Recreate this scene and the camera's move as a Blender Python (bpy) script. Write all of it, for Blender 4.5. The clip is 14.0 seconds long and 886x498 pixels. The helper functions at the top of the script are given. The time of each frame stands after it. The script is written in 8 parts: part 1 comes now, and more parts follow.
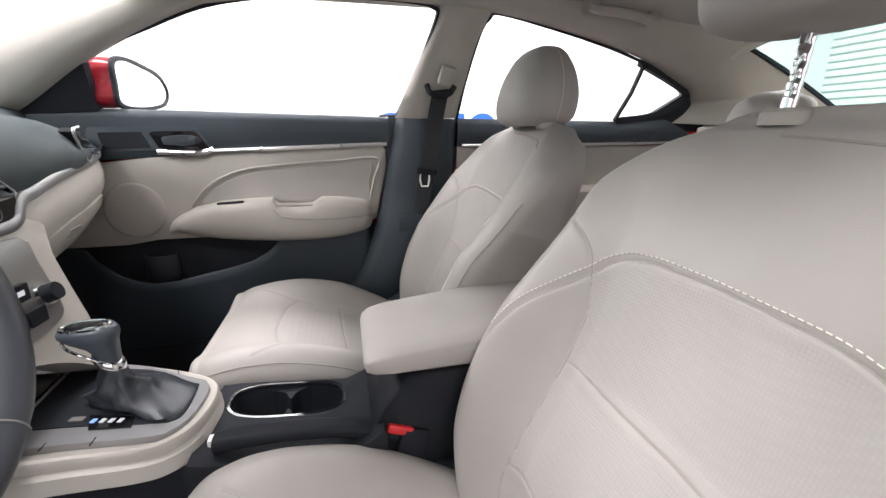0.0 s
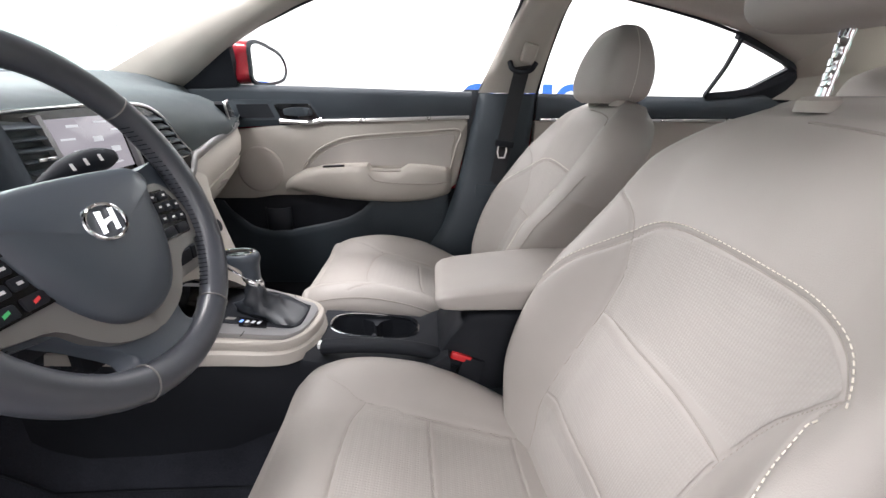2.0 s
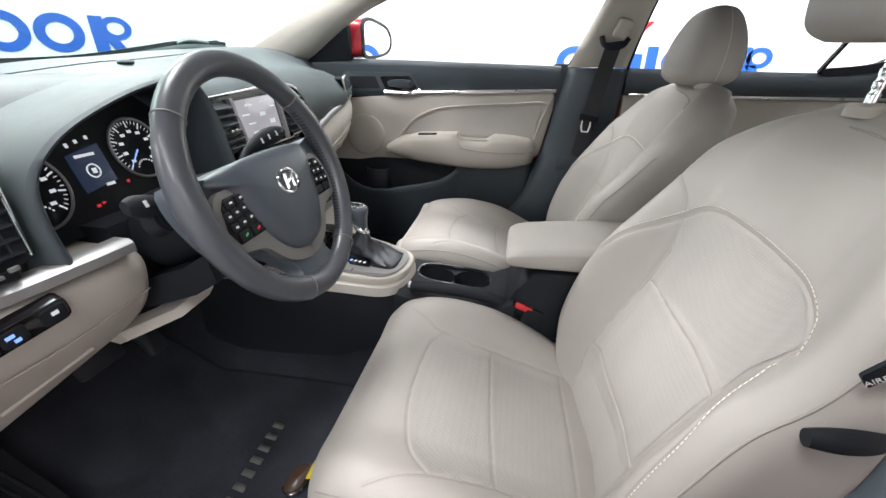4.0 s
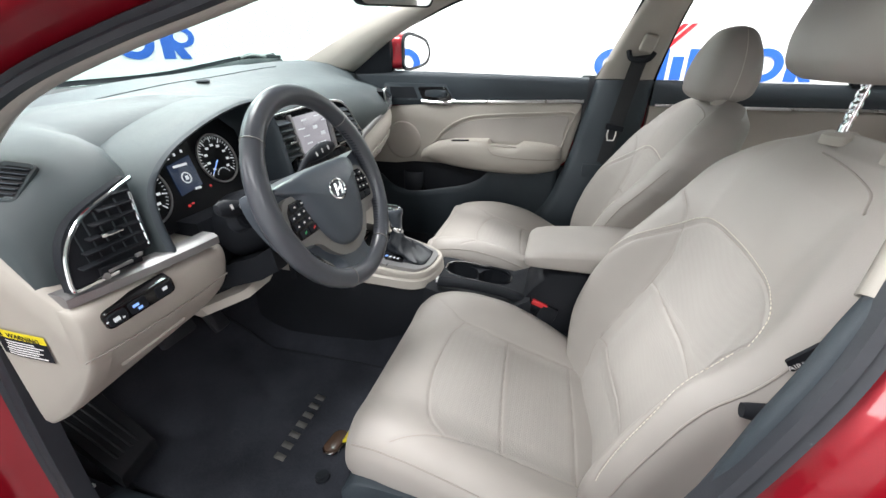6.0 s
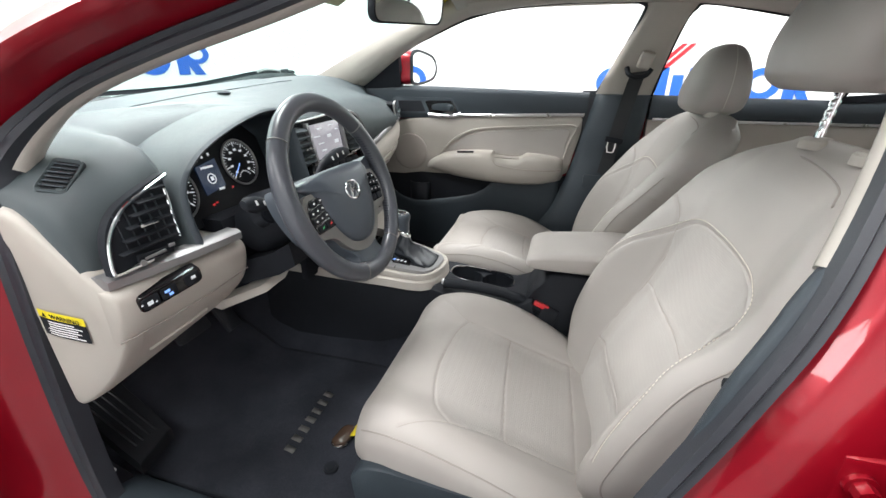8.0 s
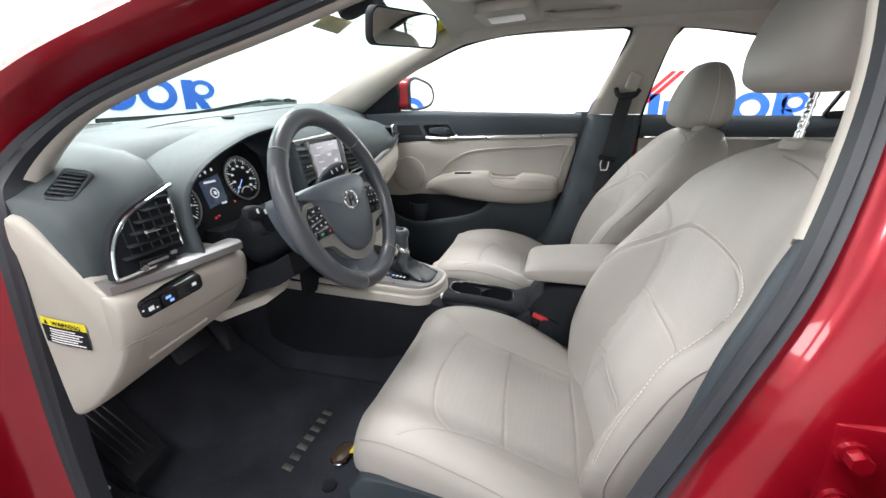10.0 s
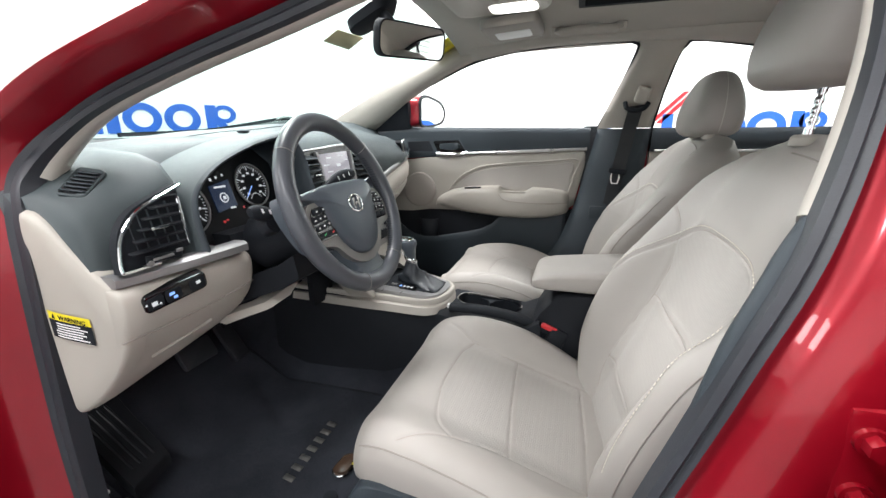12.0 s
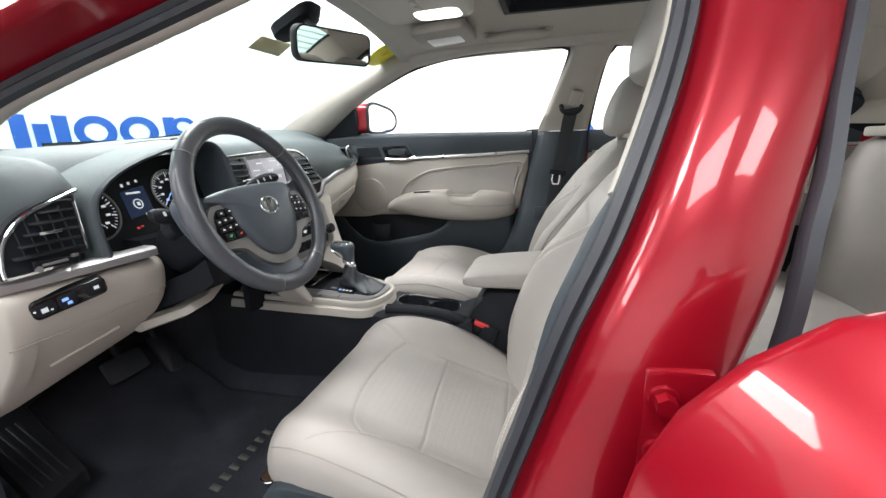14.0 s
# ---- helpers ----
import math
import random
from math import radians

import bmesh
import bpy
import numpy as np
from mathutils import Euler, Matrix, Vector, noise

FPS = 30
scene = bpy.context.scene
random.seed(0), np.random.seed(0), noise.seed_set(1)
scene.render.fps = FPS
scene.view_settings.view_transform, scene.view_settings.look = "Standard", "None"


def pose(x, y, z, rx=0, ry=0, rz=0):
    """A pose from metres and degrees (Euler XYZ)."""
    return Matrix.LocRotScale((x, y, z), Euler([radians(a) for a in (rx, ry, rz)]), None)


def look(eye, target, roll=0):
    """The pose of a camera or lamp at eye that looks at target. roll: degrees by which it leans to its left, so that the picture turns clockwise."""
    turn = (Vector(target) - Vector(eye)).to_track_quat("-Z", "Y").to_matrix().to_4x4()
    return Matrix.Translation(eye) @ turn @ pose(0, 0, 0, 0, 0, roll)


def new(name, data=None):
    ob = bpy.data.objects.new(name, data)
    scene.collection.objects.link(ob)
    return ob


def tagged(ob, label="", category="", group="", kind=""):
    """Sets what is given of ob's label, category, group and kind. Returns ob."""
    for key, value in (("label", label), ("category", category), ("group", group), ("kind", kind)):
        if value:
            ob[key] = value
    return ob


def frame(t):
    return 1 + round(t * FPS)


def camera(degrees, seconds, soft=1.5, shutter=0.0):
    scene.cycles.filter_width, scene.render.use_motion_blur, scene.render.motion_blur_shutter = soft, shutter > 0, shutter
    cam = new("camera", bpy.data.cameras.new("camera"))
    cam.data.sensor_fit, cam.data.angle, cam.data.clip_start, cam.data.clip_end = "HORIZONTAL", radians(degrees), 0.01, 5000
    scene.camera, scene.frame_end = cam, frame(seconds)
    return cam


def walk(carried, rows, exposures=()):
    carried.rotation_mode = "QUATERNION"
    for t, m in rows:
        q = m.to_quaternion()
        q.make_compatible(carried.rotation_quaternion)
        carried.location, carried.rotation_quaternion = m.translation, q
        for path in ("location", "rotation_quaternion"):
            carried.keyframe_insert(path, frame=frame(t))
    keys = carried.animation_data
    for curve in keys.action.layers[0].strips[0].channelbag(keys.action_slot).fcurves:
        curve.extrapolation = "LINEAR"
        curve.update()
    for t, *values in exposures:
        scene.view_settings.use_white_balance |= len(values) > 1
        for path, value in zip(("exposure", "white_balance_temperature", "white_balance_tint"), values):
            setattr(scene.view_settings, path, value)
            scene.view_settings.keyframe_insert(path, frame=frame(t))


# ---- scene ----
cam = camera(94.5, 14.0)
METRES, EYE, TILT, LEAN, TURN = 0.73, 1.0, -16.0, 0.0, -13.0
ROWS = [
    (0.0, 0.0, 0.0, 0.0, 0.0, 0.0, -0.0),
    (0.5, 0.0191, -0.0385, -0.0176, 3.25, -0.45, -0.93),
    (1.0, 0.0535, -0.0707, -0.0251, 6.14, -1.3, -1.82),
    (1.5, 0.0667, -0.1116, -0.02, 8.67, -2.6, -2.71),
    (2.0, 0.0402, -0.1691, -0.0278, 11.0, -4.21, -3.66),
    (2.5, 0.0092, -0.2177, -0.0425, 13.69, -6.09, -4.54),
    (3.0, 0.0252, -0.2782, -0.042, 16.66, -7.82, -5.59),
    (3.5, 0.0684, -0.3252, -0.0248, 19.85, -9.31, -6.4),
    (4.0, 0.1044, -0.3665, -0.0096, 22.68, -10.42, -6.96),
    (6.5, 0.1965, -0.5106, 0.0249, 28.14, -11.23, -7.96),
    (7.0, 0.2024, -0.5292, 0.0216, 28.32, -10.69, -8.18),
    (7.5, 0.2094, -0.5452, 0.0079, 28.34, -10.01, -8.29),
    (10.0, 0.2457, -0.5697, -0.0607, 28.38, -5.12, -7.29),
    (10.5, 0.2501, -0.5701, -0.0691, 28.57, -4.14, -7.16),
    (11.0, 0.254, -0.5656, -0.08, 28.92, -3.31, -7.11),
    (11.5, 0.2609, -0.5611, -0.093, 29.56, -2.6, -7.16),
    (12.0, 0.275, -0.5502, -0.1105, 30.46, -2.09, -7.36),
    (12.5, 0.293, -0.5357, -0.1244, 31.36, -1.73, -7.58),
    (13.0, 0.3116, -0.5158, -0.1366, 31.55, -1.45, -7.54),
    (13.5, 0.3351, -0.4978, -0.1439, 30.34, -1.12, -6.91),
    (14.0, 0.4371, -0.482, -0.1203, 27.65, -0.52, -5.59),
]
walk(cam, [(t, pose(0, 0, EYE, TILT, LEAN, TURN) @ pose(METRES * x, METRES * y, METRES * z, 90 + pitch, roll, yaw)) for t, x, y, z, yaw, pitch, roll in ROWS],
     [(0.0, 0.15, 6500, 16), (3.0, 0.15, 6500, 16), (4.4, 0.15, 6450, 10), (14.0, 0.18, 6450, 10)])

# ---------- light: white photo booth with ceiling light panels ----------
world = bpy.data.worlds.new("booth_air")
scene.world = world
world.use_nodes = True
world.node_tree.nodes["Background"].inputs[0].default_value = (0.9, 0.95, 1.0, 1)
world.node_tree.nodes["Background"].inputs[1].default_value = 0.05


def area_lamp(name, place, target, sx, sy, watts, colour):
    data = bpy.data.lights.new(name, "AREA")
    data.shape, data.size, data.size_y, data.energy, data.color = "RECTANGLE", sx, sy, watts, colour
    ob = new(name, data)
    ob.matrix_world = look(place, target)
    return ob


for lx in (0.6, 3.2):
    for ly in (-2.2, 0.6, 3.0):
        area_lamp("ceiling_panel_lamp", (lx, ly, 3.36), (lx, ly + 0.001, 0), 1.5, 0.9, 108 if ly > 0 else 66, (1.0, 0.995, 0.985))
# unseen slanted fill lamps, added over the front wall to light the cabin
for ly, watts in ((-2.2, 60), (0.4, 68), (2.6, 130)):
    area_lamp("front_fill_lamp", (-3.3, ly, 3.05), (0.0, 0.4 + 0.5 * ly, 0.8), 1.5, 0.8, watts, (1.0, 0.995, 0.985))
# ceiling panels ahead of the windscreen
for ly, watts in ((-1.2, 72), (0.9, 100)):
    area_lamp("front_panel_lamp", (-1.1, ly, 3.36), (-1.1, ly + 0.001, 0), 0.8, 0.7, watts, (1.0, 0.995, 0.985))
scene.view_settings.exposure = 0.0


# ---------- mesh tools ----------
def V(*a):
    return Vector(a)


def part(name, bm, material, parent=None, label="", sharp=40, solid=0.0, kind=""):
    """Links a bmesh, given in world places, as one mesh object under its parent."""
    me = bpy.data.meshes.new(name)
    base, up = Vector((0, 0, 0)), parent
    while up:
        base, up = base + up.location, up.parent
    if base.length:
        bmesh.ops.translate(bm, verts=bm.verts, vec=-base)
    bmesh.ops.recalc_face_normals(bm, faces=bm.faces)
    bm.to_mesh(me)
    bm.free()
    me.polygons.foreach_set("use_smooth", [True] * len(me.polygons))
    me.set_sharp_from_angle(angle=radians(sharp))
    me.materials.append(material)
    ob = new(name, me)
    if parent:
        ob.parent = parent
    if solid:
        mod = ob.modifiers.new("thick", "SOLIDIFY")
        mod.thickness, mod.offset = solid, -1
    tagged(ob, label=label, kind=kind)
    return ob


def thing(name, place, label, category, group="", kind=""):
    ob = new(name)
    ob.empty_display_size = 0.02
    ob.location = place
    ob.matrix_world = Matrix.Translation(place)
    return tagged(ob, label, category, group, kind)


def B():
    return bmesh.new()


def box(bm, c, s, bevel=0.0, seg=2, rot=(0, 0, 0)):
    m = Matrix.LocRotScale(Vector(c), Euler([radians(a) for a in rot]), None)
    r = bmesh.ops.create_cube(bm, size=1.0, matrix=Matrix.Diagonal((*s, 1)))
    vs = r["verts"]
    if bevel:
        es = list({e for v in vs for e in v.link_edges})
        r = bmesh.ops.bevel(bm, geom=es, offset=bevel, segments=seg, profile=0.6, affect="EDGES")
        vs = list({v for f in r["faces"] for v in f.verts} | {v for v in vs if v.is_valid})
    bmesh.ops.transform(bm, matrix=m, verts=vs)
    return bm


def rod(bm, p0, p1, r0, r1=None, n=20):
    r1 = r0 if r1 is None else r1
    p0, p1 = Vector(p0), Vector(p1)
    d = p1 - p0
    q = d.to_track_quat("Z", "Y").to_matrix().to_4x4()
    bmesh.ops.create_cone(bm, cap_ends=True, segments=n, radius1=r0, radius2=r1, depth=d.length,
                          matrix=Matrix.Translation((p0 + p1) / 2) @ q)
    return bm


def loft(bm, rings, closed=True, caps=True, wrap=False):
    """Skins rings of equally many places."""
    rows = [[bm.verts.new(p) for p in r] for r in rings]
    n = len(rows[0])
    pairs = list(zip(rows, rows[1:])) + ([(rows[-1], rows[0])] if wrap else [])
    for a, b in pairs:
        for i in range(n if closed else n - 1):
            j = (i + 1) % n
            try:
                bm.faces.new((a[i], a[j], b[j], b[i]))
            except ValueError:
                pass
    if caps and closed and not wrap:
        bm.faces.new(rows[0][::-1])
        bm.faces.new(rows[-1])
    return bm


def curve_points(pts, n=8, closed=False):
    """Catmull-Rom through the places."""
    P = [Vector(p) for p in pts]
    out, k = [], len(P)
    spans = k if closed else k - 1
    for i in range(spans):
        if closed:
            p0, p1, p2, p3 = P[(i - 1) % k], P[i], P[(i + 1) % k], P[(i + 2) % k]
        else:
            p1, p2 = P[i], P[i + 1]
            p0 = P[i - 1] if i else p1 * 2 - p2
            p3 = P[i + 2] if i + 2 < k else p2 * 2 - p1
        for j in range(n):
            t = j / n
            out.append(0.5 * (2 * p1 + (p2 - p0) * t + (2 * p0 - 5 * p1 + 4 * p2 - p3) * t * t + (3 * p1 - p0 - 3 * p2 + p3) * t ** 3))
    if not closed:
        out.append(P[-1])
    return out


def sweep(bm, pts, profile, up=(0, 0, 1), closed=False, caps=True):
    """Carries a flat profile [(side, up)] along the places."""
    pts, up = [Vector(p) for p in pts], Vector(up)
    rings, k = [], len(pts)
    for i, p in enumerate(pts):
        a = pts[(i - 1) % k] if closed or i else p
        b = pts[(i + 1) % k] if closed or i < k - 1 else p
        d = (b - a).normalized()
        side = d.cross(up).normalized()
        top = side.cross(d).normalized()
        rings.append([p + side * s + top * u for s, u in profile])
    return loft(bm, rings, True, caps, wrap=closed)


def circle(r, n=12, ry=None):
    ry = r if ry is None else ry
    return [(r * math.cos(2 * math.pi * i / n), ry * math.sin(2 * math.pi * i / n)) for i in range(n)]


def roundrect(w, h, r, n=4):
    out = []
    for cx, cy, a0 in ((w / 2 - r, h / 2 - r, 0), (-w / 2 + r, h / 2 - r, 90), (-w / 2 + r, -h / 2 + r, 180), (w / 2 - r, -h / 2 + r, 270)):
        for i in range(n + 1):
            a = radians(a0 + 90 * i / n)
            out.append((cx + r * math.cos(a), cy + r * math.sin(a)))
    return out


def slab(bm, outline, to3d, depth, bevel=0.0):
    """A plate from a flat outline. to3d(u, v, d) gives the place at depth d."""
    if bevel:
        cx = sum(p[0] for p in outline) / len(outline)
        cy = sum(p[1] for p in outline) / len(outline)
        ext = max(max(abs(p[0] - cx) for p in outline), max(abs(p[1] - cy) for p in outline))
        k = 1 - bevel / ext
        inner = [(cx + (u - cx) * k, cy + (v - cy) * k) for u, v in outline]
        k2 = 1 - 0.3 * bevel / ext
        mid = [(cx + (u - cx) * k2, cy + (v - cy) * k2) for u, v in outline]
        rings = [[to3d(u, v, depth) for u, v in outline], [to3d(u, v, bevel) for u, v in outline],
                 [to3d(u, v, bevel * 0.3) for u, v in mid], [to3d(u, v, 0) for u, v in inner]]
    else:
        rings = [[to3d(u, v, depth) for u, v in outline], [to3d(u, v, 0) for u, v in outline]]
    return loft(bm, rings)


def lerp_table(table, x):
    """Smooth look-up in [(x, value...)], by cubic pieces."""
    if x <= table[0][0]:
        return table[0][1:]
    if x >= table[-1][0]:
        return table[-1][1:]
    k = 0
    while x > table[k + 1][0]:
        k += 1
    a, b = table[k], table[k + 1]
    h = b[0] - a[0]
    t = (x - a[0]) / h
    out = []
    for q in range(1, len(a)):
        s1 = (b[q] - a[q]) / h
        s0 = (a[q] - table[k - 1][q]) / (a[0] - table[k - 1][0]) if k else s1
        s2 = (table[k + 2][q] - b[q]) / (table[k + 2][0] - b[0]) if k + 2 < len(table) else s1
        m0, m1 = (s0 + s1) / 2, (s1 + s2) / 2
        out.append((2 * t ** 3 - 3 * t * t + 1) * a[q] + (t ** 3 - 2 * t * t + t) * h * m0 + (3 * t * t - 2 * t ** 3) * b[q] + (t ** 3 - t * t) * h * m1)
    return tuple(out)


def line_dist(us, v, lines):
    """Distance from each place (u, v) of a row to the nearest of the lines."""
    us = np.asarray(us)
    best = np.full(us.shape, 1e9)
    for line in lines:
        for (ax, ay), (bx, by) in zip(line, line[1:]):
            dx, dy = bx - ax, by - ay
            t = np.clip(((us - ax) * dx + (v - ay) * dy) / (dx * dx + dy * dy + 1e-12), 0, 1)
            best = np.minimum(best, np.hypot(us - ax - t * dx, v - ay - t * dy))
    return best


def seam_depth(g):
    """Relief of a sewn seam at the distances g: a sharp groove between two soft rolls."""
    return 0.0024 * np.exp(-(g / 0.0016) ** 2) - 0.0005 * np.exp(-((g - 0.009) / 0.007) ** 2)


# ---------- materials ----------
def material(name, colour, rough=0.6, metal=0.0, grain=0.0, grain_size=900.0, bump=0.0, bump_size=600.0, vary=0.08, coat=0.0, spec=0.5,
             emit=None, emit_power=0.0, sheen=0.0, weave=0.0, worn=0.1):
    m = bpy.data.materials.new(name)
    m.use_nodes = True
    nt = m.node_tree
    bsdf = nt.nodes["Principled BSDF"]
    bsdf.inputs["Roughness"].default_value = rough
    bsdf.inputs["Metallic"].default_value = metal
    bsdf.inputs["Coat Weight"].default_value = coat
    bsdf.inputs["Coat Roughness"].default_value = 0.04
    bsdf.inputs["Specular IOR Level"].default_value = spec
    bsdf.inputs["Sheen Weight"].default_value = sheen
    coord = nt.nodes.new("ShaderNodeTexCoord")

    def noise_node(scale, detail):
        n = nt.nodes.new("ShaderNodeTexNoise")
        n.inputs["Scale"].default_value, n.inputs["Detail"].default_value = scale, detail
        nt.links.new(coord.outputs["Object"], n.inputs["Vector"])
        return n
    big = noise_node(9.0, 3.0)
    ramp = nt.nodes.new("ShaderNodeMapRange")
    ramp.inputs["From Min"].default_value, ramp.inputs["From Max"].default_value = 0.3, 0.7
    ramp.inputs["To Min"].default_value, ramp.inputs["To Max"].default_value = 1 - vary, 1 + vary
    nt.links.new(big.outputs["Fac"], ramp.inputs["Value"])
    last = ramp.outputs["Result"]
    if grain:
        fine = noise_node(grain_size, 2.0)
        r2 = nt.nodes.new("ShaderNodeMapRange")
        r2.inputs["From Min"].default_value, r2.inputs["From Max"].default_value = 0.3, 0.7
        r2.inputs["To Min"].default_value, r2.inputs["To Max"].default_value = 1 - grain, 1 + grain
        nt.links.new(fine.outputs["Fac"], r2.inputs["Value"])
        mul = nt.nodes.new("ShaderNodeMath")
        mul.operation = "MULTIPLY"
        nt.links.new(last, mul.inputs[0])
        nt.links.new(r2.outputs["Result"], mul.inputs[1])
        last = mul.outputs[0]
    mix = nt.nodes.new("ShaderNodeVectorMath")
    mix.operation = "SCALE"
    mix.inputs[0].default_value = colour
    nt.links.new(last, mix.inputs["Scale"])
    nt.links.new(mix.outputs["Vector"], bsdf.inputs["Base Color"])
    rr = nt.nodes.new("ShaderNodeMapRange")
    rr.inputs["To Min"].default_value, rr.inputs["To Max"].default_value = max(0.02, rough * (1 - worn)), min(1, rough * (1 + worn))
    wear = noise_node(26.0, 4.0)
    nt.links.new(wear.outputs["Fac"], rr.inputs["Value"])
    nt.links.new(rr.outputs["Result"], bsdf.inputs["Roughness"])
    if bump or weave:
        bn = nt.nodes.new("ShaderNodeBump")
        bn.inputs["Distance"].default_value = 0.001
        if weave:
            vor = nt.nodes.new("ShaderNodeTexVoronoi")
            vor.inputs["Scale"].default_value = 260.0
            vor.inputs["Randomness"].default_value = 0.15
            nt.links.new(coord.outputs["Object"], vor.inputs["Vector"])
            nt.links.new(vor.outputs["Distance"], bn.inputs["Height"])
            cell = nt.nodes.new("ShaderNodeMapRange")
            cell.inputs["From Max"].default_value = 0.7
            cell.inputs["To Min"].default_value, cell.inputs["To Max"].default_value = 1.02, 0.95
            nt.links.new(vor.outputs["Distance"], cell.inputs["Value"])
            both = nt.nodes.new("ShaderNodeMath")
            both.operation = "MULTIPLY"
            nt.links.new(last, both.inputs[0])
            nt.links.new(cell.outputs["Result"], both.inputs[1])
            nt.links.new(both.outputs[0], mix.inputs["Scale"])
            bn.inputs["Strength"].default_value = weave
        else:
            fine = noise_node(bump_size, 3.0)
            nt.links.new(fine.outputs["Fac"], bn.inputs["Height"])
            bn.inputs["Strength"].default_value = bump
        nt.links.new(bn.outputs["Normal"], bsdf.inputs["Normal"])
    if emit:
        bsdf.inputs["Emission Color"].default_value = (*emit, 1)
        bsdf.inputs["Emission Strength"].default_value = emit_power
    return m


def glass_material(name, tint, rough=0.0):
    m = bpy.data.materials.new(name)
    m.use_nodes = True
    nt = m.node_tree
    for n in list(nt.nodes):
        nt.nodes.remove(n)
    out = nt.nodes.new("ShaderNodeOutputMaterial")
    clear = nt.nodes.new("ShaderNodeBsdfTransparent")
    clear.inputs[0].default_value = (*tint, 1)
    gloss = nt.nodes.new("ShaderNodeBsdfGlossy")
    gloss.inputs["Roughness"].default_value = 0.02
    mix = nt.nodes.new("ShaderNodeMixShader")
    mix.inputs[0].default_value = 0.03
    nt.links.new(clear.outputs[0], mix.inputs[1])
    nt.links.new(gloss.outputs[0], mix.inputs[2])
    nt.links.new(mix.outputs[0], out.inputs[0])
    return m


LEATHER = material("beige_leather", (0.335, 0.313, 0.291), 0.5, bump=0.25, bump_size=900, vary=0.04)
CLOTH = material("beige_cloth", (0.350, 0.330, 0.308), 0.6, weave=0.5, vary=0.04, sheen=0.1)
SEAM = material("dull_beige_seam", (0.285, 0.262, 0.240), 0.8, vary=0.05)
THREAD = material("cream_thread", (0.72, 0.68, 0.60), 0.7, vary=0.05)
BEIGE = material("beige_plastic", (0.375, 0.350, 0.313), 0.55, bump=0.3, bump_size=1300, vary=0.03)
LINER = material("headliner_fabric", (0.40, 0.38, 0.345), 0.95, grain=0.06, grain_size=700, bump=0.3, bump_size=900, vary=0.03)
DARK = material("charcoal_plastic", (0.031, 0.041, 0.050), 0.52, spec=0.35, grain=0.1, grain_size=1500, bump=0.4, bump_size=1400, vary=0.06)
DASHMAT = material("slate_soft_dash", (0.039, 0.052, 0.057), 0.58, grain=0.08, grain_size=1500, bump=0.35, bump_size=1500, vary=0.05)
BLACK = material("black_plastic", (0.014, 0.016, 0.020), 0.62, spec=0.14, bump=0.2, bump_size=1200, vary=0.08)
GLOSSBLACK = material("gloss_black", (0.006, 0.006, 0.007), 0.12, vary=0.05)
RUBBER = material("grey_black_rubber", (0.023, 0.026, 0.033), 0.5, bump=0.2, bump_size=400, vary=0.12)
CARPET = material("dark_carpet", (0.026, 0.029, 0.037), 0.98, grain=0.5, grain_size=900, bump=0.9, bump_size=700, vary=0.25, spec=0.15)
WHEELSKIN = material("dark_grey_leather", (0.052, 0.064, 0.080), 0.37, bump=0.12, bump_size=1000, vary=0.08)
RIMSKIN = material("dark_rim_leather", (0.054, 0.059, 0.070), 0.32, bump=0.04, bump_size=1600, vary=0.03, worn=0.03)
BOOTSKIN = material("black_boot_leather", (0.022, 0.026, 0.032), 0.42, bump=0.15, bump_size=900, vary=0.1)
CHROME = material("chrome", (0.82, 0.83, 0.85), 0.08, metal=1.0, vary=0.03)
BRIGHT = material("bright_satin_trim", (0.62, 0.62, 0.63), 0.28, metal=1.0, vary=0.04)
FACEBLACK = material("matt_black_face", (0.010, 0.011, 0.013), 0.45, spec=0.15, vary=0.05)
SILVER = material("satin_silver", (0.30, 0.30, 0.305), 0.40, metal=0.65, vary=0.04)
RED = material("red_car_paint", (0.25, 0.003, 0.012), 0.30, metal=0.3, coat=0.6, spec=0.3, vary=0.05, grain=0.06, grain_size=2500)
GLASS = glass_material("clear_glass", (0.97, 0.99, 0.98))
WSGLASS = glass_material("green_tint_glass", (0.72, 0.82, 0.795))
WHITEWALL = material("white_booth_wall", (0.86, 0.87, 0.87), 0.7, vary=0.02)
BOOTHFLOOR = material("grey_epoxy_floor", (0.22, 0.225, 0.23), 0.3, vary=0.1, grain=0.06, grain_size=60)
NEARWALL = material("pale_grey_wall", (0.78, 0.785, 0.79), 0.8, vary=0.1)
CEILPAINT = material("grey_ceiling_paint", (0.30, 0.30, 0.30), 0.8, vary=0.05)
BLUE = material("blue_vinyl", (0.012, 0.10, 0.50), 0.45, vary=0.06)
REDVINYL = material("red_vinyl", (0.55, 0.01, 0.02), 0.45, vary=0.04)
SHUTTER = material("pale_green_white_shutter", (0.72, 0.78, 0.75), 0.55, vary=0.04)
MIRROR = material("mirror_glass", (0.9, 0.9, 0.9), 0.01, metal=1.0, vary=0.0)
WEBBING = material("black_belt_webbing", (0.018, 0.02, 0.023), 0.75, grain=0.2, grain_size=1600, bump=0.5, bump_size=1500)
BUCKLERED = material("red_button_plastic", (0.6, 0.02, 0.025), 0.4, vary=0.05)
YELLOW = material("yellow_paper", (0.75, 0.62, 0.02), 0.6, vary=0.05)
YELLOWFILM = material("yellow_film", (0.80, 0.74, 0.05), 0.5, vary=0.05)
WHITEINK = material("white_ink", (0.75, 0.75, 0.75), 0.6, vary=0.03)
GREYINK = material("grey_embroidery", (0.095, 0.094, 0.09), 0.7, vary=0.1)
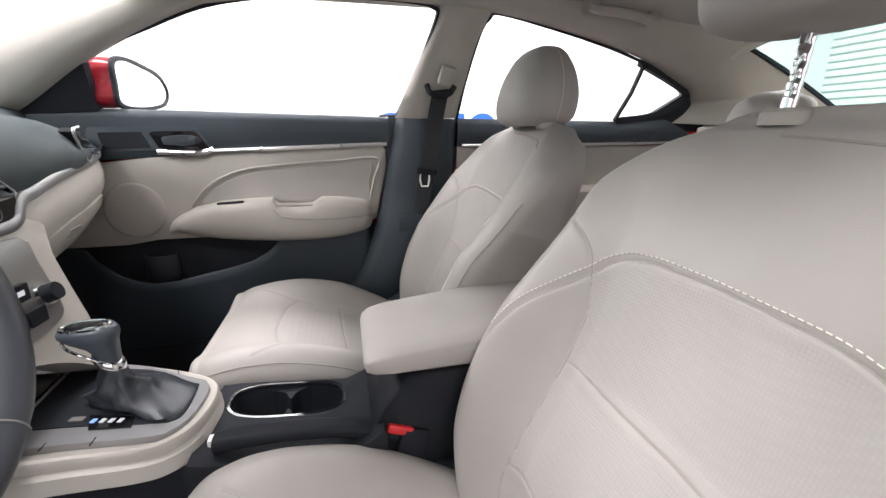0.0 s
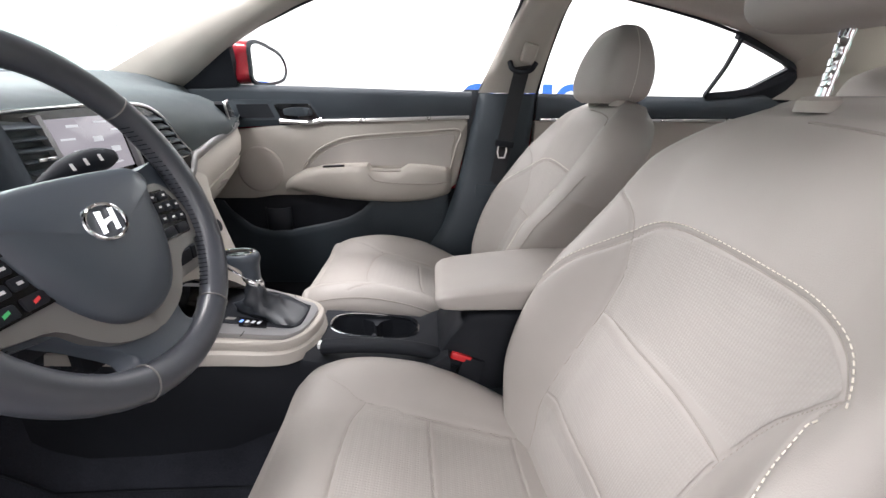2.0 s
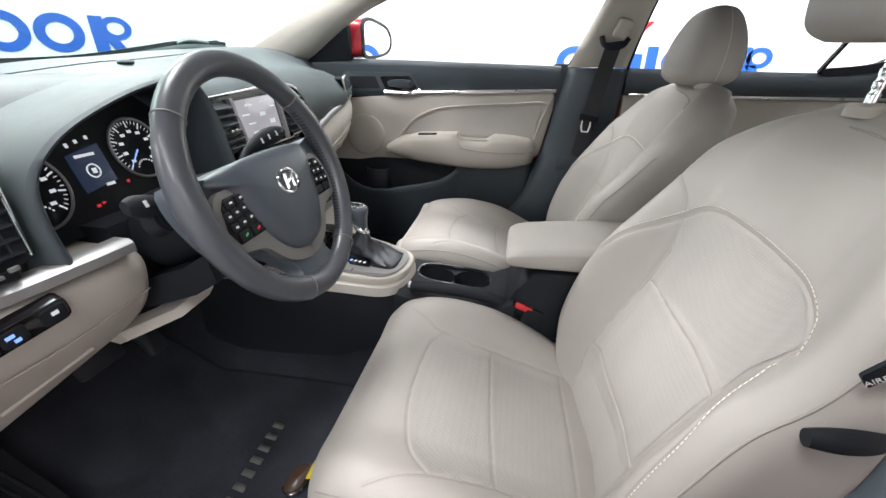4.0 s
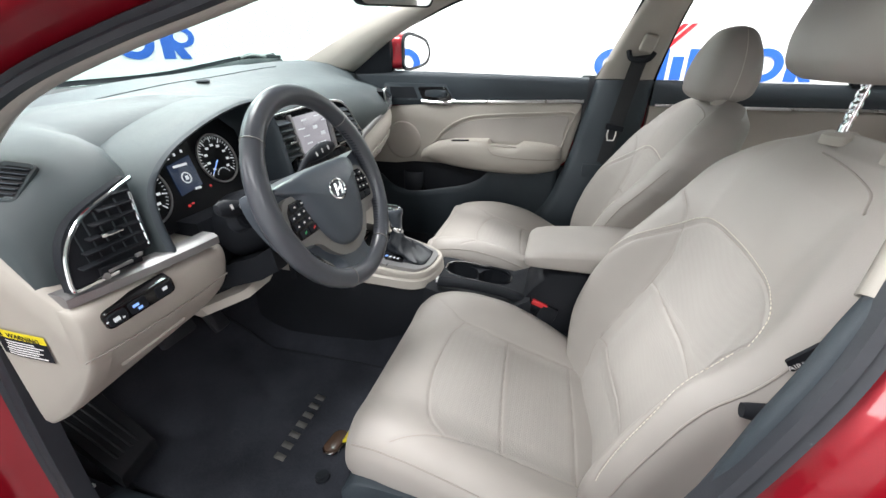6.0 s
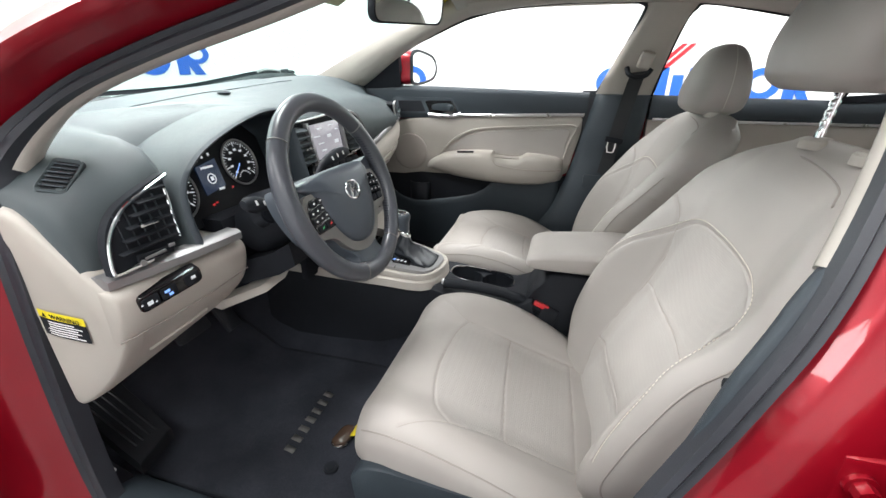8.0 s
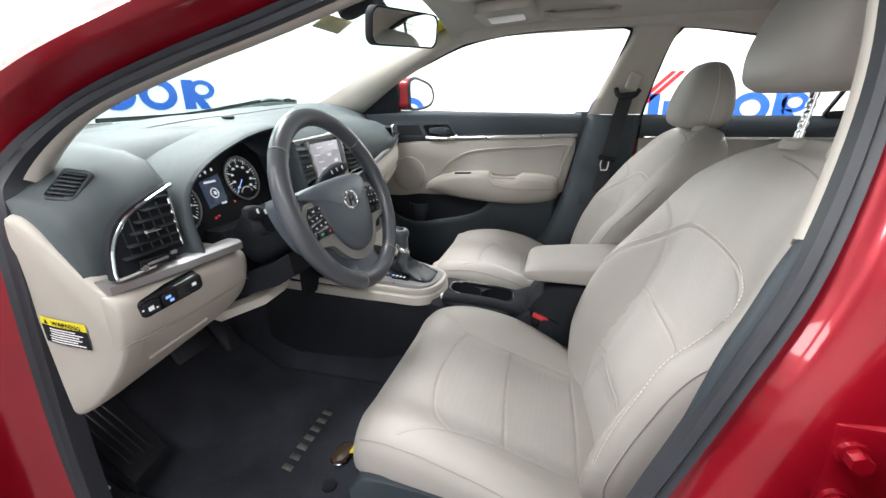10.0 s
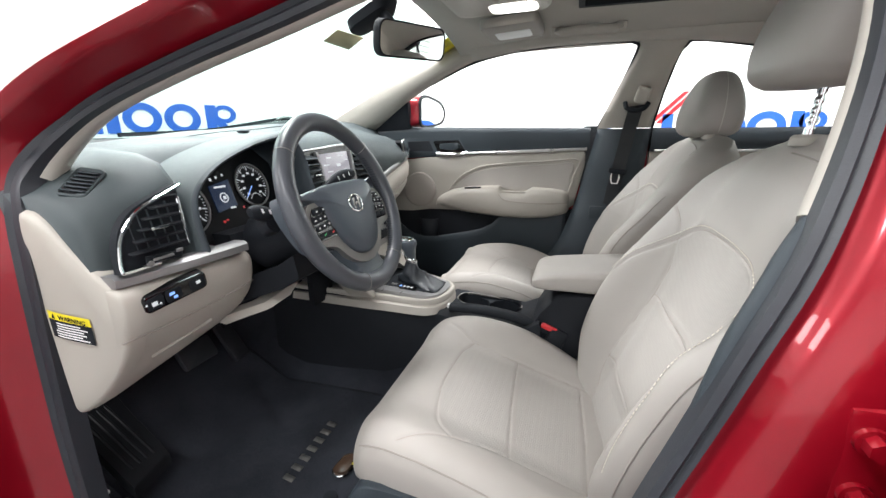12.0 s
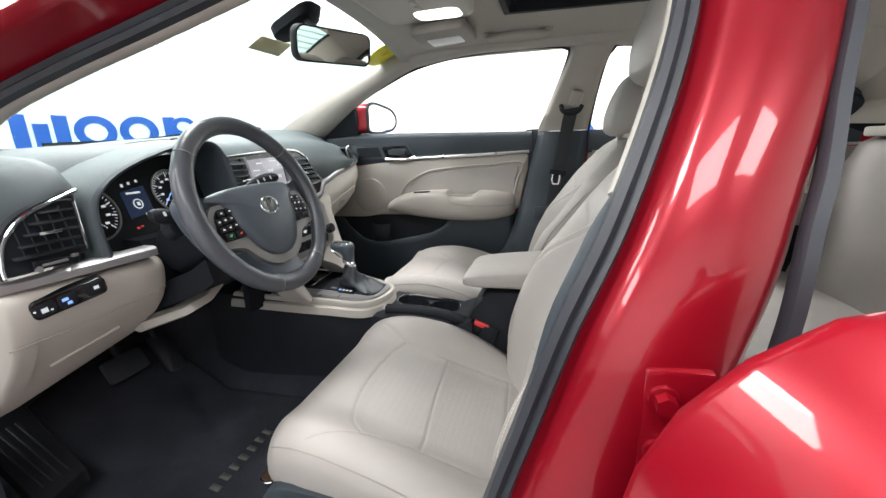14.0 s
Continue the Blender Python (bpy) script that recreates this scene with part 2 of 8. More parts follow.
SCREEN = material("lit_display", (0.02, 0.02, 0.02), 0.15, emit=(0.62, 0.60, 0.66), emit_power=0.55, vary=0.02)
ICON = material("lit_white_icon", (0.2, 0.2, 0.2), 0.4, emit=(0.9, 0.95, 1.0), emit_power=0.55)
ICONBLUE = material("lit_blue_icon", (0.05, 0.1, 0.3), 0.4, emit=(0.25, 0.45, 1.0), emit_power=1.1)
ICONRED = material("lit_red_icon", (0.2, 0.02, 0.02), 0.4, emit=(0.9, 0.05, 0.05), emit_power=0.5)
ICONGREEN = material("green_print", (0.05, 0.45, 0.15), 0.5)
DIM = material("dim_display_blue", (0.01, 0.012, 0.02), 0.2, emit=(0.05, 0.09, 0.2), emit_power=0.2)
LAMPLENS = material("lit_lamp_lens", (0.9, 0.9, 0.85), 0.4, emit=(1.0, 0.97, 0.9), emit_power=2.5)
TRIMGREY = material("grey_satin_trim", (0.20, 0.195, 0.19), 0.4, metal=0.4, vary=0.05)
TAG = material("olive_paper", (0.42, 0.40, 0.24), 0.8, vary=0.08)


# ---------- the photo booth ----------
YC = 0.605                     # the car's middle line
bm = B()
box(bm, (0.5, 0.6, -0.05), (60, 60, 0.1))
tagged(part("floor", bm, BOOTHFLOOR), "smooth grey epoxy booth floor", "floor", kind="structure")

WALL_X, WALL_Y, CORNER = -4.0, 4.0, 2.5


def wall_line(inset=0.0):
    """Plan of the booth's front and side wall with its rounded corner."""
    pts = [(WALL_X - inset, -4.2), (WALL_X - inset, -1.0), (WALL_X - inset, WALL_Y - CORNER)]
    for i in range(1, 16):
        a = math.pi - i / 16 * math.pi / 2
        pts.append((WALL_X + CORNER + (CORNER + inset) * math.cos(a), WALL_Y - CORNER + (CORNER + inset) * math.sin(a)))
    return pts + [(WALL_X + CORNER, WALL_Y + inset), (2.0, WALL_Y + inset), (5.6, WALL_Y + inset)]


bm = B()
inner, outer = wall_line(0), wall_line(0.15)
loft(bm, [[V(*p, -0.02), V(*p, 3.5), V(*q, 3.5), V(*q, -0.02)] for p, q in zip(inner, outer)])
tagged(part("wall_front", bm, WHITEWALL, sharp=60), "white booth wall with a rounded corner", "wall", kind="structure")
# out-of-view wall, kept pale to bounce light into the cabin
bm = B()
box(bm, (0.75, -4.2, 1.74), (9.8, 0.15, 3.52))
tagged(part("wall_near", bm, NEARWALL), "plain pale grey wall of the booth", "wall", kind="structure")
shutter = thing("wall_rear", (5.55, 0, 0), "pale ribbed roller shutter closing the booth", "shutter", kind="structure")
for i in range(44):
    if i == 0:
        bm = B()
        z = 0.04
        loft(bm, [[V(5.5, y, z - 0.04), V(5.47, y, z - 0.028), V(5.465, y, z + 0.02), V(5.5, y, z + 0.036), V(5.56, y, z + 0.036), V(5.56, y, z - 0.04)] for y in (-4.2, 4.1)])
        first = part("slat", bm, SHUTTER, shutter)
    else:
        ob = new("slat", first.data)
        ob.parent = shutter
        ob.location = (0, 0, 0.08 * i)
bm = B()
box(bm, (0.75, 0, 3.55), (10.2, 8.9, 0.1))
tagged(part("ceiling", bm, CEILPAINT), "grey booth ceiling", "ceiling", kind="structure")


def on_wall(s, z, d=0.004):
    """A place on the front and side wall, s metres along it from the start of the rounded corner."""
    arc = CORNER * math.pi / 2
    if s < 0:
        return V(WALL_X + d, WALL_Y - CORNER + s, z)
    if s > arc:
        return V(WALL_X + CORNER + (s - arc), WALL_Y - d, z)
    a = math.pi - s / CORNER
    return V(WALL_X + CORNER + (CORNER - d) * math.cos(a), WALL_Y - CORNER + (CORNER - d) * math.sin(a), z)


def wall_sign(name, blocks, mat, label):
    sign = thing(name, on_wall(blocks[0][1], 0.9), label, "wall sign")
    for kind_, s0, z0, w, h in blocks:
        bm = B()
        if kind_ == "ring":
            n, t = 32, 0.30
            rows = []
            for i in range(n):
                a = 2 * math.pi * i / n
                c, s = math.cos(a), math.sin(a)
                rows.append([on_wall(s0 + w / 2 + c * w / 2 * k, z0 + h / 2 + s * h / 2 * k, d) for k, d in ((1, 0.003), (1, 0.012), (1 - t * 1.5, 0.012), (1 - t * 1.5, 0.003))])
            loft(bm, rows, True, False, wrap=True)
        else:
            rows = []
            for i in range(5):
                s = s0 + w * i / 4
                lean = {"bar": 0.0, "slash": 1.0, "back": -0.6}[kind_]
                rows.append([on_wall(s + lean * h * (k - 0.0), z0 + h * k, d) for k, d in ((0, 0.003), (0, 0.012), (1, 0.012), (1, 0.003))])
            loft(bm, rows)
        part("shape", bm, mat, sign)
    return sign


ARC = CORNER * math.pi / 2


# ---------- the car's shell ----------
def hull_y(z):
    """Half width of the glass line at a height."""
    return 0.697 if z <= 1.045 else 0.697 - 0.51 * (z - 1.045)


def flange_y(z):
    """Side of the driver's door opening."""
    return -0.085 if z < 0.91 else 0.04 + 0.5 * (z - 1.16)


# floor pan
bm = B()
nx, ny = 40, 30
rows = []
for i in range(nx + 1):
    x = -1.30 + 2.75 * i / nx
    row = []
    for j in range(ny + 1):
        y = -0.10 + 1.41 * j / ny
        z = 0.285
        if x < -0.72:
            z += min(0.36, (-0.72 - x) * 0.75)
        if x > 0.42:
            z += 0.05
        tun = max(0, 1 - abs(y - YC) / 0.115)
        z += 0.16 * min(1, tun * 1.6)
        row.append(V(x, y, z))
    rows.append(row)
loft(bm, rows, False, False)
tagged(part("floor_carpet", bm, CARPET, solid=0.02), "black carpet over the car's floor", "carpet", kind="structure")

# headliner with a sunroof hole
ROOF_X0, ROOF_X1 = -0.345, 1.20
SUN = (0.075, 0.72, 0.30, 0.905)


def roof_z(x, y):
    e = (abs(y - YC) / 0.56) ** 2
    f = max(0, (0.0 - x) / 0.35) ** 2 * 0.020 + max(0, (x - 0.5) / 0.7) ** 2 * 0.10
    return 1.385 - 0.05 * e - f - 0.02 * e * e


xs = sorted(set([ROOF_X0 + (ROOF_X1 - ROOF_X0) * i / 24 for i in range(25)] + [SUN[0], SUN[1]]))
ys = sorted(set([YC - 0.575 + 1.15 * i / 24 for i in range(25)] + [SUN[2], SUN[3]]))
bm = B()
grid = [[bm.verts.new(V(x, y, roof_z(x, y))) for y in ys] for x in xs]
for i in range(len(xs) - 1):
    for j in range(len(ys) - 1):
        if SUN[0] <= (xs[i] + xs[i + 1]) / 2 <= SUN[1] and SUN[2] <= (ys[j] + ys[j + 1]) / 2 <= SUN[3]:
            continue
        bm.faces.new((grid[i][j], grid[i + 1][j], grid[i + 1][j + 1], grid[i][j + 1]))
tagged(part("ceiling_headliner", bm, LINER, solid=-0.012), "beige woven headliner with a sunroof opening", "headliner", kind="structure")

# sunroof: black frame and dark glass
sun = thing("sunroof", (0.4, 0.6, 1.39), "black framed sunroof with dark glass, shade open", "sunroof")
bm = B()
loop = curve_points([V(SUN[0], SUN[2], 1.372), V(SUN[1], SUN[2], 1.362), V(SUN[1], SUN[3], 1.362), V(SUN[0], SUN[3], 1.372)], 1, True)
sweep(bm, loop, [(-0.012, -0.006), (0.012, -0.006), (0.012, 0.04), (-0.012, 0.04)], closed=True)
part("frame", bm, BLACK, sun)
bm = B()
box(bm, ((SUN[0] + SUN[1]) / 2, (SUN[2] + SUN[3]) / 2, 1.425), (SUN[1] - SUN[0] + 0.02, SUN[3] - SUN[2] + 0.02, 0.006))
part("pane", bm, GLOSSBLACK, sun)
bm = B()
for k in range(3):
    rod(bm, (SUN[0] + 0.012 + 0.012 * k, SUN[2] + 0.02, 1.385 + 0.008 * k), (SUN[0] + 0.012 + 0.012 * k, SUN[3] - 0.02, 1.385 + 0.008 * k), 0.004, n=8)
part("deflector", bm, BLACK, sun)

# outer roof skin, over the headliner
bm = B()
rows = []
for i in range(17):
    x = -0.36 + 1.62 * i / 16
    rows.append([V(x, YC + w, roof_z(x, YC) + 0.065 - 0.075 * (abs(w) / 0.60) ** 2.5) for w in [(-1 + j / 10) * 0.60 for j in range(21)]])
loft(bm, rows, False, False)
roof = tagged(part("roof_skin", bm, RED, solid=0.004), "glossy red car roof skin", "car roof", kind="structure")


def pane(name, corners, mat, label, n=8, bow=(0, 0, 0)):
    """A window pane from four corners, bowed in the middle."""
    bm = B()
    a, b, c, d = [Vector(p) for p in corners]
    rows = []
    for i in range(n + 1):
        u = i / n
        rows.append([(a.lerp(b, u)).lerp(d.lerp(c, u), j / n) + Vector(bow) * (1 - (2 * u - 1) ** 2) for j in range(n + 1)])
    loft(bm, rows, False, False)
    ob = tagged(part(name, bm, mat, solid=0.004), label, "window", kind="structure")
    ob.visible_shadow = False
    return ob


pane("window_windshield", ((-1.13, -0.06, 1.025), (-1.13, 1.288, 1.048), (-0.35, 1.152, 1.366), (-0.35, 0.070, 1.362)), WSGLASS, "clear curved windscreen with slight green tint", bow=(-0.10, 0, 0.0))
pane("window_rear", ((1.72, 0.08, 1.025), (1.72, 1.13, 1.025), (1.20, 1.125, 1.255), (1.20, 0.085, 1.255)), WSGLASS, "sloping rear window with slight green tint", bow=(0.06, 0, 0))


def side(x, z, inset=0.0):
    """A place on the passenger's glass line."""
    return V(x, YC + hull_y(z) - inset, z)


# passenger A-pillar trim
bm = B()
top = curve_points([(-1.14, 1.28, 1.035), (-0.985, 1.262, 1.095), (-0.72, 1.216, 1.205), (-0.326, 1.146, 1.352), (-0.1, 1.13, 1.362)], 8)
low = curve_points([(-0.92, 1.31, 1.02), (-0.80, 1.29, 1.045), (-0.565, 1.228, 1.180), (-0.292, 1.172, 1.290), (-0.08, 1.163, 1.318)], 8)
rows = []
for p, q in zip(top, low):
    mid = (p + q) / 2 + V(0.0, -0.022, -0.012)
    m1, m2 = p.lerp(mid, 0.55) + V(0, -0.006, 0.0), q.lerp(mid, 0.55) + V(0, -0.008, -0.003)
    rows.append([p, m1, mid, m2, q, q + V(0, 0.02, 0.004), p + V(0, 0.02, 0.004)])
loft(bm, rows)
tagged(part("trim_pillar_front", bm, BEIGE, sharp=60), "smooth beige windscreen pillar trim", "pillar trim", kind="structure")

# roof rail trim over the passenger's windows
bm = B()
rows = []
for x, zlow in [(p.x, p.z) for p in curve_points([(-0.30, 0, 1.288), (-0.123, 0, 1.311), (0.068, 0, 1.319), (0.25, 0, 1.314), (0.42, 0, 1.305), (0.64, 0, 1.273), (0.92, 0, 1.215), (1.14, 0, 1.135)], 6)]:
    q = side(x, zlow)
    top_y = YC + 0.50 if x < 0.9 else YC + 0.50 - (x - 0.9) * 0.2
    p = V(x, top_y, roof_z(min(x, 1.2), top_y) - 0.001)
    mid = (p + q) / 2 + V(0, -0.012, -0.010)
    rows.append([p, p.lerp(mid, 0.6) + V(0, -0.003, -0.004), mid, mid.lerp(q, 0.5) + V(0, -0.005, -0.004), q, q + V(0, 0.02, 0.01), p + V(0, 0.05, 0.03)])
loft(bm, rows)
tagged(part("trim_roof_rail", bm, LINER, sharp=60), "beige roof rail lining", "roof rail", kind="structure")


def strip(bm, front, back, depth=0.03, inset=0.012):
    """A vertical trim between two edges of equally many places, bulging into the cabin."""
    rows = []
    for p, q in zip(front, back):
        p, q = Vector(p), Vector(q)
        a, b, c = p.lerp(q, 0.15) + V(0, -inset, 0), p.lerp(q, 0.5) + V(0, -inset * 1.3, 0), p.lerp(q, 0.85) + V(0, -inset, 0)
        rows.append([p, a, b, c, q, q + V(0, depth, 0), p + V(0, depth, 0)])
    return loft(bm, rows)


# B-pillar, passenger side: beige above, charcoal below
f = [side(x, z) for x, z in ((0.152, 1.04), (0.185, 1.12), (0.228, 1.22), (0.256, 1.285), (0.262, 1.33))]
b = [side(x, z) for x, z in ((0.345, 1.04), (0.356, 1.12), (0.372, 1.22), (0.395, 1.285), (0.42, 1.33))]
bm = B()
strip(bm, curve_points(f, 5), curve_points(b, 5), 0.03, 0.02)
tagged(part("trim_pillar_middle_upper", bm, BEIGE, sharp=60), "beige upper centre pillar trim", "pillar trim", kind="structure")
bm = B()
f = [(0.155, 1.302, 1.038), (0.125, 1.29, 0.90), (0.105, 1.288, 0.80), (0.075, 1.275, 0.70), (0.03, 1.27, 0.58), (-0.05, 1.275, 0.45), (-0.06, 1.28, 0.31)]
b = [(0.345, 1.302, 1.038), (0.33, 1.29, 0.90), (0.32, 1.288, 0.80), (0.305, 1.275, 0.70), (0.29, 1.27, 0.58), (0.28, 1.275, 0.45), (0.28, 1.28, 0.31)]
strip(bm, curve_points(f, 5), curve_points(b, 5), 0.05, 0.026)
tagged(part("trim_pillar_middle_lower", bm, DARK, sharp=60), "charcoal lower centre pillar trim", "pillar trim", kind="structure")

# C-pillar and quarter panel behind the passenger's rear door
bm = B()
q0 = curve_points([(1.14, 1.254, 1.135), (1.16, 1.262, 1.12), (1.18, 1.275, 1.09), (1.16, 1.285, 1.06), (1.10, 1.30, 1.03)], 5)
q1 = curve_points([(1.20, 1.13, 1.252), (1.36, 1.122, 1.185), (1.52, 1.12, 1.112), (1.66, 1.12, 1.045), (1.70, 1.12, 0.98)], 5)
loft(bm, [[p, p.lerp(q, 0.5) + V(0, -0.01, 0.01), q, q + V(0, 0.05, 0.02), p + V(0, 0.05, 0)] for p, q in zip(q0, q1)])
tagged(part("trim_pillar_rear", bm, BEIGE, sharp=60), "beige rear pillar trim", "pillar trim", kind="structure")
bm = B()
sweep(bm, curve_points([(0.92, 1.226, 1.21), (0.955, 1.232, 1.198), (1.07, 1.25, 1.158), (1.15, 1.268, 1.125), (1.14, 1.282, 1.095), (1.04, 1.30, 1.052), (0.91, 1.305, 1.036)], 6), [(-0.009, -0.010), (0.009, -0.010), (0.009, 0.010), (-0.009, 0.010)])
sweep(bm, [(0.935, 1.222, 1.208), (0.922, 1.255, 1.12), (0.905, 1.305, 1.035)], [(-0.0045, -0.006), (0.0045, -0.006), (0.0045, 0.006), (-0.0045, 0.006)], up=(0, 1, 0))
loft(bm, [[V(1.02, 1.298, 1.045), V(1.15, 1.275, 1.125), V(1.24, 1.25, 1.095), V(1.25, 1.285, 1.0), V(0.98, 1.31, 1.0)], [V(1.02, 1.32, 1.045), V(1.15, 1.30, 1.125), V(1.27, 1.29, 1.085), V(1.25, 1.31, 1.0), V(1.0, 1.335, 1.0)]])
sweep(bm, curve_points([(1.195, 1.128, 1.256), (1.36, 1.116, 1.185), (1.52, 1.114, 1.112), (1.68, 1.112, 1.035)], 4), [(-0.005, -0.004), (0.005, -0.004), (0.005, 0.006), (-0.005, 0.006)])
tagged(part("trim_quarter_window", bm, BLACK), "black frame of the small rear quarter window", "window trim", kind="structure")

# body sides below the glass and outside the cabin
bm = B()
rows = []
for x in (-1.5, -1.0, -0.5, 0, 0.5, 1.0, 1.6):
    rows.append([V(x, YC + 0.73, 1.012), V(x, YC + 0.83, 0.965), V(x, YC + 0.875, 0.80), V(x, YC + 0.86, 0.55), V(x, YC + 0.82, 0.22), V(x, YC + 0.74, 0.20), V(x, YC + 0.74, 0.6)])
loft(bm, rows)
tagged(part("body_side_passenger", bm, RED, sharp=50), "glossy red outer body side", "car body", kind="structure")
# unseen quarter behind the rear door opening, added to darken the rear cabin
bm = B()
loft(bm, [[V(x, -0.13, 0.25), V(x, -0.16, 0.6), V(x, -0.14, 0.9), V(x, -0.07, 1.03), V(x, 0.02, 1.03 + k), V(x, 0.06, 1.02 + k), V(x, 0.0, 0.98), V(x, -0.06, 0.9), V(x, -0.06, 0.25)] for x, k in ((1.02, 0.18), (1.2, 0.20), (1.4, 0.12), (1.7, 0.02))])
tagged(part("body_side_driver_rear", bm, RED, sharp=50), "glossy red rear quarter of the car's body", "car body", kind="structure")
bm = B()
loft(bm, [[V(-1.25, YC + w * 0.78, 0.99 - 0.05 * w * w) for w in (-1, -0.6, -0.2, 0.2, 0.6, 1)],
          [V(-1.9, YC + w * 0.74, 0.90 - 0.06 * w * w) for w in (-1, -0.6, -0.2, 0.2, 0.6, 1)],
          [V(-2.3, YC + w * 0.66, 0.74 - 0.06 * w * w) for w in (-1, -0.6, -0.2, 0.2, 0.6, 1)],
          [V(-2.38, YC + w * 0.60, 0.4) for w in (-1, -0.6, -0.2, 0.2, 0.6, 1)]], False, False)
tagged(part("bonnet", bm, RED, solid=0.01, sharp=70), "glossy red car bonnet", "car body", kind="structure")
bm = B()
loft(bm, [[V(-1.16 + 0.05 * w * w, YC + w * 0.70, 1.012 + 0.07 * max(0, w)), V(-1.24, YC + w * 0.80, 1.034 + 0.085 * max(0, w)), V(-1.40, YC + w * 0.84, 1.020 + 0.07 * max(0, w)), V(-1.40, YC + w * 0.84, 0.9), V(-1.08, YC + w * 0.70, 0.9)] for w in [-1 + i / 8 for i in range(17)]])
tagged(part("cowl", bm, BLACK, sharp=60), "black cowl below the windscreen", "cowl", kind="structure")
wiper = thing("windscreen_wiper", (-1.19, 0.9, 1.06), "black windscreen wiper resting on the cowl", "wiper")
bm = B()
sweep(bm, curve_points([(-1.20, 0.45, 1.040), (-1.20, 0.75, 1.052), (-1.19, 0.98, 1.080), (-1.18, 1.12, 1.099), (-1.17, 1.22, 1.103), (-1.16, 1.34, 1.102)], 6), [(-0.006, -0.004), (0.006, -0.004), (0.003, 0.008), (-0.003, 0.008)])
part("arm", bm, BLACK, wiper)
bm = B()
sweep(bm, curve_points([(-1.175, 1.11, 1.101), (-1.17, 1.165, 1.111), (-1.165, 1.25, 1.105)], 5), circle(0.006, 8))
part("joint", bm, SILVER, wiper)
bm = B()
box(bm, (-1.22, YC, 0.72), (0.06, 1.5, 0.5))
tagged(part("firewall", bm, CARPET), "black bulkhead behind the pedals", "bulkhead", kind="structure")
bm = B()
box(bm, (1.75, YC, 0.7), (0.06, 1.4, 0.62))
box(bm, (1.45, YC, 1.0), (0.6, 1.2, 0.03), 0.01)
tagged(part("parcel_shelf", bm, LINER), "beige rear parcel shelf", "shelf", kind="structure")


# driver's door opening: seal, pillars, sill
A_SEAL = [(-0.690, -0.085, 0.34), (-0.695, -0.085, 0.50), (-0.682, -0.085, 0.66), (-0.662, -0.085, 0.82), (-0.664, -0.075, 0.93), (-0.672, -0.055, 0.985), (-0.64, -0.02, 1.045), (-0.57, 0.008, 1.094),
          (-0.436, 0.032, 1.142), (-0.296, 0.05, 1.182), (-0.10, 0.085, 1.245), (0.10, 0.115, 1.30), (0.26, 0.115, 1.30), (0.345, 0.085, 1.24), (0.345, 0.04, 1.15), (0.325, -0.01, 1.06),
          (0.285, -0.065, 0.945), (0.245, -0.09, 0.85), (0.205, -0.09, 0.72), (0.15, -0.09, 0.56), (0.06, -0.09, 0.44), (-0.10, -0.09, 0.38), (-0.45, -0.09, 0.345), (-0.62, -0.088, 0.33)]
seal_path = curve_points(A_SEAL, 6, True)
bm = B()
prof = [(-0.016, -0.014), (-0.008, -0.016), (0.004, -0.012), (0.007, 0.0), (0.003, 0.008), (-0.003, 0.0035), (-0.008, 0.009), (-0.015, 0.006)]


def ring_frames(path):
    """Along the opening: outward in its own plane, and the way out of the car."""
    c = sum(path, Vector()) / len(path)
    out = []
    k = len(path)
    for i, p in enumerate(path):
        d = (path[(i + 1) % k] - path[(i - 1) % k]).normalized()
        o = d.cross(V(0, 1, 0)).normalized()
        if o.dot(p - c) < 0:
            o = -o
        w = d.cross(o).normalized()
        if w.y > 0:
            w = -w
        out.append((p, o, w))
    return out


frames = ring_frames(seal_path)


def fat(p):
    """How much wider the seal is along the front pillar's foot."""
    return max(0.0, min(1.0, (-0.50 - p.x) / 0.12)) * max(0.0, min(1.0, (1.06 - p.z) / 0.10))


loft(bm, [[p + o * ((a + 0.016) * (1 + 1.1 * fat(p)) - 0.016) + w * b * (1 + 0.4 * fat(p)) for a, b in prof] for p, o, w in frames], True, False, wrap=True)
tagged(part("door_seal", bm, RUBBER, sharp=60), "grey-black rubber seal round the open driver's door", "door seal", kind="structure")
# painted flange and jamb outside of the seal
bm = B()
jamb = [(0.004, -0.016), (0.004, -0.004), (0.022, 0.004), (0.034, 0.026), (0.052, 0.044), (0.080, 0.054), (0.105, 0.072), (0.120, 0.078), (0.120, 0.03), (0.06, -0.02)]
pillar_jamb = [(0.004, -0.016), (0.004, 0.0), (0.010, 0.008), (0.011, 0.022), (0.016, 0.034), (0.017, 0.048), (0.022, 0.060), (0.032, 0.066), (0.06, 0.04), (0.06, -0.02)]
centre_jamb = [(0.004, -0.016), (0.004, -0.005), (0.012, -0.002), (0.017, 0.010), (0.026, 0.019), (0.055, 0.024), (0.100, 0.021), (0.112, 0.010), (0.120, -0.002), (0.120, -0.03)]
rows = []
for p, o, w in frames:
    k = max(0.0, min(1.0, (p.z - 0.93) / 0.10)) * max(0.0, min(1.0, (0.30 - p.x) / 0.12))
    w2 = V(0, -1, 0.08)
    k3 = max(0.0, min(1.0, (p.x - 0.10) / 0.12))
    wide = 1.0 + 0.12 * max(0.0, min(1.0, (1.0 - p.z) / 0.2))
    o = o.copy()
    p = p + o * 0.024 * fat(p)
    rows.append([(p + o * a + w * b).lerp(p + o * a2 + w2 * b2, k).lerp(p + o * a3 * wide + w * b3, k3) for (a, b), (a2, b2), (a3, b3) in zip(jamb, pillar_jamb, centre_jamb)])
loft(bm, rows, True, False, wrap=True)
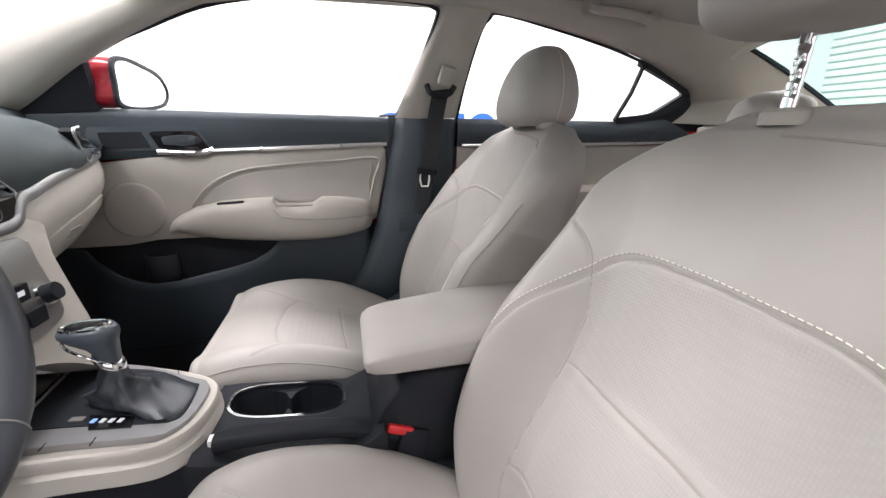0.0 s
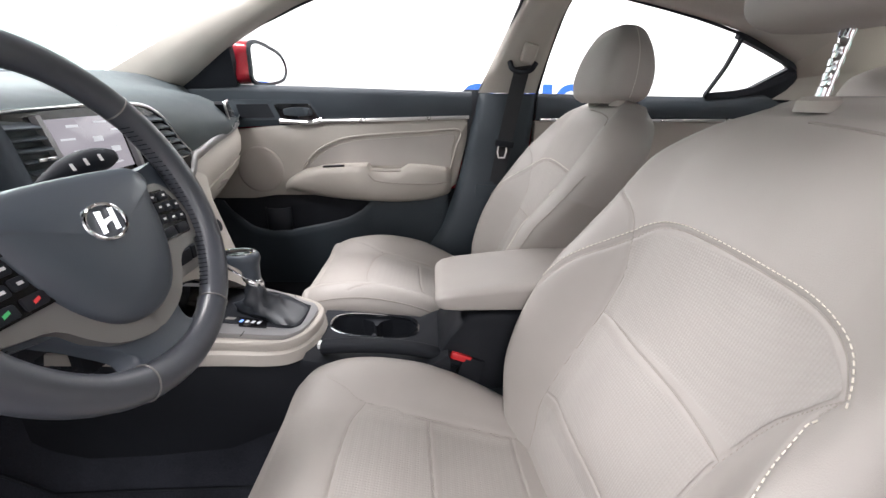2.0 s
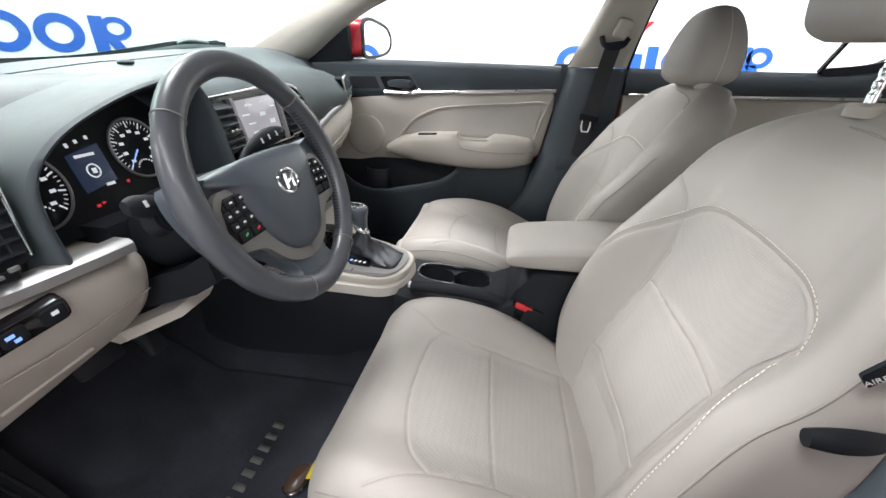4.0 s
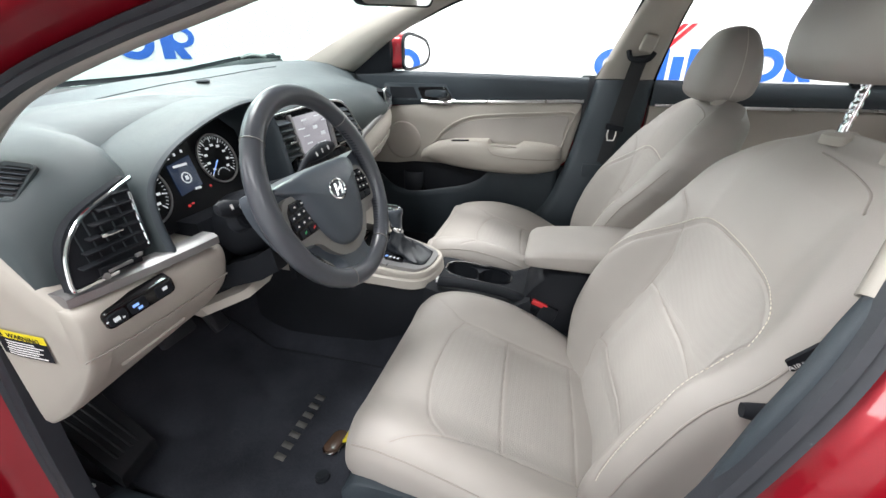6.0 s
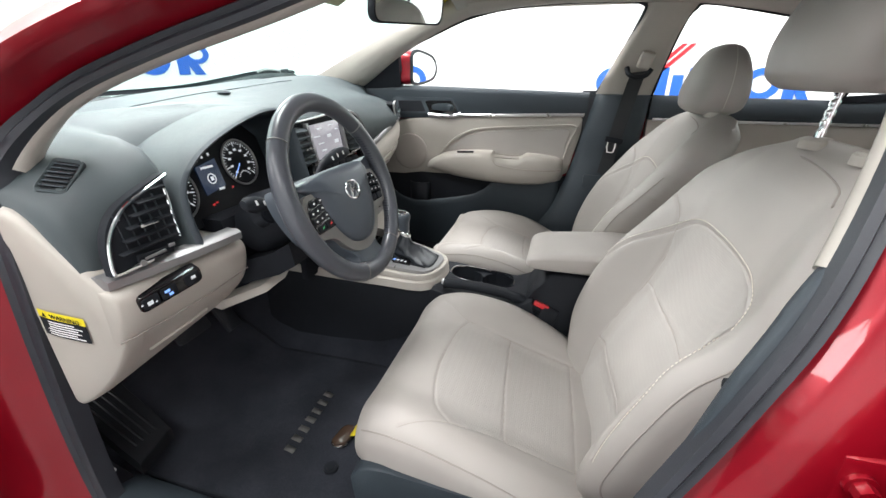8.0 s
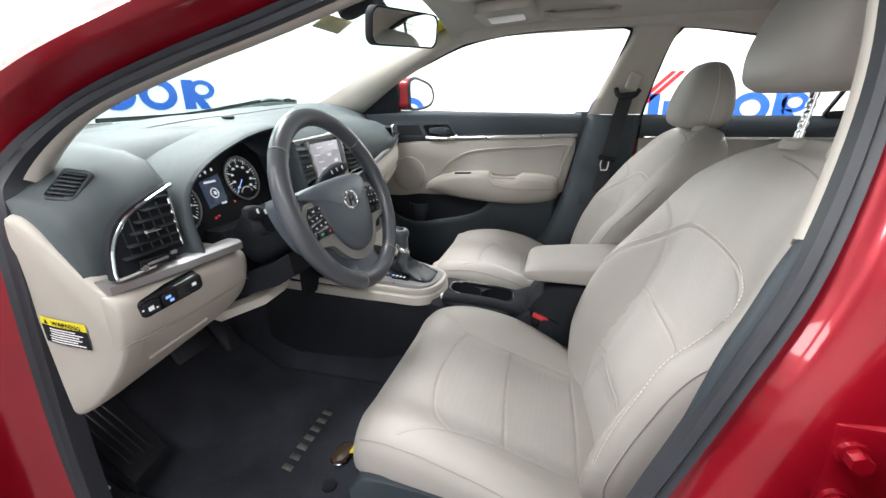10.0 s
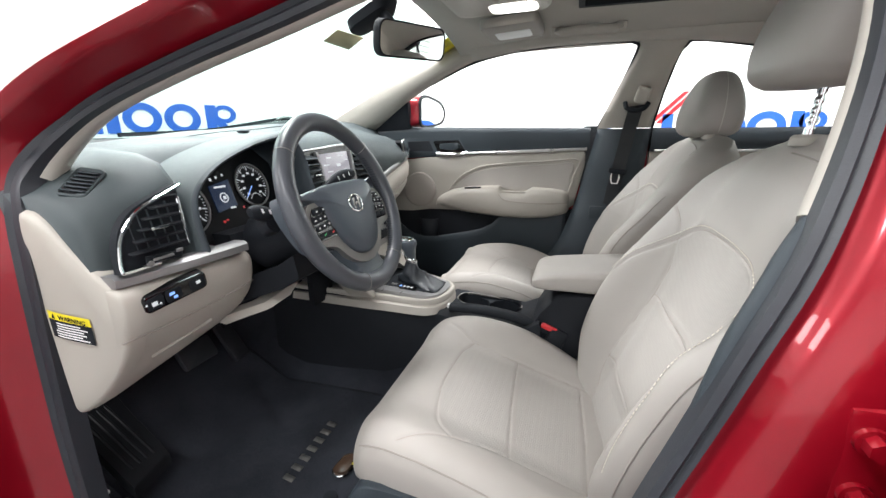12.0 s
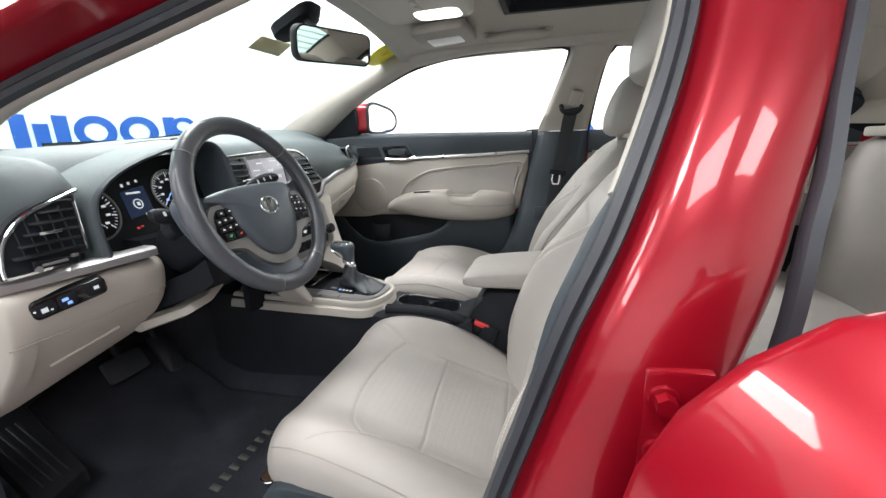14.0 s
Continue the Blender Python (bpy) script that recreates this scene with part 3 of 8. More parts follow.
tagged(part("door_jamb", bm, RED, sharp=50), "glossy red painted driver's door jamb", "car body", kind="structure")
# beige pillar lining inside of the seal, along the windscreen and the roof
bm = B()
rows = []
for p, o, w in frames:
    if p.z > (0.985 if p.x < 0 else 0.955):
        k = max(0.0, min(1.0, (p.x - 0.05) / 0.2))
        slim = [(-0.010, -0.004), (-0.018, -0.010), (-0.021, -0.024), (-0.008, -0.045), (0.03, -0.05), (0.03, -0.02), (0.0, -0.018)]
        thin = [(-0.012, -0.004), (-0.017, -0.008), (-0.018, -0.016), (-0.010, -0.030), (0.03, -0.04), (0.03, -0.02), (0.0, -0.018)]
        rows.append([p + o * (a * (1 - k) + c * k) + w * (b * (1 - k) + d * k) for (a, b), (c, d) in zip(slim, thin)])
loft(bm, rows)
tagged(part("trim_pillar_driver", bm, BEIGE, sharp=60), "beige lining of the driver's windscreen pillar and roof rail", "pillar trim", kind="structure")
# charcoal trim inside of the seal on the centre pillar, below the beige lining
bm = B()
rows = []
for p, o, w in frames:
    if p.x > 0.14 and 0.50 < p.z < 0.975:
        k = max(0.0, min(1.0, (p.z - 0.74) / 0.12)) * max(0.3, min(1.0, (0.985 - p.z) / 0.05))
        rows.append([p + o * a + w * b for a, b in ((-0.008, -0.002), (-0.010 - 0.008 * k, -0.004), (-0.011 - 0.011 * k, -0.008), (-0.010 - 0.010 * k, -0.018), (0.03, -0.055), (0.03, -0.02), (0.0, -0.018))])
loft(bm, rows)
tagged(part("trim_pillar_driver_lower", bm, DARK, sharp=60), "charcoal lower lining of the driver's centre pillar", "pillar trim", kind="structure")


# ---------- front seats ----------
def stitch(bm, pts, length=0.0042, gap=0.0028, r=0.0007):
    """Short thread pieces along a line."""
    pts = [Vector(p) for p in pts]
    run, pos = 0.0, 0.0
    for a, b in zip(pts, pts[1:]):
        L = (b - a).length
        if L < 1e-6:
            continue
        d = (b - a) / L
        while pos < run + L:
            s = a + d * (pos - run)
            e = s + d * length
            side_ = d.cross(V(0, 0.3, 1)).normalized() * r
            up_ = d.cross(side_).normalized() * r
            vs = [bm.verts.new(q) for q in (s + side_, s + up_, s - side_, s - up_, e + side_, e + up_, e - side_, e - up_)]
            for f in ((0, 1, 5, 4), (1, 2, 6, 5), (2, 3, 7, 6), (3, 0, 4, 7)):
                bm.faces.new([vs[k] for k in f])
            pos += length + gap
        run += L
    return bm


SPINE = [(0.440, 0.160), (0.470, 0.172), (0.545, 0.203), (0.625, 0.237), (0.706, 0.268), (0.82, 0.303), (0.90, 0.334), (0.965, 0.372), (1.012, 0.415)]
#         z      half width, inner bolster, outer bolster, shell depth
BACK = [(0.440, 0.195, 0.030, 0.020, 0.09), (0.50, 0.228, 0.058, 0.042, 0.12), (0.56, 0.246, 0.080, 0.056, 0.13), (0.66, 0.254, 0.090, 0.062, 0.13), (0.74, 0.252, 0.078, 0.046, 0.125), (0.79, 0.246, 0.060, 0.018, 0.12), (0.82, 0.242, 0.050, 0.008, 0.12),
        (0.90, 0.226, 0.026, 0.006, 0.11), (0.955, 0.206, 0.012, 0.006, 0.10), (0.99, 0.178, 0.004, 0.003, 0.085), (1.012, 0.135, -0.004, -0.004, 0.06)]
# seams over (w to the inner side, z)
def smooth_line(pts, n=6):
    return [(p.x, p.y) for p in curve_points([V(a, b, 0) for a, b in pts], n)]


BACK_SEAMS = [smooth_line([(0.125, 0.455), (0.134, 0.49), (0.143, 0.53), (0.143, 0.60), (0.140, 0.65), (0.137, 0.71), (0.135, 0.775), (0.146, 0.824)]),
              smooth_line([(0.146, 0.824), (0.156, 0.848), (0.172, 0.866), (0.198, 0.88), (0.222, 0.89)]),
              smooth_line([(-0.120, 0.455), (-0.115, 0.538), (-0.117, 0.582), (-0.119, 0.637), (-0.123, 0.693), (-0.150, 0.760), (-0.169, 0.793), (-0.183, 0.812)]),
              smooth_line([(0.137, 0.710), (0.03, 0.702), (-0.06, 0.698), (-0.123, 0.693)]),
              smooth_line([(0.143, 0.553), (0.0, 0.543), (-0.115, 0.538)]),
              smooth_line([(0.240, 0.60), (0.228, 0.655), (0.209, 0.715), (0.188, 0.765), (0.146, 0.824)]),
              smooth_line([(0.146, 0.824), (0.122, 0.850), (0.080, 0.861), (0.025, 0.862), (-0.047, 0.859), (-0.100, 0.856), (-0.135, 0.848), (-0.155, 0.837), (-0.171, 0.823), (-0.183, 0.812)]),
              smooth_line([(-0.183, 0.812), (-0.176, 0.786), (-0.184, 0.762), (-0.200, 0.737), (-0.214, 0.700), (-0.219, 0.645), (-0.220, 0.56)])]


def back_surface(w, z, even=False):
    """Front surface of the backrest at sideways w (inner side positive) and height z: spine x, and rise towards the front."""
    x0 = lerp_table(SPINE, z)[0]
    hw, hi, ho, _ = lerp_table(BACK, z)
    h = hi if w > 0 or even else ho
    a = abs(w)
    t = max(0.0, min(1.0, (a - 0.118) / (hw - 0.035 - 0.118)))
    f = h * t * t * (3 - 2 * t)
    if a > hw - 0.045:
        u = min(1.0, (a - hw + 0.045) / 0.045)
        f -= 0.05 * (1 - math.sqrt(max(0.0, 1 - u * u)))
    f -= 0.010 * max(0, 1 - (a / 0.14) ** 2) * (0.4 + 0.6 * max(0.0, min(1.0, (0.97 - z) / 0.16)))
    f += 0.014 * max(0, 1 - ((z - 0.615) / 0.10) ** 2) * max(0, 1 - (a / 0.15) ** 2)
    dip = max(0.0, min(1.0, (0.09 - w) / 0.14)) * max(0.0, min(1.0, (0.215 + w) / 0.06))
    f -= (0.0 if even else 0.013) * dip * dip * (3 - 2 * dip) * max(0.0, min(1.0, (0.96 - z) / 0.12))
    return x0, f


def front_seat(cy, inner, head_up, head_fwd, slim, cx, cz, cush_h, post_y, wide, neck_in, neck_out, even, label, outer=-1):
    """inner: +1 when the console lies towards larger y. cx, cz: the cushion's own setting forwards and up."""
    seat = thing("front_seat", (0.0, cy, 0.30), label, "car seat", "front seats of the car")
    N = V(-0.958, 0, 0.287)

    def side_of(w, z=0.0):
        k = slim + (1 - slim) * max(0.0, min(1.0, (z - 0.62) / 0.2))
        neck = 1 + (neck_in if w > 0 else neck_out) * math.exp(-((z - 0.935) / 0.045) ** 2)
        return w * inner * neck * (k if w * outer < 0 else 1.0) * (1 + (wide - 1) * max(0.0, min(1.0, (z - 0.74) / 0.14)))

    def front_of(w, z):
        return back_surface(w, z, even)
    nz, nf = 290, 210
    rings = []
    for i in range(nz + 1):
        z = 0.440 + 0.572 * i / nz
        x0, (hw, hi, ho, dep) = lerp_table(SPINE, z)[0], lerp_table(BACK, z)
        ws = [hw * math.sin(math.pi / 2 * (2 * k / nf - 1) * 0.92) / math.sin(math.pi / 2 * 0.92) for k in range(nf + 1)]
        g = seam_depth(line_dist(ws, z, BACK_SEAMS))
        dep *= 1 + 2.5 * (wide - 1)
        ring = []
        for w, gd in zip(ws, g):
            _, f = front_of(w, z)
            ring.append(V(x0, cy + side_of(w, z), z) + N * (f - gd))
        for k in range(1, 16):
            a = math.pi * k / 16
            ring.append(V(x0, cy + side_of(hw * math.copysign(abs(math.cos(a)) ** 0.6, math.cos(a)), z), z) - N * (0.03 + (dep - 0.03) * math.sin(a) ** 0.7))
        rings.append(ring)
    c = sum(rings[-1], Vector()) / len(rings[-1])
    top = [[c + (p - c) * s + V(0.004, 0, dz) for p in rings[-1]] for s, dz in ((0.92, 0.006), (0.75, 0.011), (0.4, 0.014))]
    bm = B()
    loft(bm, rings + top)
    back = part("backrest", bm, LEATHER, seat, sharp=80)

    def on_back(w, z, lift=0.0):
        x0, f = front_of(w, z)
        return V(x0, cy + side_of(w, z), z) + N * (f + lift)

    # duller cord along each sewn groove, its colour standing for the crease's shade
    for line in BACK_SEAMS:
        pts = [p for a, b in zip(line, line[1:]) for p in [(a[0] + (b[0] - a[0]) * k / 6, a[1] + (b[1] - a[1]) * k / 6) for k in range(6)]] + [line[-1]]
        bm = B()
        sweep(bm, [on_back(w, z, -0.0024) for w, z in pts if z < 1.0], circle(0.0011, 6), up=N)
        part("seam", bm, SEAM, back, "sewn seam, crease shade in its colour")
    # cloth panels of the middle
    edge_in = [(0.462, 0.123), (0.49, 0.130), (0.53, 0.139), (0.60, 0.139), (0.65, 0.136), (0.706, 0.133), (0.775, 0.131), (0.815, 0.140), (0.832, 0.128), (0.848, 0.102), (0.857, 0.05)]
    edge_out = [(0.462, -0.114), (0.538, -0.111), (0.637, -0.115), (0.69, -0.119), (0.76, -0.146), (0.80, -0.170), (0.815, -0.176), (0.832, -0.150), (0.846, -0.122), (0.856, -0.06)]
    for z0, z1 in ((0.462, 0.535), (0.557, 0.692), (0.711, 0.857)):
        rows = []
        for i in range(41):
            z = z0 + (z1 - z0) * i / 40
            a, b = lerp_table(edge_in, z)[0], lerp_table(edge_out, z)[0]
            ws = [a + (b - a) * j / 60 for j in range(61)]
            g = seam_depth(line_dist(ws, z, BACK_SEAMS))
            rows.append([on_back(w, z, 0.0007 - gd) for w, gd in zip(ws, g)])
        bm = B()
        loft(bm, rows, False, False)
        part("insert", bm, CLOTH, back, "pale woven cloth centre", sharp=80)
    bm = B()
    stitch(bm, [on_back(w, z, 0.0022) for w, z in smooth_line([(0.218, 0.712), (0.193, 0.770), (0.150, 0.831), (0.124, 0.857), (0.080, 0.868), (0.025, 0.869), (-0.047, 0.866), (-0.102, 0.863), (-0.140, 0.854), (-0.161, 0.842), (-0.178, 0.826), (-0.190, 0.812)], 14)])
    part("top_stitching", bm, THREAD, back, "cream stitching")
    bm = B()
    stitch(bm, [on_back(w, z, 0.0022) for w, z in smooth_line([(-0.183, 0.792), (-0.180, 0.784), (-0.190, 0.762), (-0.206, 0.737), (-0.220, 0.700), (-0.225, 0.645), (-0.226, 0.56)], 16)])
    part("side_stitching", bm, THREAD, back, "cream stitching")
    # piping along the flank, where the side panel starts
    bm = B()
    flank = [on_back(w, z, 0.0006) for w, z in smooth_line([(-0.226, 0.870), (-0.230, 0.840), (-0.235, 0.80), (-0.239, 0.765), (-0.243, 0.72), (-0.246, 0.66), (-0.243, 0.58), (-0.230, 0.50)], 10)]
    sweep(bm, flank, circle(0.0016, 6), up=(0, 1, 0))
    part("flank_piping", bm, SEAM, back)
    bm = B()
    stitch(bm, [p + V(0.009, 0.0, -0.003) for p in flank])
    part("flank_stitching", bm, THREAD, back, "cream stitching")
    bm = B()
    sweep(bm, [on_back(w, z, 0.0004) for w, z in smooth_line([(0.030, 0.997), (-0.02, 0.994), (-0.07, 0.989), (-0.117, 0.981), (-0.150, 0.966)], 8)], circle(0.0014, 6), up=N)
    part("top_seam", bm, SEAM, back, "sewn seam, crease shade in its colour")

    # cushion
    prof = [(-0.252, 0.480), (-0.246, 0.522 if even else 0.510), (-0.225, 0.541 if even else 0.535), (-0.18, 0.545), (-0.13, 0.538), (-0.06, 0.519), (0.0, 0.501), (0.07, 0.478), (0.14, 0.455), (0.21, 0.438)]
    CUSH = [(-0.252, 0.214 if even else 0.190, 0.0), (-0.246, 0.230 if even else 0.212, 0.008 if even else 0.004), (-0.225, 0.242 if even else 0.234, 0.014), (-0.17, 0.248, 0.030), (-0.10, 0.254, 0.046), (0.0, 0.258, 0.054), (0.08, 0.256, 0.044), (0.15, 0.246, 0.03), (0.21, 0.22, 0.015)]
    C_SEAMS = [smooth_line([(0.175, -0.18), (0.158, -0.145), (0.141, -0.11), (0.136, -0.005), (0.141, 0.139), (0.145, 0.2)]),
               smooth_line([(-0.228, -0.15), (-0.212, -0.117), (-0.192, -0.069), (-0.180, -0.021), (-0.170, 0.024), (-0.155, 0.15), (-0.15, 0.2)]),
               smooth_line([(0.136, -0.005), (-0.015, 0.005), (-0.170, 0.024)]),
               smooth_line([(0.141, 0.139), (-0.038, 0.15), (-0.155, 0.152)]),
               smooth_line([(0.141, -0.110), (0.115, -0.124), (0.077, -0.131), (-0.023, -0.134), (-0.10, -0.124), (-0.158, -0.102), (-0.192, -0.069)])]

    def sx(x):
        return x + cx + (0.26 * min(0.0, x + 0.1) if even else 0.0)

    def cush_top(w, x):
        z0 = lerp_table(prof, x)[0]
        hw, h = lerp_table(CUSH, x)
        a = abs(w)
        t = max(0.0, min(1.0, (a - 0.115) / (hw - 0.045 - 0.115))) if hw > 0.17 else 0.0
        z = z0 + h * (cush_h if w < 0 else 1.0) * t * t * (3 - 2 * t)
        if a > hw - 0.055:
            u = min(1.0, (a - hw + 0.055) / 0.055)
            z -= 0.055 * (1 - math.sqrt(max(0.0, 1 - u * u)))
        return z
    rings = []
    nx, nw = 220, 200
    for i in range(nx + 1):
        x = -0.252 + 0.462 * (i / nx) ** 1.15
        hw, h = lerp_table(CUSH, x)
        ws = [hw * math.sin(math.pi / 2 * (2 * k / nw - 1) * 0.92) / math.sin(math.pi / 2 * 0.92) for k in range(nw + 1)]
        g = seam_depth(line_dist(ws, x, C_SEAMS))
        ring = [V(sx(x), cy + side_of(w), cush_top(w, x) - gd + cz) for w, gd in zip(ws, g)]
        zl = lerp_table([(-0.252, 0.450), (-0.20, 0.455), (0.21, 0.455)], x)[0]
        ring += [V(sx(x), cy + side_of(hw * k), zz + cz) for k, zz in ((1.004, zl + 0.015), (0.99, zl), (0.9, zl - 0.03), (-0.9, zl - 0.03), (-0.99, zl), (-1.004, zl + 0.015))]
        rings.append(ring)
    mid = V(sx(-0.254) - 0.002, cy, 0.468 + cz)
    bm = B()
    loft(bm, [[mid + (p - mid) * 0.4 + V(-0.001, 0, 0) for p in rings[0]], [mid + (p - mid) * 0.8 for p in rings[0]]] + rings)
    cushion = part("cushion", bm, LEATHER, seat, sharp=80)
    # the same duller cords as crease shade along the cushion's seams
    for line in C_SEAMS:
        pts = [p for a, b in zip(line, line[1:]) for p in [(a[0] + (b[0] - a[0]) * k / 5, a[1] + (b[1] - a[1]) * k / 5) for k in range(5)]] + [line[-1]]
        bm = B()
        sweep(bm, [V(sx(x), cy + side_of(w), cush_top(w, x) - 0.0024 + cz) for w, x in pts if x > -0.2], circle(0.0011, 6))
        part("seam", bm, SEAM, cushion, "sewn seam, crease shade in its colour")
    for x0, x1, s0, s1 in ((-0.126, -0.012, 0.0, 0.028), (0.003, 0.132, 0.028, 0.012)):
        rows = []
        for i in range(31):
            u = i / 30
            x = x0 + (x1 - x0) * u
            a = lerp_table([(-0.126, 0.07), (-0.118, 0.112), (-0.105, 0.130), (0.0, 0.128), (0.14, 0.133)], x)[0]
            b = lerp_table([(-0.126, -0.06), (-0.112, -0.125), (-0.09, -0.160), (-0.065, -0.184), (0.0, -0.172), (0.14, -0.150)], x)[0]
            row = []
            for j in range(51):
                w, xx = a + (b - a) * j / 50, x + (s0 + (s1 - s0) * u) * j / 50
                gd = float(seam_depth(line_dist([w], xx, C_SEAMS))[0])
                row.append(V(sx(xx), cy + side_of(w), cush_top(w, xx) + 0.0007 - gd + cz))
            rows.append(row)
        bm = B()
        loft(bm, rows, False, False)
        part("insert", bm, CLOTH, cushion, "pale woven cloth centre", sharp=80)
    bm = B()
    lip = [V(sx(x), cy + side_of(-lerp_table(CUSH, x)[0] + 0.008), cush_top(-lerp_table(CUSH, x)[0] + 0.008, x) + 0.0012 + cz) for x in [-0.22 + 0.40 * i / 40 for i in range(41)]]
    sweep(bm, lip, circle(0.0014, 6))
    part("edge_piping", bm, SEAM, cushion, "sewn edge")
    # headrest
    hx, hz = 0.430 - head_fwd, 1.018 + head_up
    bm = B()
    rings = []
    for k in range(33):
        v = k / 32
        hw = lerp_table([(0, 0.088), (0.04, 0.106), (0.15, 0.119), (0.4, 0.123), (0.65, 0.110), (0.82, 0.090), (0.92, 0.072), (0.98, 0.050), (1, 0.034)], v)[0]
        hd = lerp_table([(0, 0.046), (0.04, 0.060), (0.2, 0.070), (0.5, 0.064), (0.75, 0.050), (0.9, 0.037), (0.98, 0.022), (1, 0.012)], v)[0]
        ring = []
        for i in range(44):
            a = 2 * math.pi * i / 44
            cc, ss = math.cos(a), math.sin(a)
            ring.append(V(hx + 0.012 * v + hd * math.copysign(abs(cc) ** 0.66, cc), cy + hw * math.copysign(abs(ss) ** 0.66, ss), hz + 0.168 * v ** 0.93))
        rings.append(ring)
    loft(bm, rings)
    head = part("headrest", bm, LEATHER, seat, sharp=80)
    for s in (-1, 1):
        line = []
        for k in range(2, 31):
            v = k / 32
            hw = lerp_table([(0, 0.088), (0.04, 0.106), (0.15, 0.119), (0.4, 0.123), (0.65, 0.110), (0.82, 0.090), (0.92, 0.072), (0.98, 0.050), (1, 0.034)], v)[0]
            line.append(V(hx + 0.012 * v + 0.004, cy + s * (hw + 0.0005), hz + 0.168 * v ** 0.93))
        bm = B()
        stitch(bm, line)
        part("stitching", bm, THREAD, head, "cream stitching")
    for s in (-1, 1):
        bm = B()
        y = cy + s * 0.066 + post_y
        rows = []
        for z, r in [(1.012, 0.0066), (1.030, 0.0066)] + [(1.032 + 0.014 * q + d, r) for q in range(4) for d, r in ((0.0, 0.0066), (0.0012, 0.0048), (0.0058, 0.0048), (0.007, 0.0066))] + [(hz + 0.03, 0.0066)]:
            rows.append([V(0.424 + 0.10 * (z - 1.015) + r * math.cos(a), y + 0.0066 * math.sin(a), z) for a in [2 * math.pi * i / 20 for i in range(20)]])
        loft(bm, sorted(rows, key=lambda r_: r_[0].z))
        part("headrest_post", bm, CHROME, seat, "notched chrome post")
        bm = B()
        rows = []
        for r, z in ((0.021, 1.006), (0.020, 1.018), (0.016, 1.022), (0.0075, 1.0225)):
            rows.append([V(0.425 + r * math.cos(a), y + r * 1.15 * math.sin(a), z) for a in [2 * math.pi * i / 24 for i in range(24)]])
        loft(bm, rows)
        part("post_collar", bm, BEIGE, seat)
    # plastic shields along the base
    for s in (-1, 1):
        yy = cy + s * 0.247 * (slim if s * outer < 0 else 1.0)
        bm = B()
        outline = smooth_line([(-0.235, 0.435), (-0.20, 0.472), (-0.10, 0.474), (0.05, 0.470), (0.15, 0.478), (0.21, 0.53), (0.26, 0.56), (0.29, 0.50), (0.27, 0.36), (0.18, 0.325), (-0.18, 0.335), (-0.228, 0.36)], 3)
        slab(bm, outline, lambda u, v, d: V(u + cx, yy + s * (0.014 - d), v + cz), 0.04, 0.006)
        shield = part("side_shield", bm, DARK, seat, "charcoal plastic base shield")
        if s == outer:
            bm = B()
            slab(bm, smooth_line([(-0.12, 0.40), (-0.105, 0.425), (0.07, 0.422), (0.085, 0.40), (0.07, 0.385), (-0.10, 0.385)], 3), lambda u, v, d: V(u + cx, yy + s * (0.028 - d), v + cz), 0.016, 0.005)
            part("height_lever", bm, BLACK, shield, "black seat height lever")
    for s in (-1, 1):
        bm = B()
        box(bm, (0.0, cy + s * 0.17, 0.315), (0.46, 0.05, 0.05), 0.006)
        box(bm, (0.02, cy + s * 0.17, 0.375), (0.40, 0.03, 0.10), 0.006)
        part("rail", bm, BLACK, seat)
    return seat, on_back


driver_seat, on_driver_back = front_seat(0.29, 1, 0.070, 0.028, 1.0, 0.0, 0.0, 0.6, -0.019, 1.0, 0.12, 0.0, False, "beige leather driver's seat with pale cloth inserts and raised headrest")
passenger_seat, on_passenger_back = front_seat(0.935, 1, -0.006, 0.0, 0.80, -0.036, 0.026, 1.0, -0.019, 1.08, -0.10, 0.06, True, "beige leather passenger seat with pale cloth inserts and lowered headrest", 1)
# side airbag tag and recline lever of the driver's seat
bm = B()
slab(bm, roundrect(0.040, 0.018, 0.003), lambda u, v, d: V(0.316 + u * 0.62 - v * 0.5, 0.044 - 0.004 + d, 0.850 + u * 0.78 + v * 0.6), 0.004)
part("airbag_tag", bm, BLACK, driver_seat, "black woven tag")
tag_text = bpy.data.curves.new("tag_word", "FONT")
tag_text.body, tag_text.size, tag_text.extrude = "AIRBAG", 0.0082, 0.0002
tag_word = new("tag_word", tag_text)
tag_text.materials.append(WHITEINK)
tag_word.parent = driver_seat
tag_word.matrix_local = Matrix.Translation(V(0.3045, 0.0385, 0.8315) - driver_seat.location) @ Matrix(((0.62, -0.62, 0, 0), (0, 0, -1, 0), (0.78, 0.78, 0, 0), (0, 0, 0, 1)))
bm = B()
P_ = curve_points([(0.36, 0.052, 0.765), (0.325, 0.034, 0.778), (0.295, 0.026, 0.783), (0.272, 0.026, 0.782)], 5)
loft(bm, [[p + V(0, a, b) for a, b in circle(r, 10, r * 1.15)] for p, r in zip(P_, [0.006 + 0.004 * math.sin(math.pi * min(1, i / 15 * 0.9)) for i in range(16)])])
part("recline_lever", bm, BLACK, driver_seat, "black plastic recline lever")


# ---------- dashboard ----------
dash = thing("dashboard", (-0.8, YC, 0.6), "slate soft-touch dashboard with beige lower panels and silver trim", "dashboard")


def mirror_y(y):
    return 2 * YC - y


# upper pad: profiles along y
TOPZ = [(-0.100, 0.900), (-0.092, 0.932), (-0.06, 0.958), (0.0, 0.983), (0.07, 1.006), (0.16, 1.020), (0.60, 1.026)]
REARX = [(-0.100, -0.575), (-0.09, -0.560), (-0.05, -0.545), (0.05, -0.532), (0.15, -0.530), (0.45, -0.535), (0.60, -0.54)]
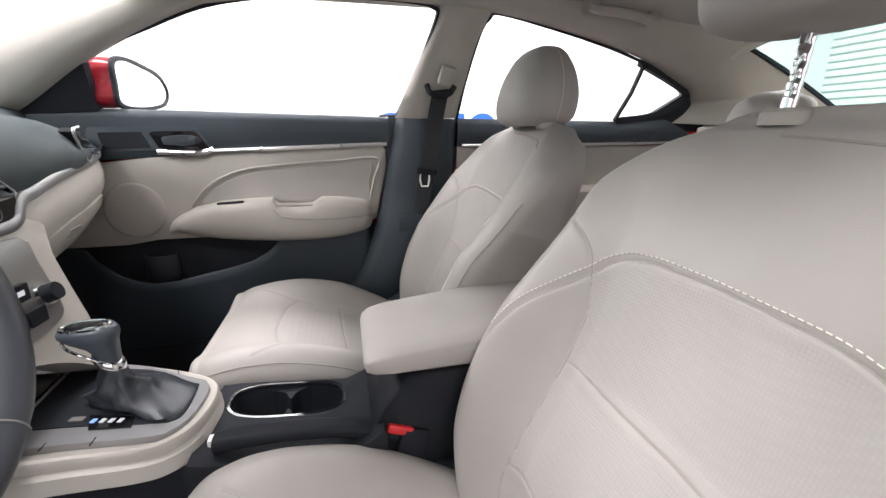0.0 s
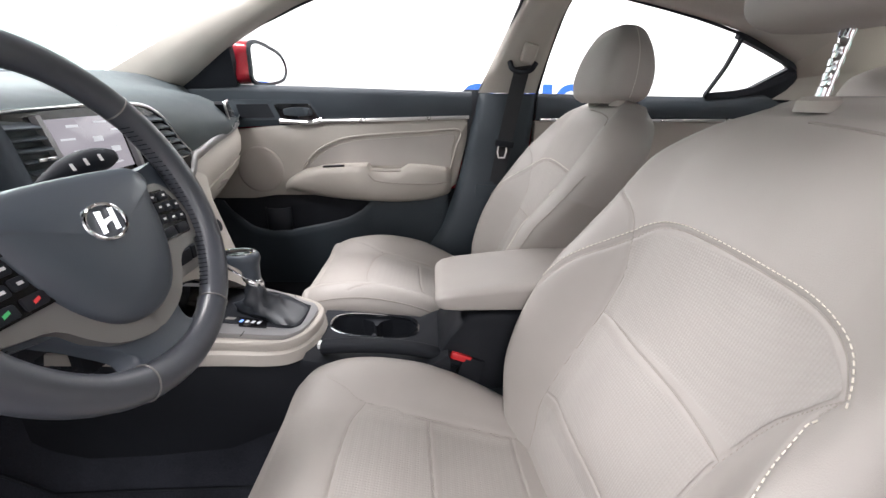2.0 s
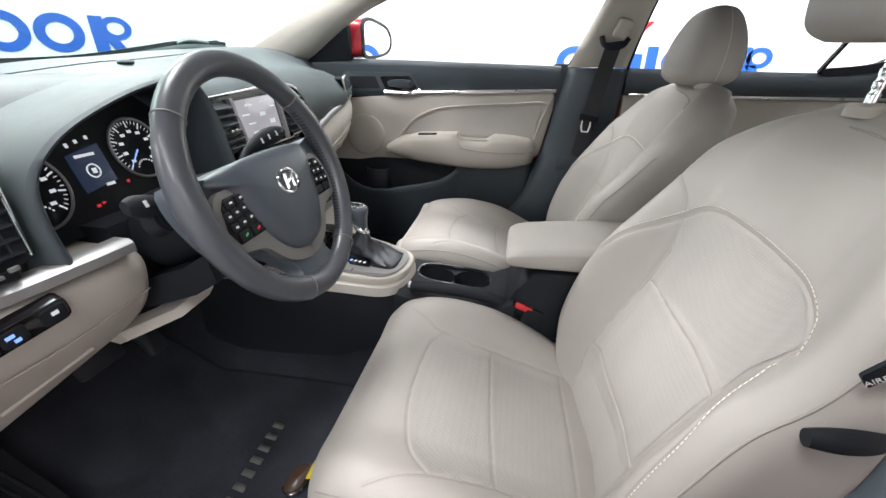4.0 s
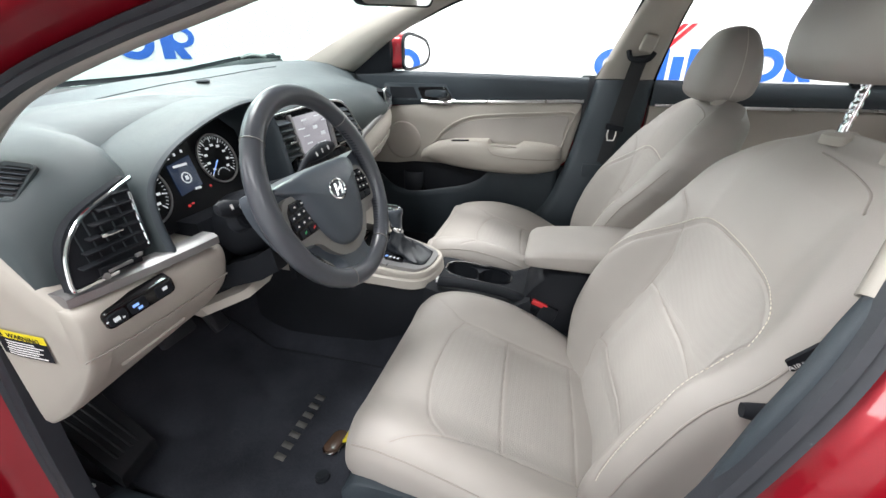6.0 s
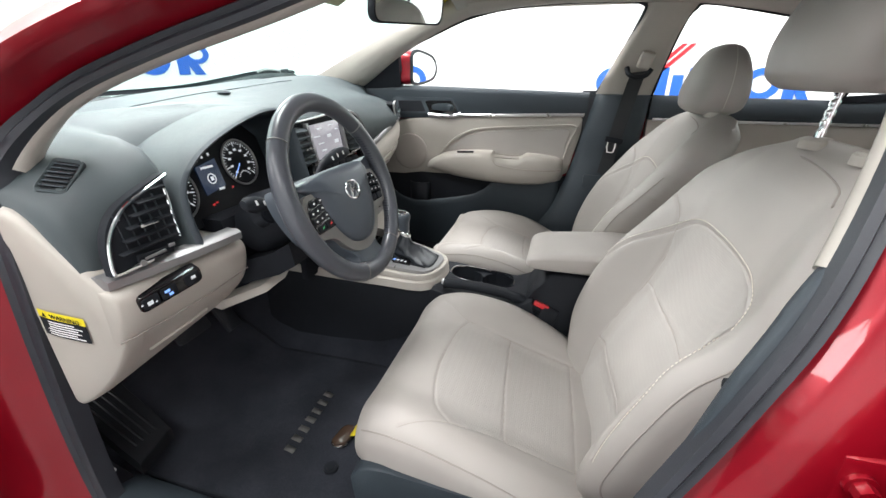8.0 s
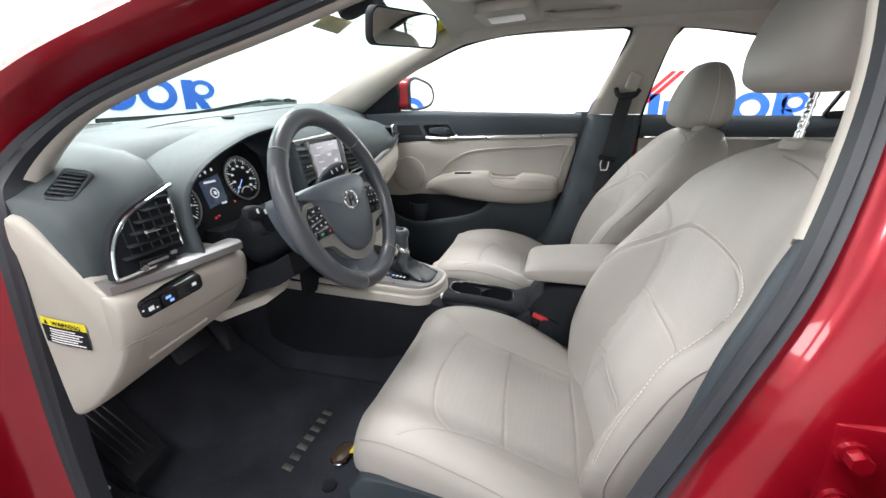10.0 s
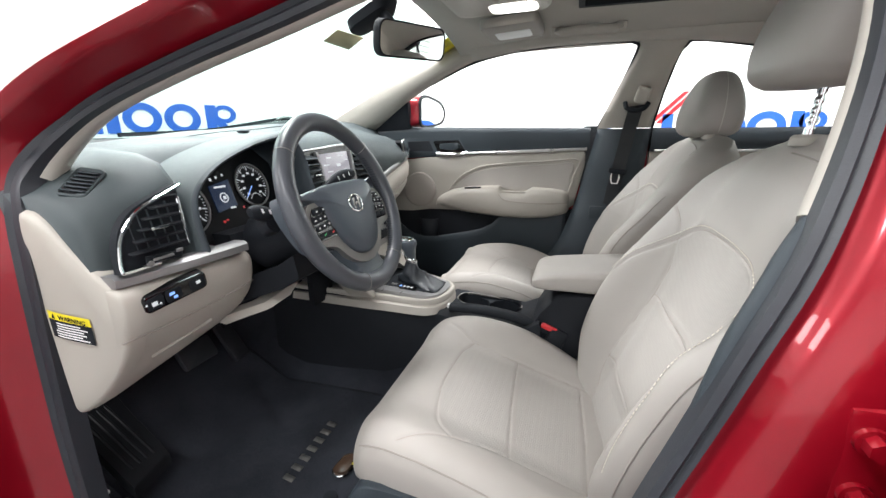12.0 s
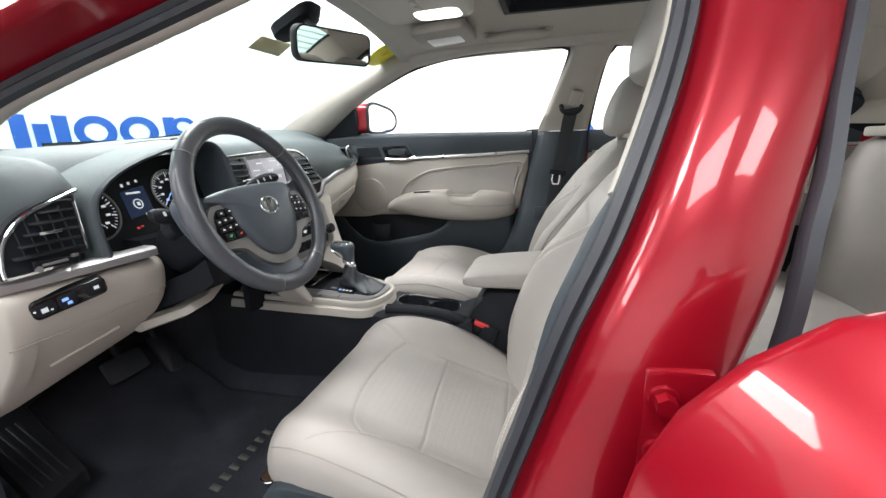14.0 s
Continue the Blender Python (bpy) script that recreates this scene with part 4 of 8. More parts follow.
FARZ = [(-0.10, 0.90), (0.0, 0.972), (0.10, 0.996), (0.26, 1.014), (0.40, 1.031), (0.59, 1.050), (0.70, 1.056), (0.89, 1.071), (1.0, 1.078), (1.15, 1.089), (1.31, 1.094)]


def pad_line(y):
    """One section of the upper pad, from its rear edge forwards to the windscreen."""
    k = min(y, mirror_y(y)) if y < YC else max(mirror_y(y), 0.05)
    zt, xr, zf = lerp_table(TOPZ, k)[0], lerp_table(REARX, k)[0], lerp_table(FARZ, y)[0]
    dip = max(0, min(1, (y - 0.075) / 0.02)) * max(0, min(1, (0.405 - y) / 0.02))
    far = max(0, min(1, (y - 0.45) / 0.3))
    xr -= 0.115 * dip
    xr -= 0.012 * max(0, min(1, (y - 0.45) / 0.2)) + 0.07 * max(0.0, (y - 1.0) / 0.25) ** 1.5
    low = lerp_table([(-0.100, 0.80), (0.1, 0.82), (0.3, 0.85), (0.60, 0.87), (0.85, 0.900), (1.05, 0.932), (1.15, 0.945), (1.33, 0.955)], y)[0]
    front = -1.12 + 0.12 * max(0.0, (y - 0.95) / 0.35) ** 2
    mean = max(zt + 0.004, 0.5 * (zt + zf))
    return [V(xr, y, low), V(xr + 0.006, y, low + (zt - low) * 0.3), V(xr - 0.006, y, zt - 0.045), V(xr - 0.03, y, zt - 0.016), V(xr - 0.075, y, zt + 0.003 * far), V(min(xr - 0.14, -0.69), y, zt + 0.006 + far * 0.3 * (mean - zt)),
            V(-0.79, y, mean + 0.004), V(-0.87, y, max(mean, zf - 0.012)), V(-0.93, y, zf - 0.004), V(front + 0.04, y, zf), V(front, y, zf - 0.006), V(front, y, 0.8), V(xr - 0.12, y, 0.8)]


bm = B()
loft(bm, [pad_line(-0.078 + 1.383 * i / 80) for i in range(81)])
part("upper_pad", bm, DASHMAT, dash, sharp=75)
# dark defroster strip along the windscreen's foot
bm = B()
rows = []
for i in range(33):
    y = 0.16 + 0.85 * i / 32
    line = pad_line(y)
    a, b = line[8].lerp(line[9], 0.1), line[9].lerp(line[10], 0.5)
    rows.append([a + V(0, 0, 0.002), b + V(0, 0, 0.004), b + V(0, 0, -0.01), a + V(0, 0, -0.01)])
loft(bm, rows)
part("defroster_strip", bm, DARK, dash)
# sensor dome
bm = B()
bmesh.ops.create_uvsphere(bm, u_segments=16, v_segments=8, radius=0.018, matrix=Matrix.Translation((-0.90, 0.62, 1.048)) @ Matrix.Diagonal((1, 1, 0.35, 1)))
part("light_sensor", bm, DARK, dash)

# hood over the instruments
ARCH = [(0.072, 0.838), (0.074, 0.89), (0.086, 0.932), (0.118, 0.962), (0.172, 0.988), (0.262, 1.014), (0.345, 1.026), (0.382, 1.014), (0.394, 0.975), (0.392, 0.92), (0.388, 0.86)]
arch = [(p.x, p.y) for p in curve_points([V(a, b, 0) for a, b in ARCH], 6)]
cyh, czh = 0.26, 0.90


def arch_ring(x, k, lift=0.0, lean=0.28):
    return [V(x - lean * (z - 0.84), cyh + (y - cyh) * k, czh + (z - czh) * k + lift) for y, z in arch]


bm = B()
loft(bm, [arch_ring(-0.62, 1.10, -0.004), arch_ring(-0.53, 1.105), arch_ring(-0.496, 1.09), arch_ring(-0.486, 1.07)], False, False)
part("cluster_hood", bm, DASHMAT, dash, sharp=70)
bm = B()
loft(bm, [arch_ring(-0.486, 1.071), arch_ring(-0.480, 1.045), arch_ring(-0.481, 1.02), arch_ring(-0.488, 0.99), arch_ring(-0.505, 0.965), arch_ring(-0.56, 0.93), arch_ring(-0.60, 0.90)], False, False)
part("hood_lip", bm, DARK, dash, "charcoal inner lip of the hood", sharp=70)
# instrument cluster
cluster = thing("instrument_cluster", (-0.60, 0.24, 0.9), "black instrument cluster with two dials and a small lit display", "instrument cluster")
CT = radians(18)


def on_cluster(y, z, d=0.0):
    return V(-0.595 - math.sin(CT) * (z - 0.92) - d * math.cos(CT) * -1, y, z)


bm = B()
slab(bm, [(0.075, 0.83), (0.085, 0.935), (0.14, 0.978), (0.25, 1.002), (0.34, 1.006), (0.378, 0.97), (0.38, 0.85)], lambda u, v, d: on_cluster(u, v, -d), 0.02)
part("face", bm, FACEBLACK, cluster)
DIALS = ((0.122, 0.906, 0.048), (0.300, 0.928, 0.045))
for dy, dz, r in DIALS:
    bm = B()
    n = 40
    ringpts = [on_cluster(dy + r * math.cos(2 * math.pi * i / n), dz + r * math.sin(2 * math.pi * i / n), 0.004) for i in range(n)]
    sweep(bm, ringpts, circle(0.0022, 6), up=(1, 0, 0), closed=True)
    dial = part("dial", bm, SILVER, cluster, "dial with white marks and a thin silver ring")
    bm = B()
    for i in range(33):
        a = radians(225 - 270 * i / 32)
        L = 0.010 if i % 4 == 0 else 0.005
        w = 0.0011 if i % 4 == 0 else 0.0006
        p, q = (r - 0.004), (r - 0.004 - L)
        c, s = math.cos(a), math.sin(a)
        vs = [bm.verts.new(on_cluster(dy + c * k - s * o, dz + s * k + c * o, 0.0022)) for k, o in ((p, w), (p, -w), (q, -w), (q, w))]
        bm.faces.new(vs)
        if i % 4 == 0:
            k = r - 0.020
            vs = [bm.verts.new(on_cluster(dy + c * k + a_, dz + s * k + b_, 0.0022)) for a_, b_ in ((-0.004, -0.0022), (0.004, -0.0022), (0.004, 0.0022), (-0.004, 0.0022))]
            bm.faces.new(vs)
    for i in range(9):
        a = radians(150 - 120 * i / 8)
        c, s = math.cos(a), math.sin(a)
        k = 0.017
        vs = [bm.verts.new(on_cluster(dy + c * k + a_, dz - 0.036 + s * k + b_, 0.0022)) for a_, b_ in ((-0.0012, -0.0012), (0.0012, -0.0012), (0.0012, 0.0012), (-0.0012, 0.0012))]
        bm.faces.new(vs)
    part("marks", bm, ICON, dial)
    bm = B()
    a = radians(222)
    c, s = math.cos(a), math.sin(a)
    loft(bm, [[on_cluster(dy + c * k - s * o, dz + s * k + c * o, 0.004) for o in (-w, w)] for k, w in ((0.004, 0.0014), (r - 0.008, 0.0006))], False, False)
    part("needle", bm, ICONBLUE, dial, "lit needle")
bm = B()
slab(bm, [(0.188, 0.885), (0.188, 0.937), (0.240, 0.946), (0.240, 0.893)], lambda u, v, d: on_cluster(u, v, 0.003 - d), 0.004)
disp = part("display", bm, DIM, cluster, "small blue-lit centre display")
bm = B()
n = 24
sweep(bm, [on_cluster(0.213 + 0.009 * math.cos(2 * math.pi * i / n), 0.912 + 0.009 * math.sin(2 * math.pi * i / n), 0.0045) for i in range(n)], circle(0.0011, 6), up=(1, 0, 0), closed=True)
for a, b, w, h in ((0.212, 0.934, 0.030, 0.004), (0.214, 0.912, 0.007, 0.007), (0.226, 0.890, 0.014, 0.004), (0.196, 0.950, 0.005, 0.006), (0.211, 0.953, 0.005, 0.005), (0.228, 0.956, 0.005, 0.005)):
    bm.faces.new([bm.verts.new(on_cluster(a + i * w / 2, b + j * h / 2, 0.0046)) for i, j in ((-1, -1), (1, -1), (1, 1), (-1, 1))])
part("readout", bm, ICON, disp, kind="stuff")
bm = B()
for a, b, w, h in ((0.193, 0.866, 0.006, 0.004), (0.202, 0.868, 0.006, 0.003), (0.255, 0.886, 0.005, 0.004)):
    bm.faces.new([bm.verts.new(on_cluster(a + i * w / 2, b + j * h / 2, 0.0026)) for i, j in ((-1, -1), (1, -1), (1, 1), (-1, 1))])
part("warning_light", bm, ICONRED, cluster, kind="stuff")

# driver's side vent
VX = lambda y, z: -0.503 - 0.25 * max(0, z - 0.84) - 0.06 * max(0, -y)
vent_out = [(-0.068, 0.846), (-0.062, 0.880), (-0.045, 0.912), (-0.012, 0.936), (0.058, 0.960), (0.052, 0.905), (0.046, 0.862)]
vent_line = [(p.x, p.y) for p in curve_points([V(a, b, 0) for a, b in vent_out[:5]], 6)] + vent_out[5:]
vent = thing("side_vent", (-0.52, 0.0, 0.84), "black side air vent with a chrome surround", "air vent")
bm = B()
slab(bm, vent_line, lambda u, v, d: V(VX(u, v) + 0.008 - d, u, v), 0.014)
part("recess", bm, BLACK, vent)
bm = B()
left_edge = curve_points([V(VX(u, v) + 0.011, u, v) for u, v in ((-0.012, 0.850), (-0.060, 0.848), (-0.066, 0.852), (-0.063, 0.868), (-0.055, 0.890), (-0.040, 0.910), (-0.016, 0.929), (0.018, 0.942), (0.063, 0.957))], 5)
sweep(bm, left_edge, circle(0.0030, 8, 0.0024), up=(1, 0, 0))
sweep(bm, [V(VX(u, v) + 0.011, u, v) for u, v in ((0.0515, 0.940), (0.0475, 0.905), (0.0440, 0.866))], circle(0.0026, 8, 0.0022), up=(1, 0, 0))
part("surround", bm, CHROME, vent, "thin chrome surround")
for i in range(6):
    bm = B()
    z = 0.872 + 0.0145 * i
    y0 = -0.052 + 0.012 * i + (0.004 * (i - 3) if i > 3 else 0)
    y1 = 0.040 + 0.0022 * i
    if i == 5:
        y0 += 0.010
    box(bm, (VX((y0 + y1) / 2, z) + 0.011, (y0 + y1) / 2, z), (0.010, y1 - y0, 0.0028), 0.0008, 1, (0, 14, 4))
    part("slat", bm, BLACK, vent)
for i in range(5):
    bm = B()
    y = -0.034 + 0.016 * i
    z1 = min(0.945, 0.930 + 0.25 * y)
    box(bm, (VX(y, 0.905) + 0.0085, y, (0.868 + z1) / 2), (0.004, 0.0016, z1 - 0.868), 0.0003, 1, (0, -13, 0))
    part("fin", bm, DARK, vent)
bm = B()
box(bm, (VX(0, 0.9) + 0.018, 0.0, 0.902), (0.008, 0.030, 0.005), 0.0015)
part("tab", bm, CHROME, vent)
bm = B()
box(bm, (VX(0, 0.853) + 0.011, -0.005, 0.8565), (0.004, 0.060, 0.011), 0.001, 1, (-6, 0, 3))
wheelstrip = part("shut_off_strip", bm, BLACK, vent)
bm = B()
rod(bm, (VX(0, 0.855) + 0.012, -0.030, 0.853), (VX(0, 0.855) + 0.017, -0.030, 0.853), 0.0045, n=14)
box(bm, (VX(0, 0.855) + 0.014, -0.008, 0.857), (0.004, 0.034, 0.004), 0.001)
box(bm, (VX(0, 0.855) + 0.014, 0.020, 0.861), (0.004, 0.010, 0.005), 0.001)
part("slider", bm, SILVER, vent)

# small vent on the dash top
tv = thing("window_vent", (-0.594, -0.02, 0.96), "small black window demister vent in the dash top", "air vent")
wa, wb, wc, wd = V(-0.6084, -0.0528, 0.9560), V(-0.624, -0.0133, 0.985), V(-0.5958, 0.0008, 0.9805), V(-0.5817, -0.0422, 0.9505)
w_u = ((wd + wc) / 2 - (wa + wb) / 2).normalized()
w_v = ((wb + wc) / 2 - (wa + wd) / 2).normalized()
w_n = w_u.cross(w_v).normalized()
w_v = w_n.cross(w_u)
w_o = (wa + wb + wc + wd) / 4 + w_n * 0.002
M = Matrix(((w_u.x, w_v.x, w_n.x, w_o.x), (w_u.y, w_v.y, w_n.y, w_o.y), (w_u.z, w_v.z, w_n.z, w_o.z), (0, 0, 0, 1)))
bm = B()
loft(bm, [[M @ V(u, v, d) for u, v in roundrect(w, h, r)] for w, h, r, d in ((0.040, 0.062, 0.007, -0.01), (0.040, 0.062, 0.007, 0.002), (0.036, 0.058, 0.006, 0.004), (0.030, 0.050, 0.004, 0.0), (0.030, 0.050, 0.004, -0.008))])
part("bezel", bm, DASHMAT, tv)
bm = B()
slab(bm, roundrect(0.030, 0.050, 0.004), lambda u, v, d: M @ V(u, v, 0.0006 - d), 0.004)
part("backing", bm, FACEBLACK, tv)
for i in range(6):
    bm = B()
    box(bm, (0, 0, 0.002), (0.030, 0.0022, 0.006), 0.0006, 1, (35, 0, 0))
    bmesh.ops.transform(bm, matrix=M @ Matrix.Translation((0, -0.020 + 0.008 * i, 0.0)), verts=bm.verts)
    part("slat", bm, DARK, tv)

# silver strip under the vent
bm = B()
loft(bm, [[V(x + 0.002, y, z + 0.009), V(x + 0.009, y, z + 0.004), V(x + 0.009, y, z - 0.008), V(x - 0.02, y, z - 0.010), V(x - 0.02, y, z + 0.009)] for x, y, z in ((-0.518, -0.073, 0.834), (-0.508, -0.04, 0.835), (-0.492, 0.03, 0.837), (-0.482, 0.10, 0.838), (-0.480, 0.138, 0.838))])
part("silver_strip", bm, SILVER, dash, "satin silver strip", sharp=50)

# beige knee panel with its end cap
KNEE = smooth_line([(-0.520, 0.826), (-0.492, 0.823), (-0.480, 0.812), (-0.479, 0.790), (-0.487, 0.760), (-0.508, 0.722), (-0.548, 0.672), (-0.600, 0.622), (-0.630, 0.602)], 4)
bm = B()
rows = []
for y, inset in ((-0.078, 0.006), (-0.073, 0.0), (-0.04, 0.0), (0.03, 0.0), (0.10, 0.0), (0.140, 0.0), (0.154, 0.006), (0.160, 0.018)):
    sh = -0.022 * max(0, (0.06 - y) / 0.15)
    lift = 0.055 * max(0, min(1, (y + 0.05) / 0.21))
    row = []
    for x, z in KNEE:
        down = max(0, min(1, (0.76 - z) / 0.15))
        row.append(V(x + sh * max(0, min(1, (x + 0.64) / 0.1)) - inset + 0.03 * down * max(0, min(1, (y + 0.05) / 0.21)), y, z + lift * down + (inset * 0.7 if z < 0.66 else -inset * 0.3)))
    rows.append(row + [V(-0.665, y, 0.64 + lift), V(-0.665, y, 0.83)])
loft(bm, rows)
part("knee_panel", bm, BEIGE, dash, "beige lower knee panel", sharp=50)
bm = B()
sweep(bm, curve_points([(-0.514, -0.08, 0.742), (-0.502, -0.02, 0.746), (-0.489, 0.06, 0.754), (-0.4845, 0.15, 0.764)], 5), circle(0.0011, 6))
part("knee_seam", bm, SEAM, dash)
bm = B()
sweep(bm, curve_points([(-0.553, -0.02, 0.684), (-0.535, 0.03, 0.700), (-0.522, 0.075, 0.712)], 5), [(-0.006, -0.002), (0.006, -0.002), (0.004, 0.003), (-0.004, 0.003)])
part("release_slot", bm, BEIGE, dash)
# end cap, beside the door opening
bm = B()
cap = smooth_line([(-0.503, 0.812), (-0.540, 0.846), (-0.580, 0.888), (-0.612, 0.922), (-0.640, 0.935), (-0.655, 0.915), (-0.655, 0.75), (-0.652, 0.62), (-0.646, 0.600), (-0.628, 0.606), (-0.592, 0.632), (-0.550, 0.676), (-0.520, 0.722), (-0.505, 0.765)], 3)
CAP_Y = lambda u: -0.090 + 0.13 * max(0, u + 0.62)
slab(bm, cap, lambda u, v, d: V(u, CAP_Y(u) + d, v), 0.03, 0.010)
endcap = part("end_cap", bm, BEIGE, dash, "beige dash end cover", sharp=50)
# warning label on the end cap
lab = thing("warning_label", (-0.58, -0.1, 0.77), "yellow and black warning label stuck on the dash end", "label")


def on_cap(u, v, d=0.0):
    return V(u, CAP_Y(u) - d, v)


LA, LB = V(-0.645, 0, 0.786), V(-0.566, 0, 0.777)
LC = V(-0.645, 0, 0.743)


def lab_at(a, b, d):
    x = LA.x + (LB.x - LA.x) * a + (LC.x - LA.x) * b
    z = LA.z + (LB.z - LA.z) * a + (LC.z - LA.z) * b
    return on_cap(x, z, d)


def lab_patch(bm, a0, b0, a1, b1, d):
    loft(bm, [[lab_at(a0 + (a1 - a0) * i / 4, b, d) for b in (b0, b1)] for i in range(5)], False, False)


bm = B()
lab_patch(bm, 0, 0.30, 1, 1, 0.0012)
part("black_field", bm, BLACK, lab)
bm = B()
lab_patch(bm, 0, 0, 1, 0.30, 0.0012)
part("yellow_field", bm, YELLOW, lab)
bm = B()
for b, a0, a1 in ((0.40, 0.2, 0.75), (0.50, 0.2, 0.9), (0.60, 0.2, 0.8), (0.70, 0.15, 0.85), (0.80, 0.15, 0.75), (0.90, 0.15, 0.9)):
    lab_patch(bm, a0, b - 0.025, a1, b + 0.025, 0.002)
part("text_bar", bm, WHITEINK, lab)
bm = B()
ctx_text = bpy.data.curves.new("warning_word", "FONT")
ctx_text.body, ctx_text.size, ctx_text.extrude = "WARNING", 0.0105, 0.0002
word = new("word", ctx_text)
word.data.materials.append(BLACK)
ex = (lab_at(1, 0, 0) - lab_at(0, 0, 0)).normalized()
ey = (lab_at(0, 0, 0) - lab_at(0, 1, 0)).normalized()
ey = (ey - ex * ey.dot(ex)).normalized()
ez = ex.cross(ey)
pw_ = lab_at(0.28, 0.25, 0.0018)
word.matrix_world = Matrix(((ex.x, ey.x, ez.x, pw_.x), (ex.y, ey.y, ez.y, pw_.y), (ex.z, ey.z, ez.z, pw_.z), (0, 0, 0, 1)))
bpy.context.view_layer.update()
word.parent = lab
word.matrix_parent_inverse = lab.matrix_world.inverted()
bm.verts.new(lab_at(0.10, 0.25, 0.002)), bm.verts.new(lab_at(0.20, 0.25, 0.002)), bm.verts.new(lab_at(0.15, 0.06, 0.002))
bm.verts.ensure_lookup_table()
bm.faces.new(bm.verts[:])
part("warning_triangle", bm, BLACK, lab)

# switch panel
sw = thing("switch_panel", (-0.487, 0.0, 0.80), "black switch panel with lit icons in the knee panel", "switch panel")
ex, ey = V(0.021, 0.082, 0.015).normalized(), V(0.25, -0.03, 1).normalized()
ey = (ey - ex * ey.dot(ex)).normalized()
ez = ex.cross(ey)
if ez.x < 0:
    ez = -ez
so = V(-0.4875, -0.006, 0.8015)
bm = B()
slab(bm, roundrect(0.096, 0.030, 0.008), lambda u, v, d: so + ex * u + ey * v + ez * (0.007 - d), 0.016, 0.002)
part("plate", bm, GLOSSBLACK, sw)
for u in (-0.032, -0.005, 0.032):
    bm = B()
    slab(bm, roundrect(0.024, 0.022, 0.004), lambda a, b, d: so + ex * (a + u) + ey * b + ez * (0.009 - d), 0.006, 0.001)
    part("button", bm, BLACK, sw)
bm = B()
for u, v, w, h in ((-0.034, 0.0, 0.008, 0.008), (-0.045, 0.003, 0.003, 0.003), (-0.026, -0.003, 0.003, 0.003), (0.033, 0.003, 0.007, 0.006)):
    bm.faces.new([bm.verts.new(so + ex * (u + i * w / 2) + ey * (v + j * h / 2) + ez * 0.0096) for i, j in ((-1, -1), (1, -1), (1, 1), (-1, 1))])
part("icon", bm, ICON, sw, kind="stuff")
bm = B()
for u, v, w, h in ((-0.008, 0.004, 0.008, 0.005), (-0.004, -0.004, 0.006, 0.005)):
    bm.faces.new([bm.verts.new(so + ex * (u + i * w / 2) + ey * (v + j * h / 2) + ez * 0.0096) for i, j in ((-1, -1), (1, -1), (1, 1), (-1, 1))])
part("blue_icon", bm, ICONBLUE, sw, kind="stuff")

# dark lower dash between knee panel and console
bm = B()
loft(bm, [[V(-0.53, y, 0.85), V(-0.515, y, 0.78), V(-0.54, y, 0.72), V(-0.62, y, 0.66), V(-0.80, y, 0.62), V(-0.80, y, 0.85)] for y in (0.155, 0.25, 0.35, 0.47)])
part("column_panel", bm, BLACK, dash)
bm = B()
loft(bm, [[V(x, y, z), V(x + 0.012, y, z - 0.012), V(x - 0.004, y, z - 0.020), V(x - 0.03, y, z - 0.016), V(x - 0.03, y, z + 0.0)] for x, y, z in ((-0.545, 0.13, 0.690), (-0.50, 0.19, 0.700), (-0.488, 0.24, 0.712), (-0.50, 0.29, 0.730))])
part("knee_flange", bm, BEIGE, dash)

# ---------- centre stack ----------
stack = thing("centre_stack", (-0.56, 0.6, 0.85), "centre stack with a lit screen, vents and climate controls", "control panel")
CX = lambda z: -0.545 - 0.12 * (z - 0.93) if z > 0.85 else -0.535 + 0.42 * (0.85 - z)


def on_stack(y, z, d=0.0):
    return V(CX(z) - 0.10 * (y - YC) ** 2 + d, y, z)


bm = B()
slab(bm, [(0.396, 0.994), (0.63, 1.005), (0.715, 0.997), (0.755, 0.972), (0.812, 0.903), (0.80, 0.866), (0.64, 0.856), (0.44, 0.86), (0.412, 0.90)], lambda u, v, d: on_stack(u, v, 0.012 - d), 0.05)
part("upper_panel", bm, GLOSSBLACK, stack)
bm = B()
loopc = curve_points([on_stack(u, v, 0.014) for u, v in ((0.398, 0.994), (0.483, 0.999), (0.595, 1.005), (0.672, 1.004), (0.715, 0.996), (0.751, 0.973), (0.778, 0.935), (0.808, 0.905), (0.795, 0.900), (0.74, 0.896), (0.66, 0.893))], 6)
sweep(bm, loopc, circle(0.0034, 8, 0.0028), up=(1, 0, 0))
part("upper_strip", bm, CHROME, stack, "thin chrome frame line")
bm = B()
slab(bm, [(0.480, 0.984), (0.614, 0.988), (0.620, 0.904), (0.492, 0.899)], lambda u, v, d: on_stack(u, v, 0.016 - d), 0.008, 0.001)
scr = part("screen", bm, SCREEN, stack, "pale lit touch screen")
bm = B()
for a, b, w, h in ((0.520, 0.974, 0.022, 0.004), (0.575, 0.978, 0.026, 0.003), (0.505, 0.956, 0.026, 0.003), (0.560, 0.953, 0.020, 0.008), (0.600, 0.965, 0.016, 0.003), (0.518, 0.938, 0.024, 0.003), (0.590, 0.935, 0.020, 0.009), (0.525, 0.920, 0.022, 0.004), (0.575, 0.914, 0.04, 0.003)):
    bm.faces.new([bm.verts.new(on_stack(a + i * w / 2, b + j * h / 2, 0.0165)) for i, j in ((-1, -1), (1, -1), (1, 1), (-1, 1))])
part("readout", bm, ICON, scr, kind="stuff")
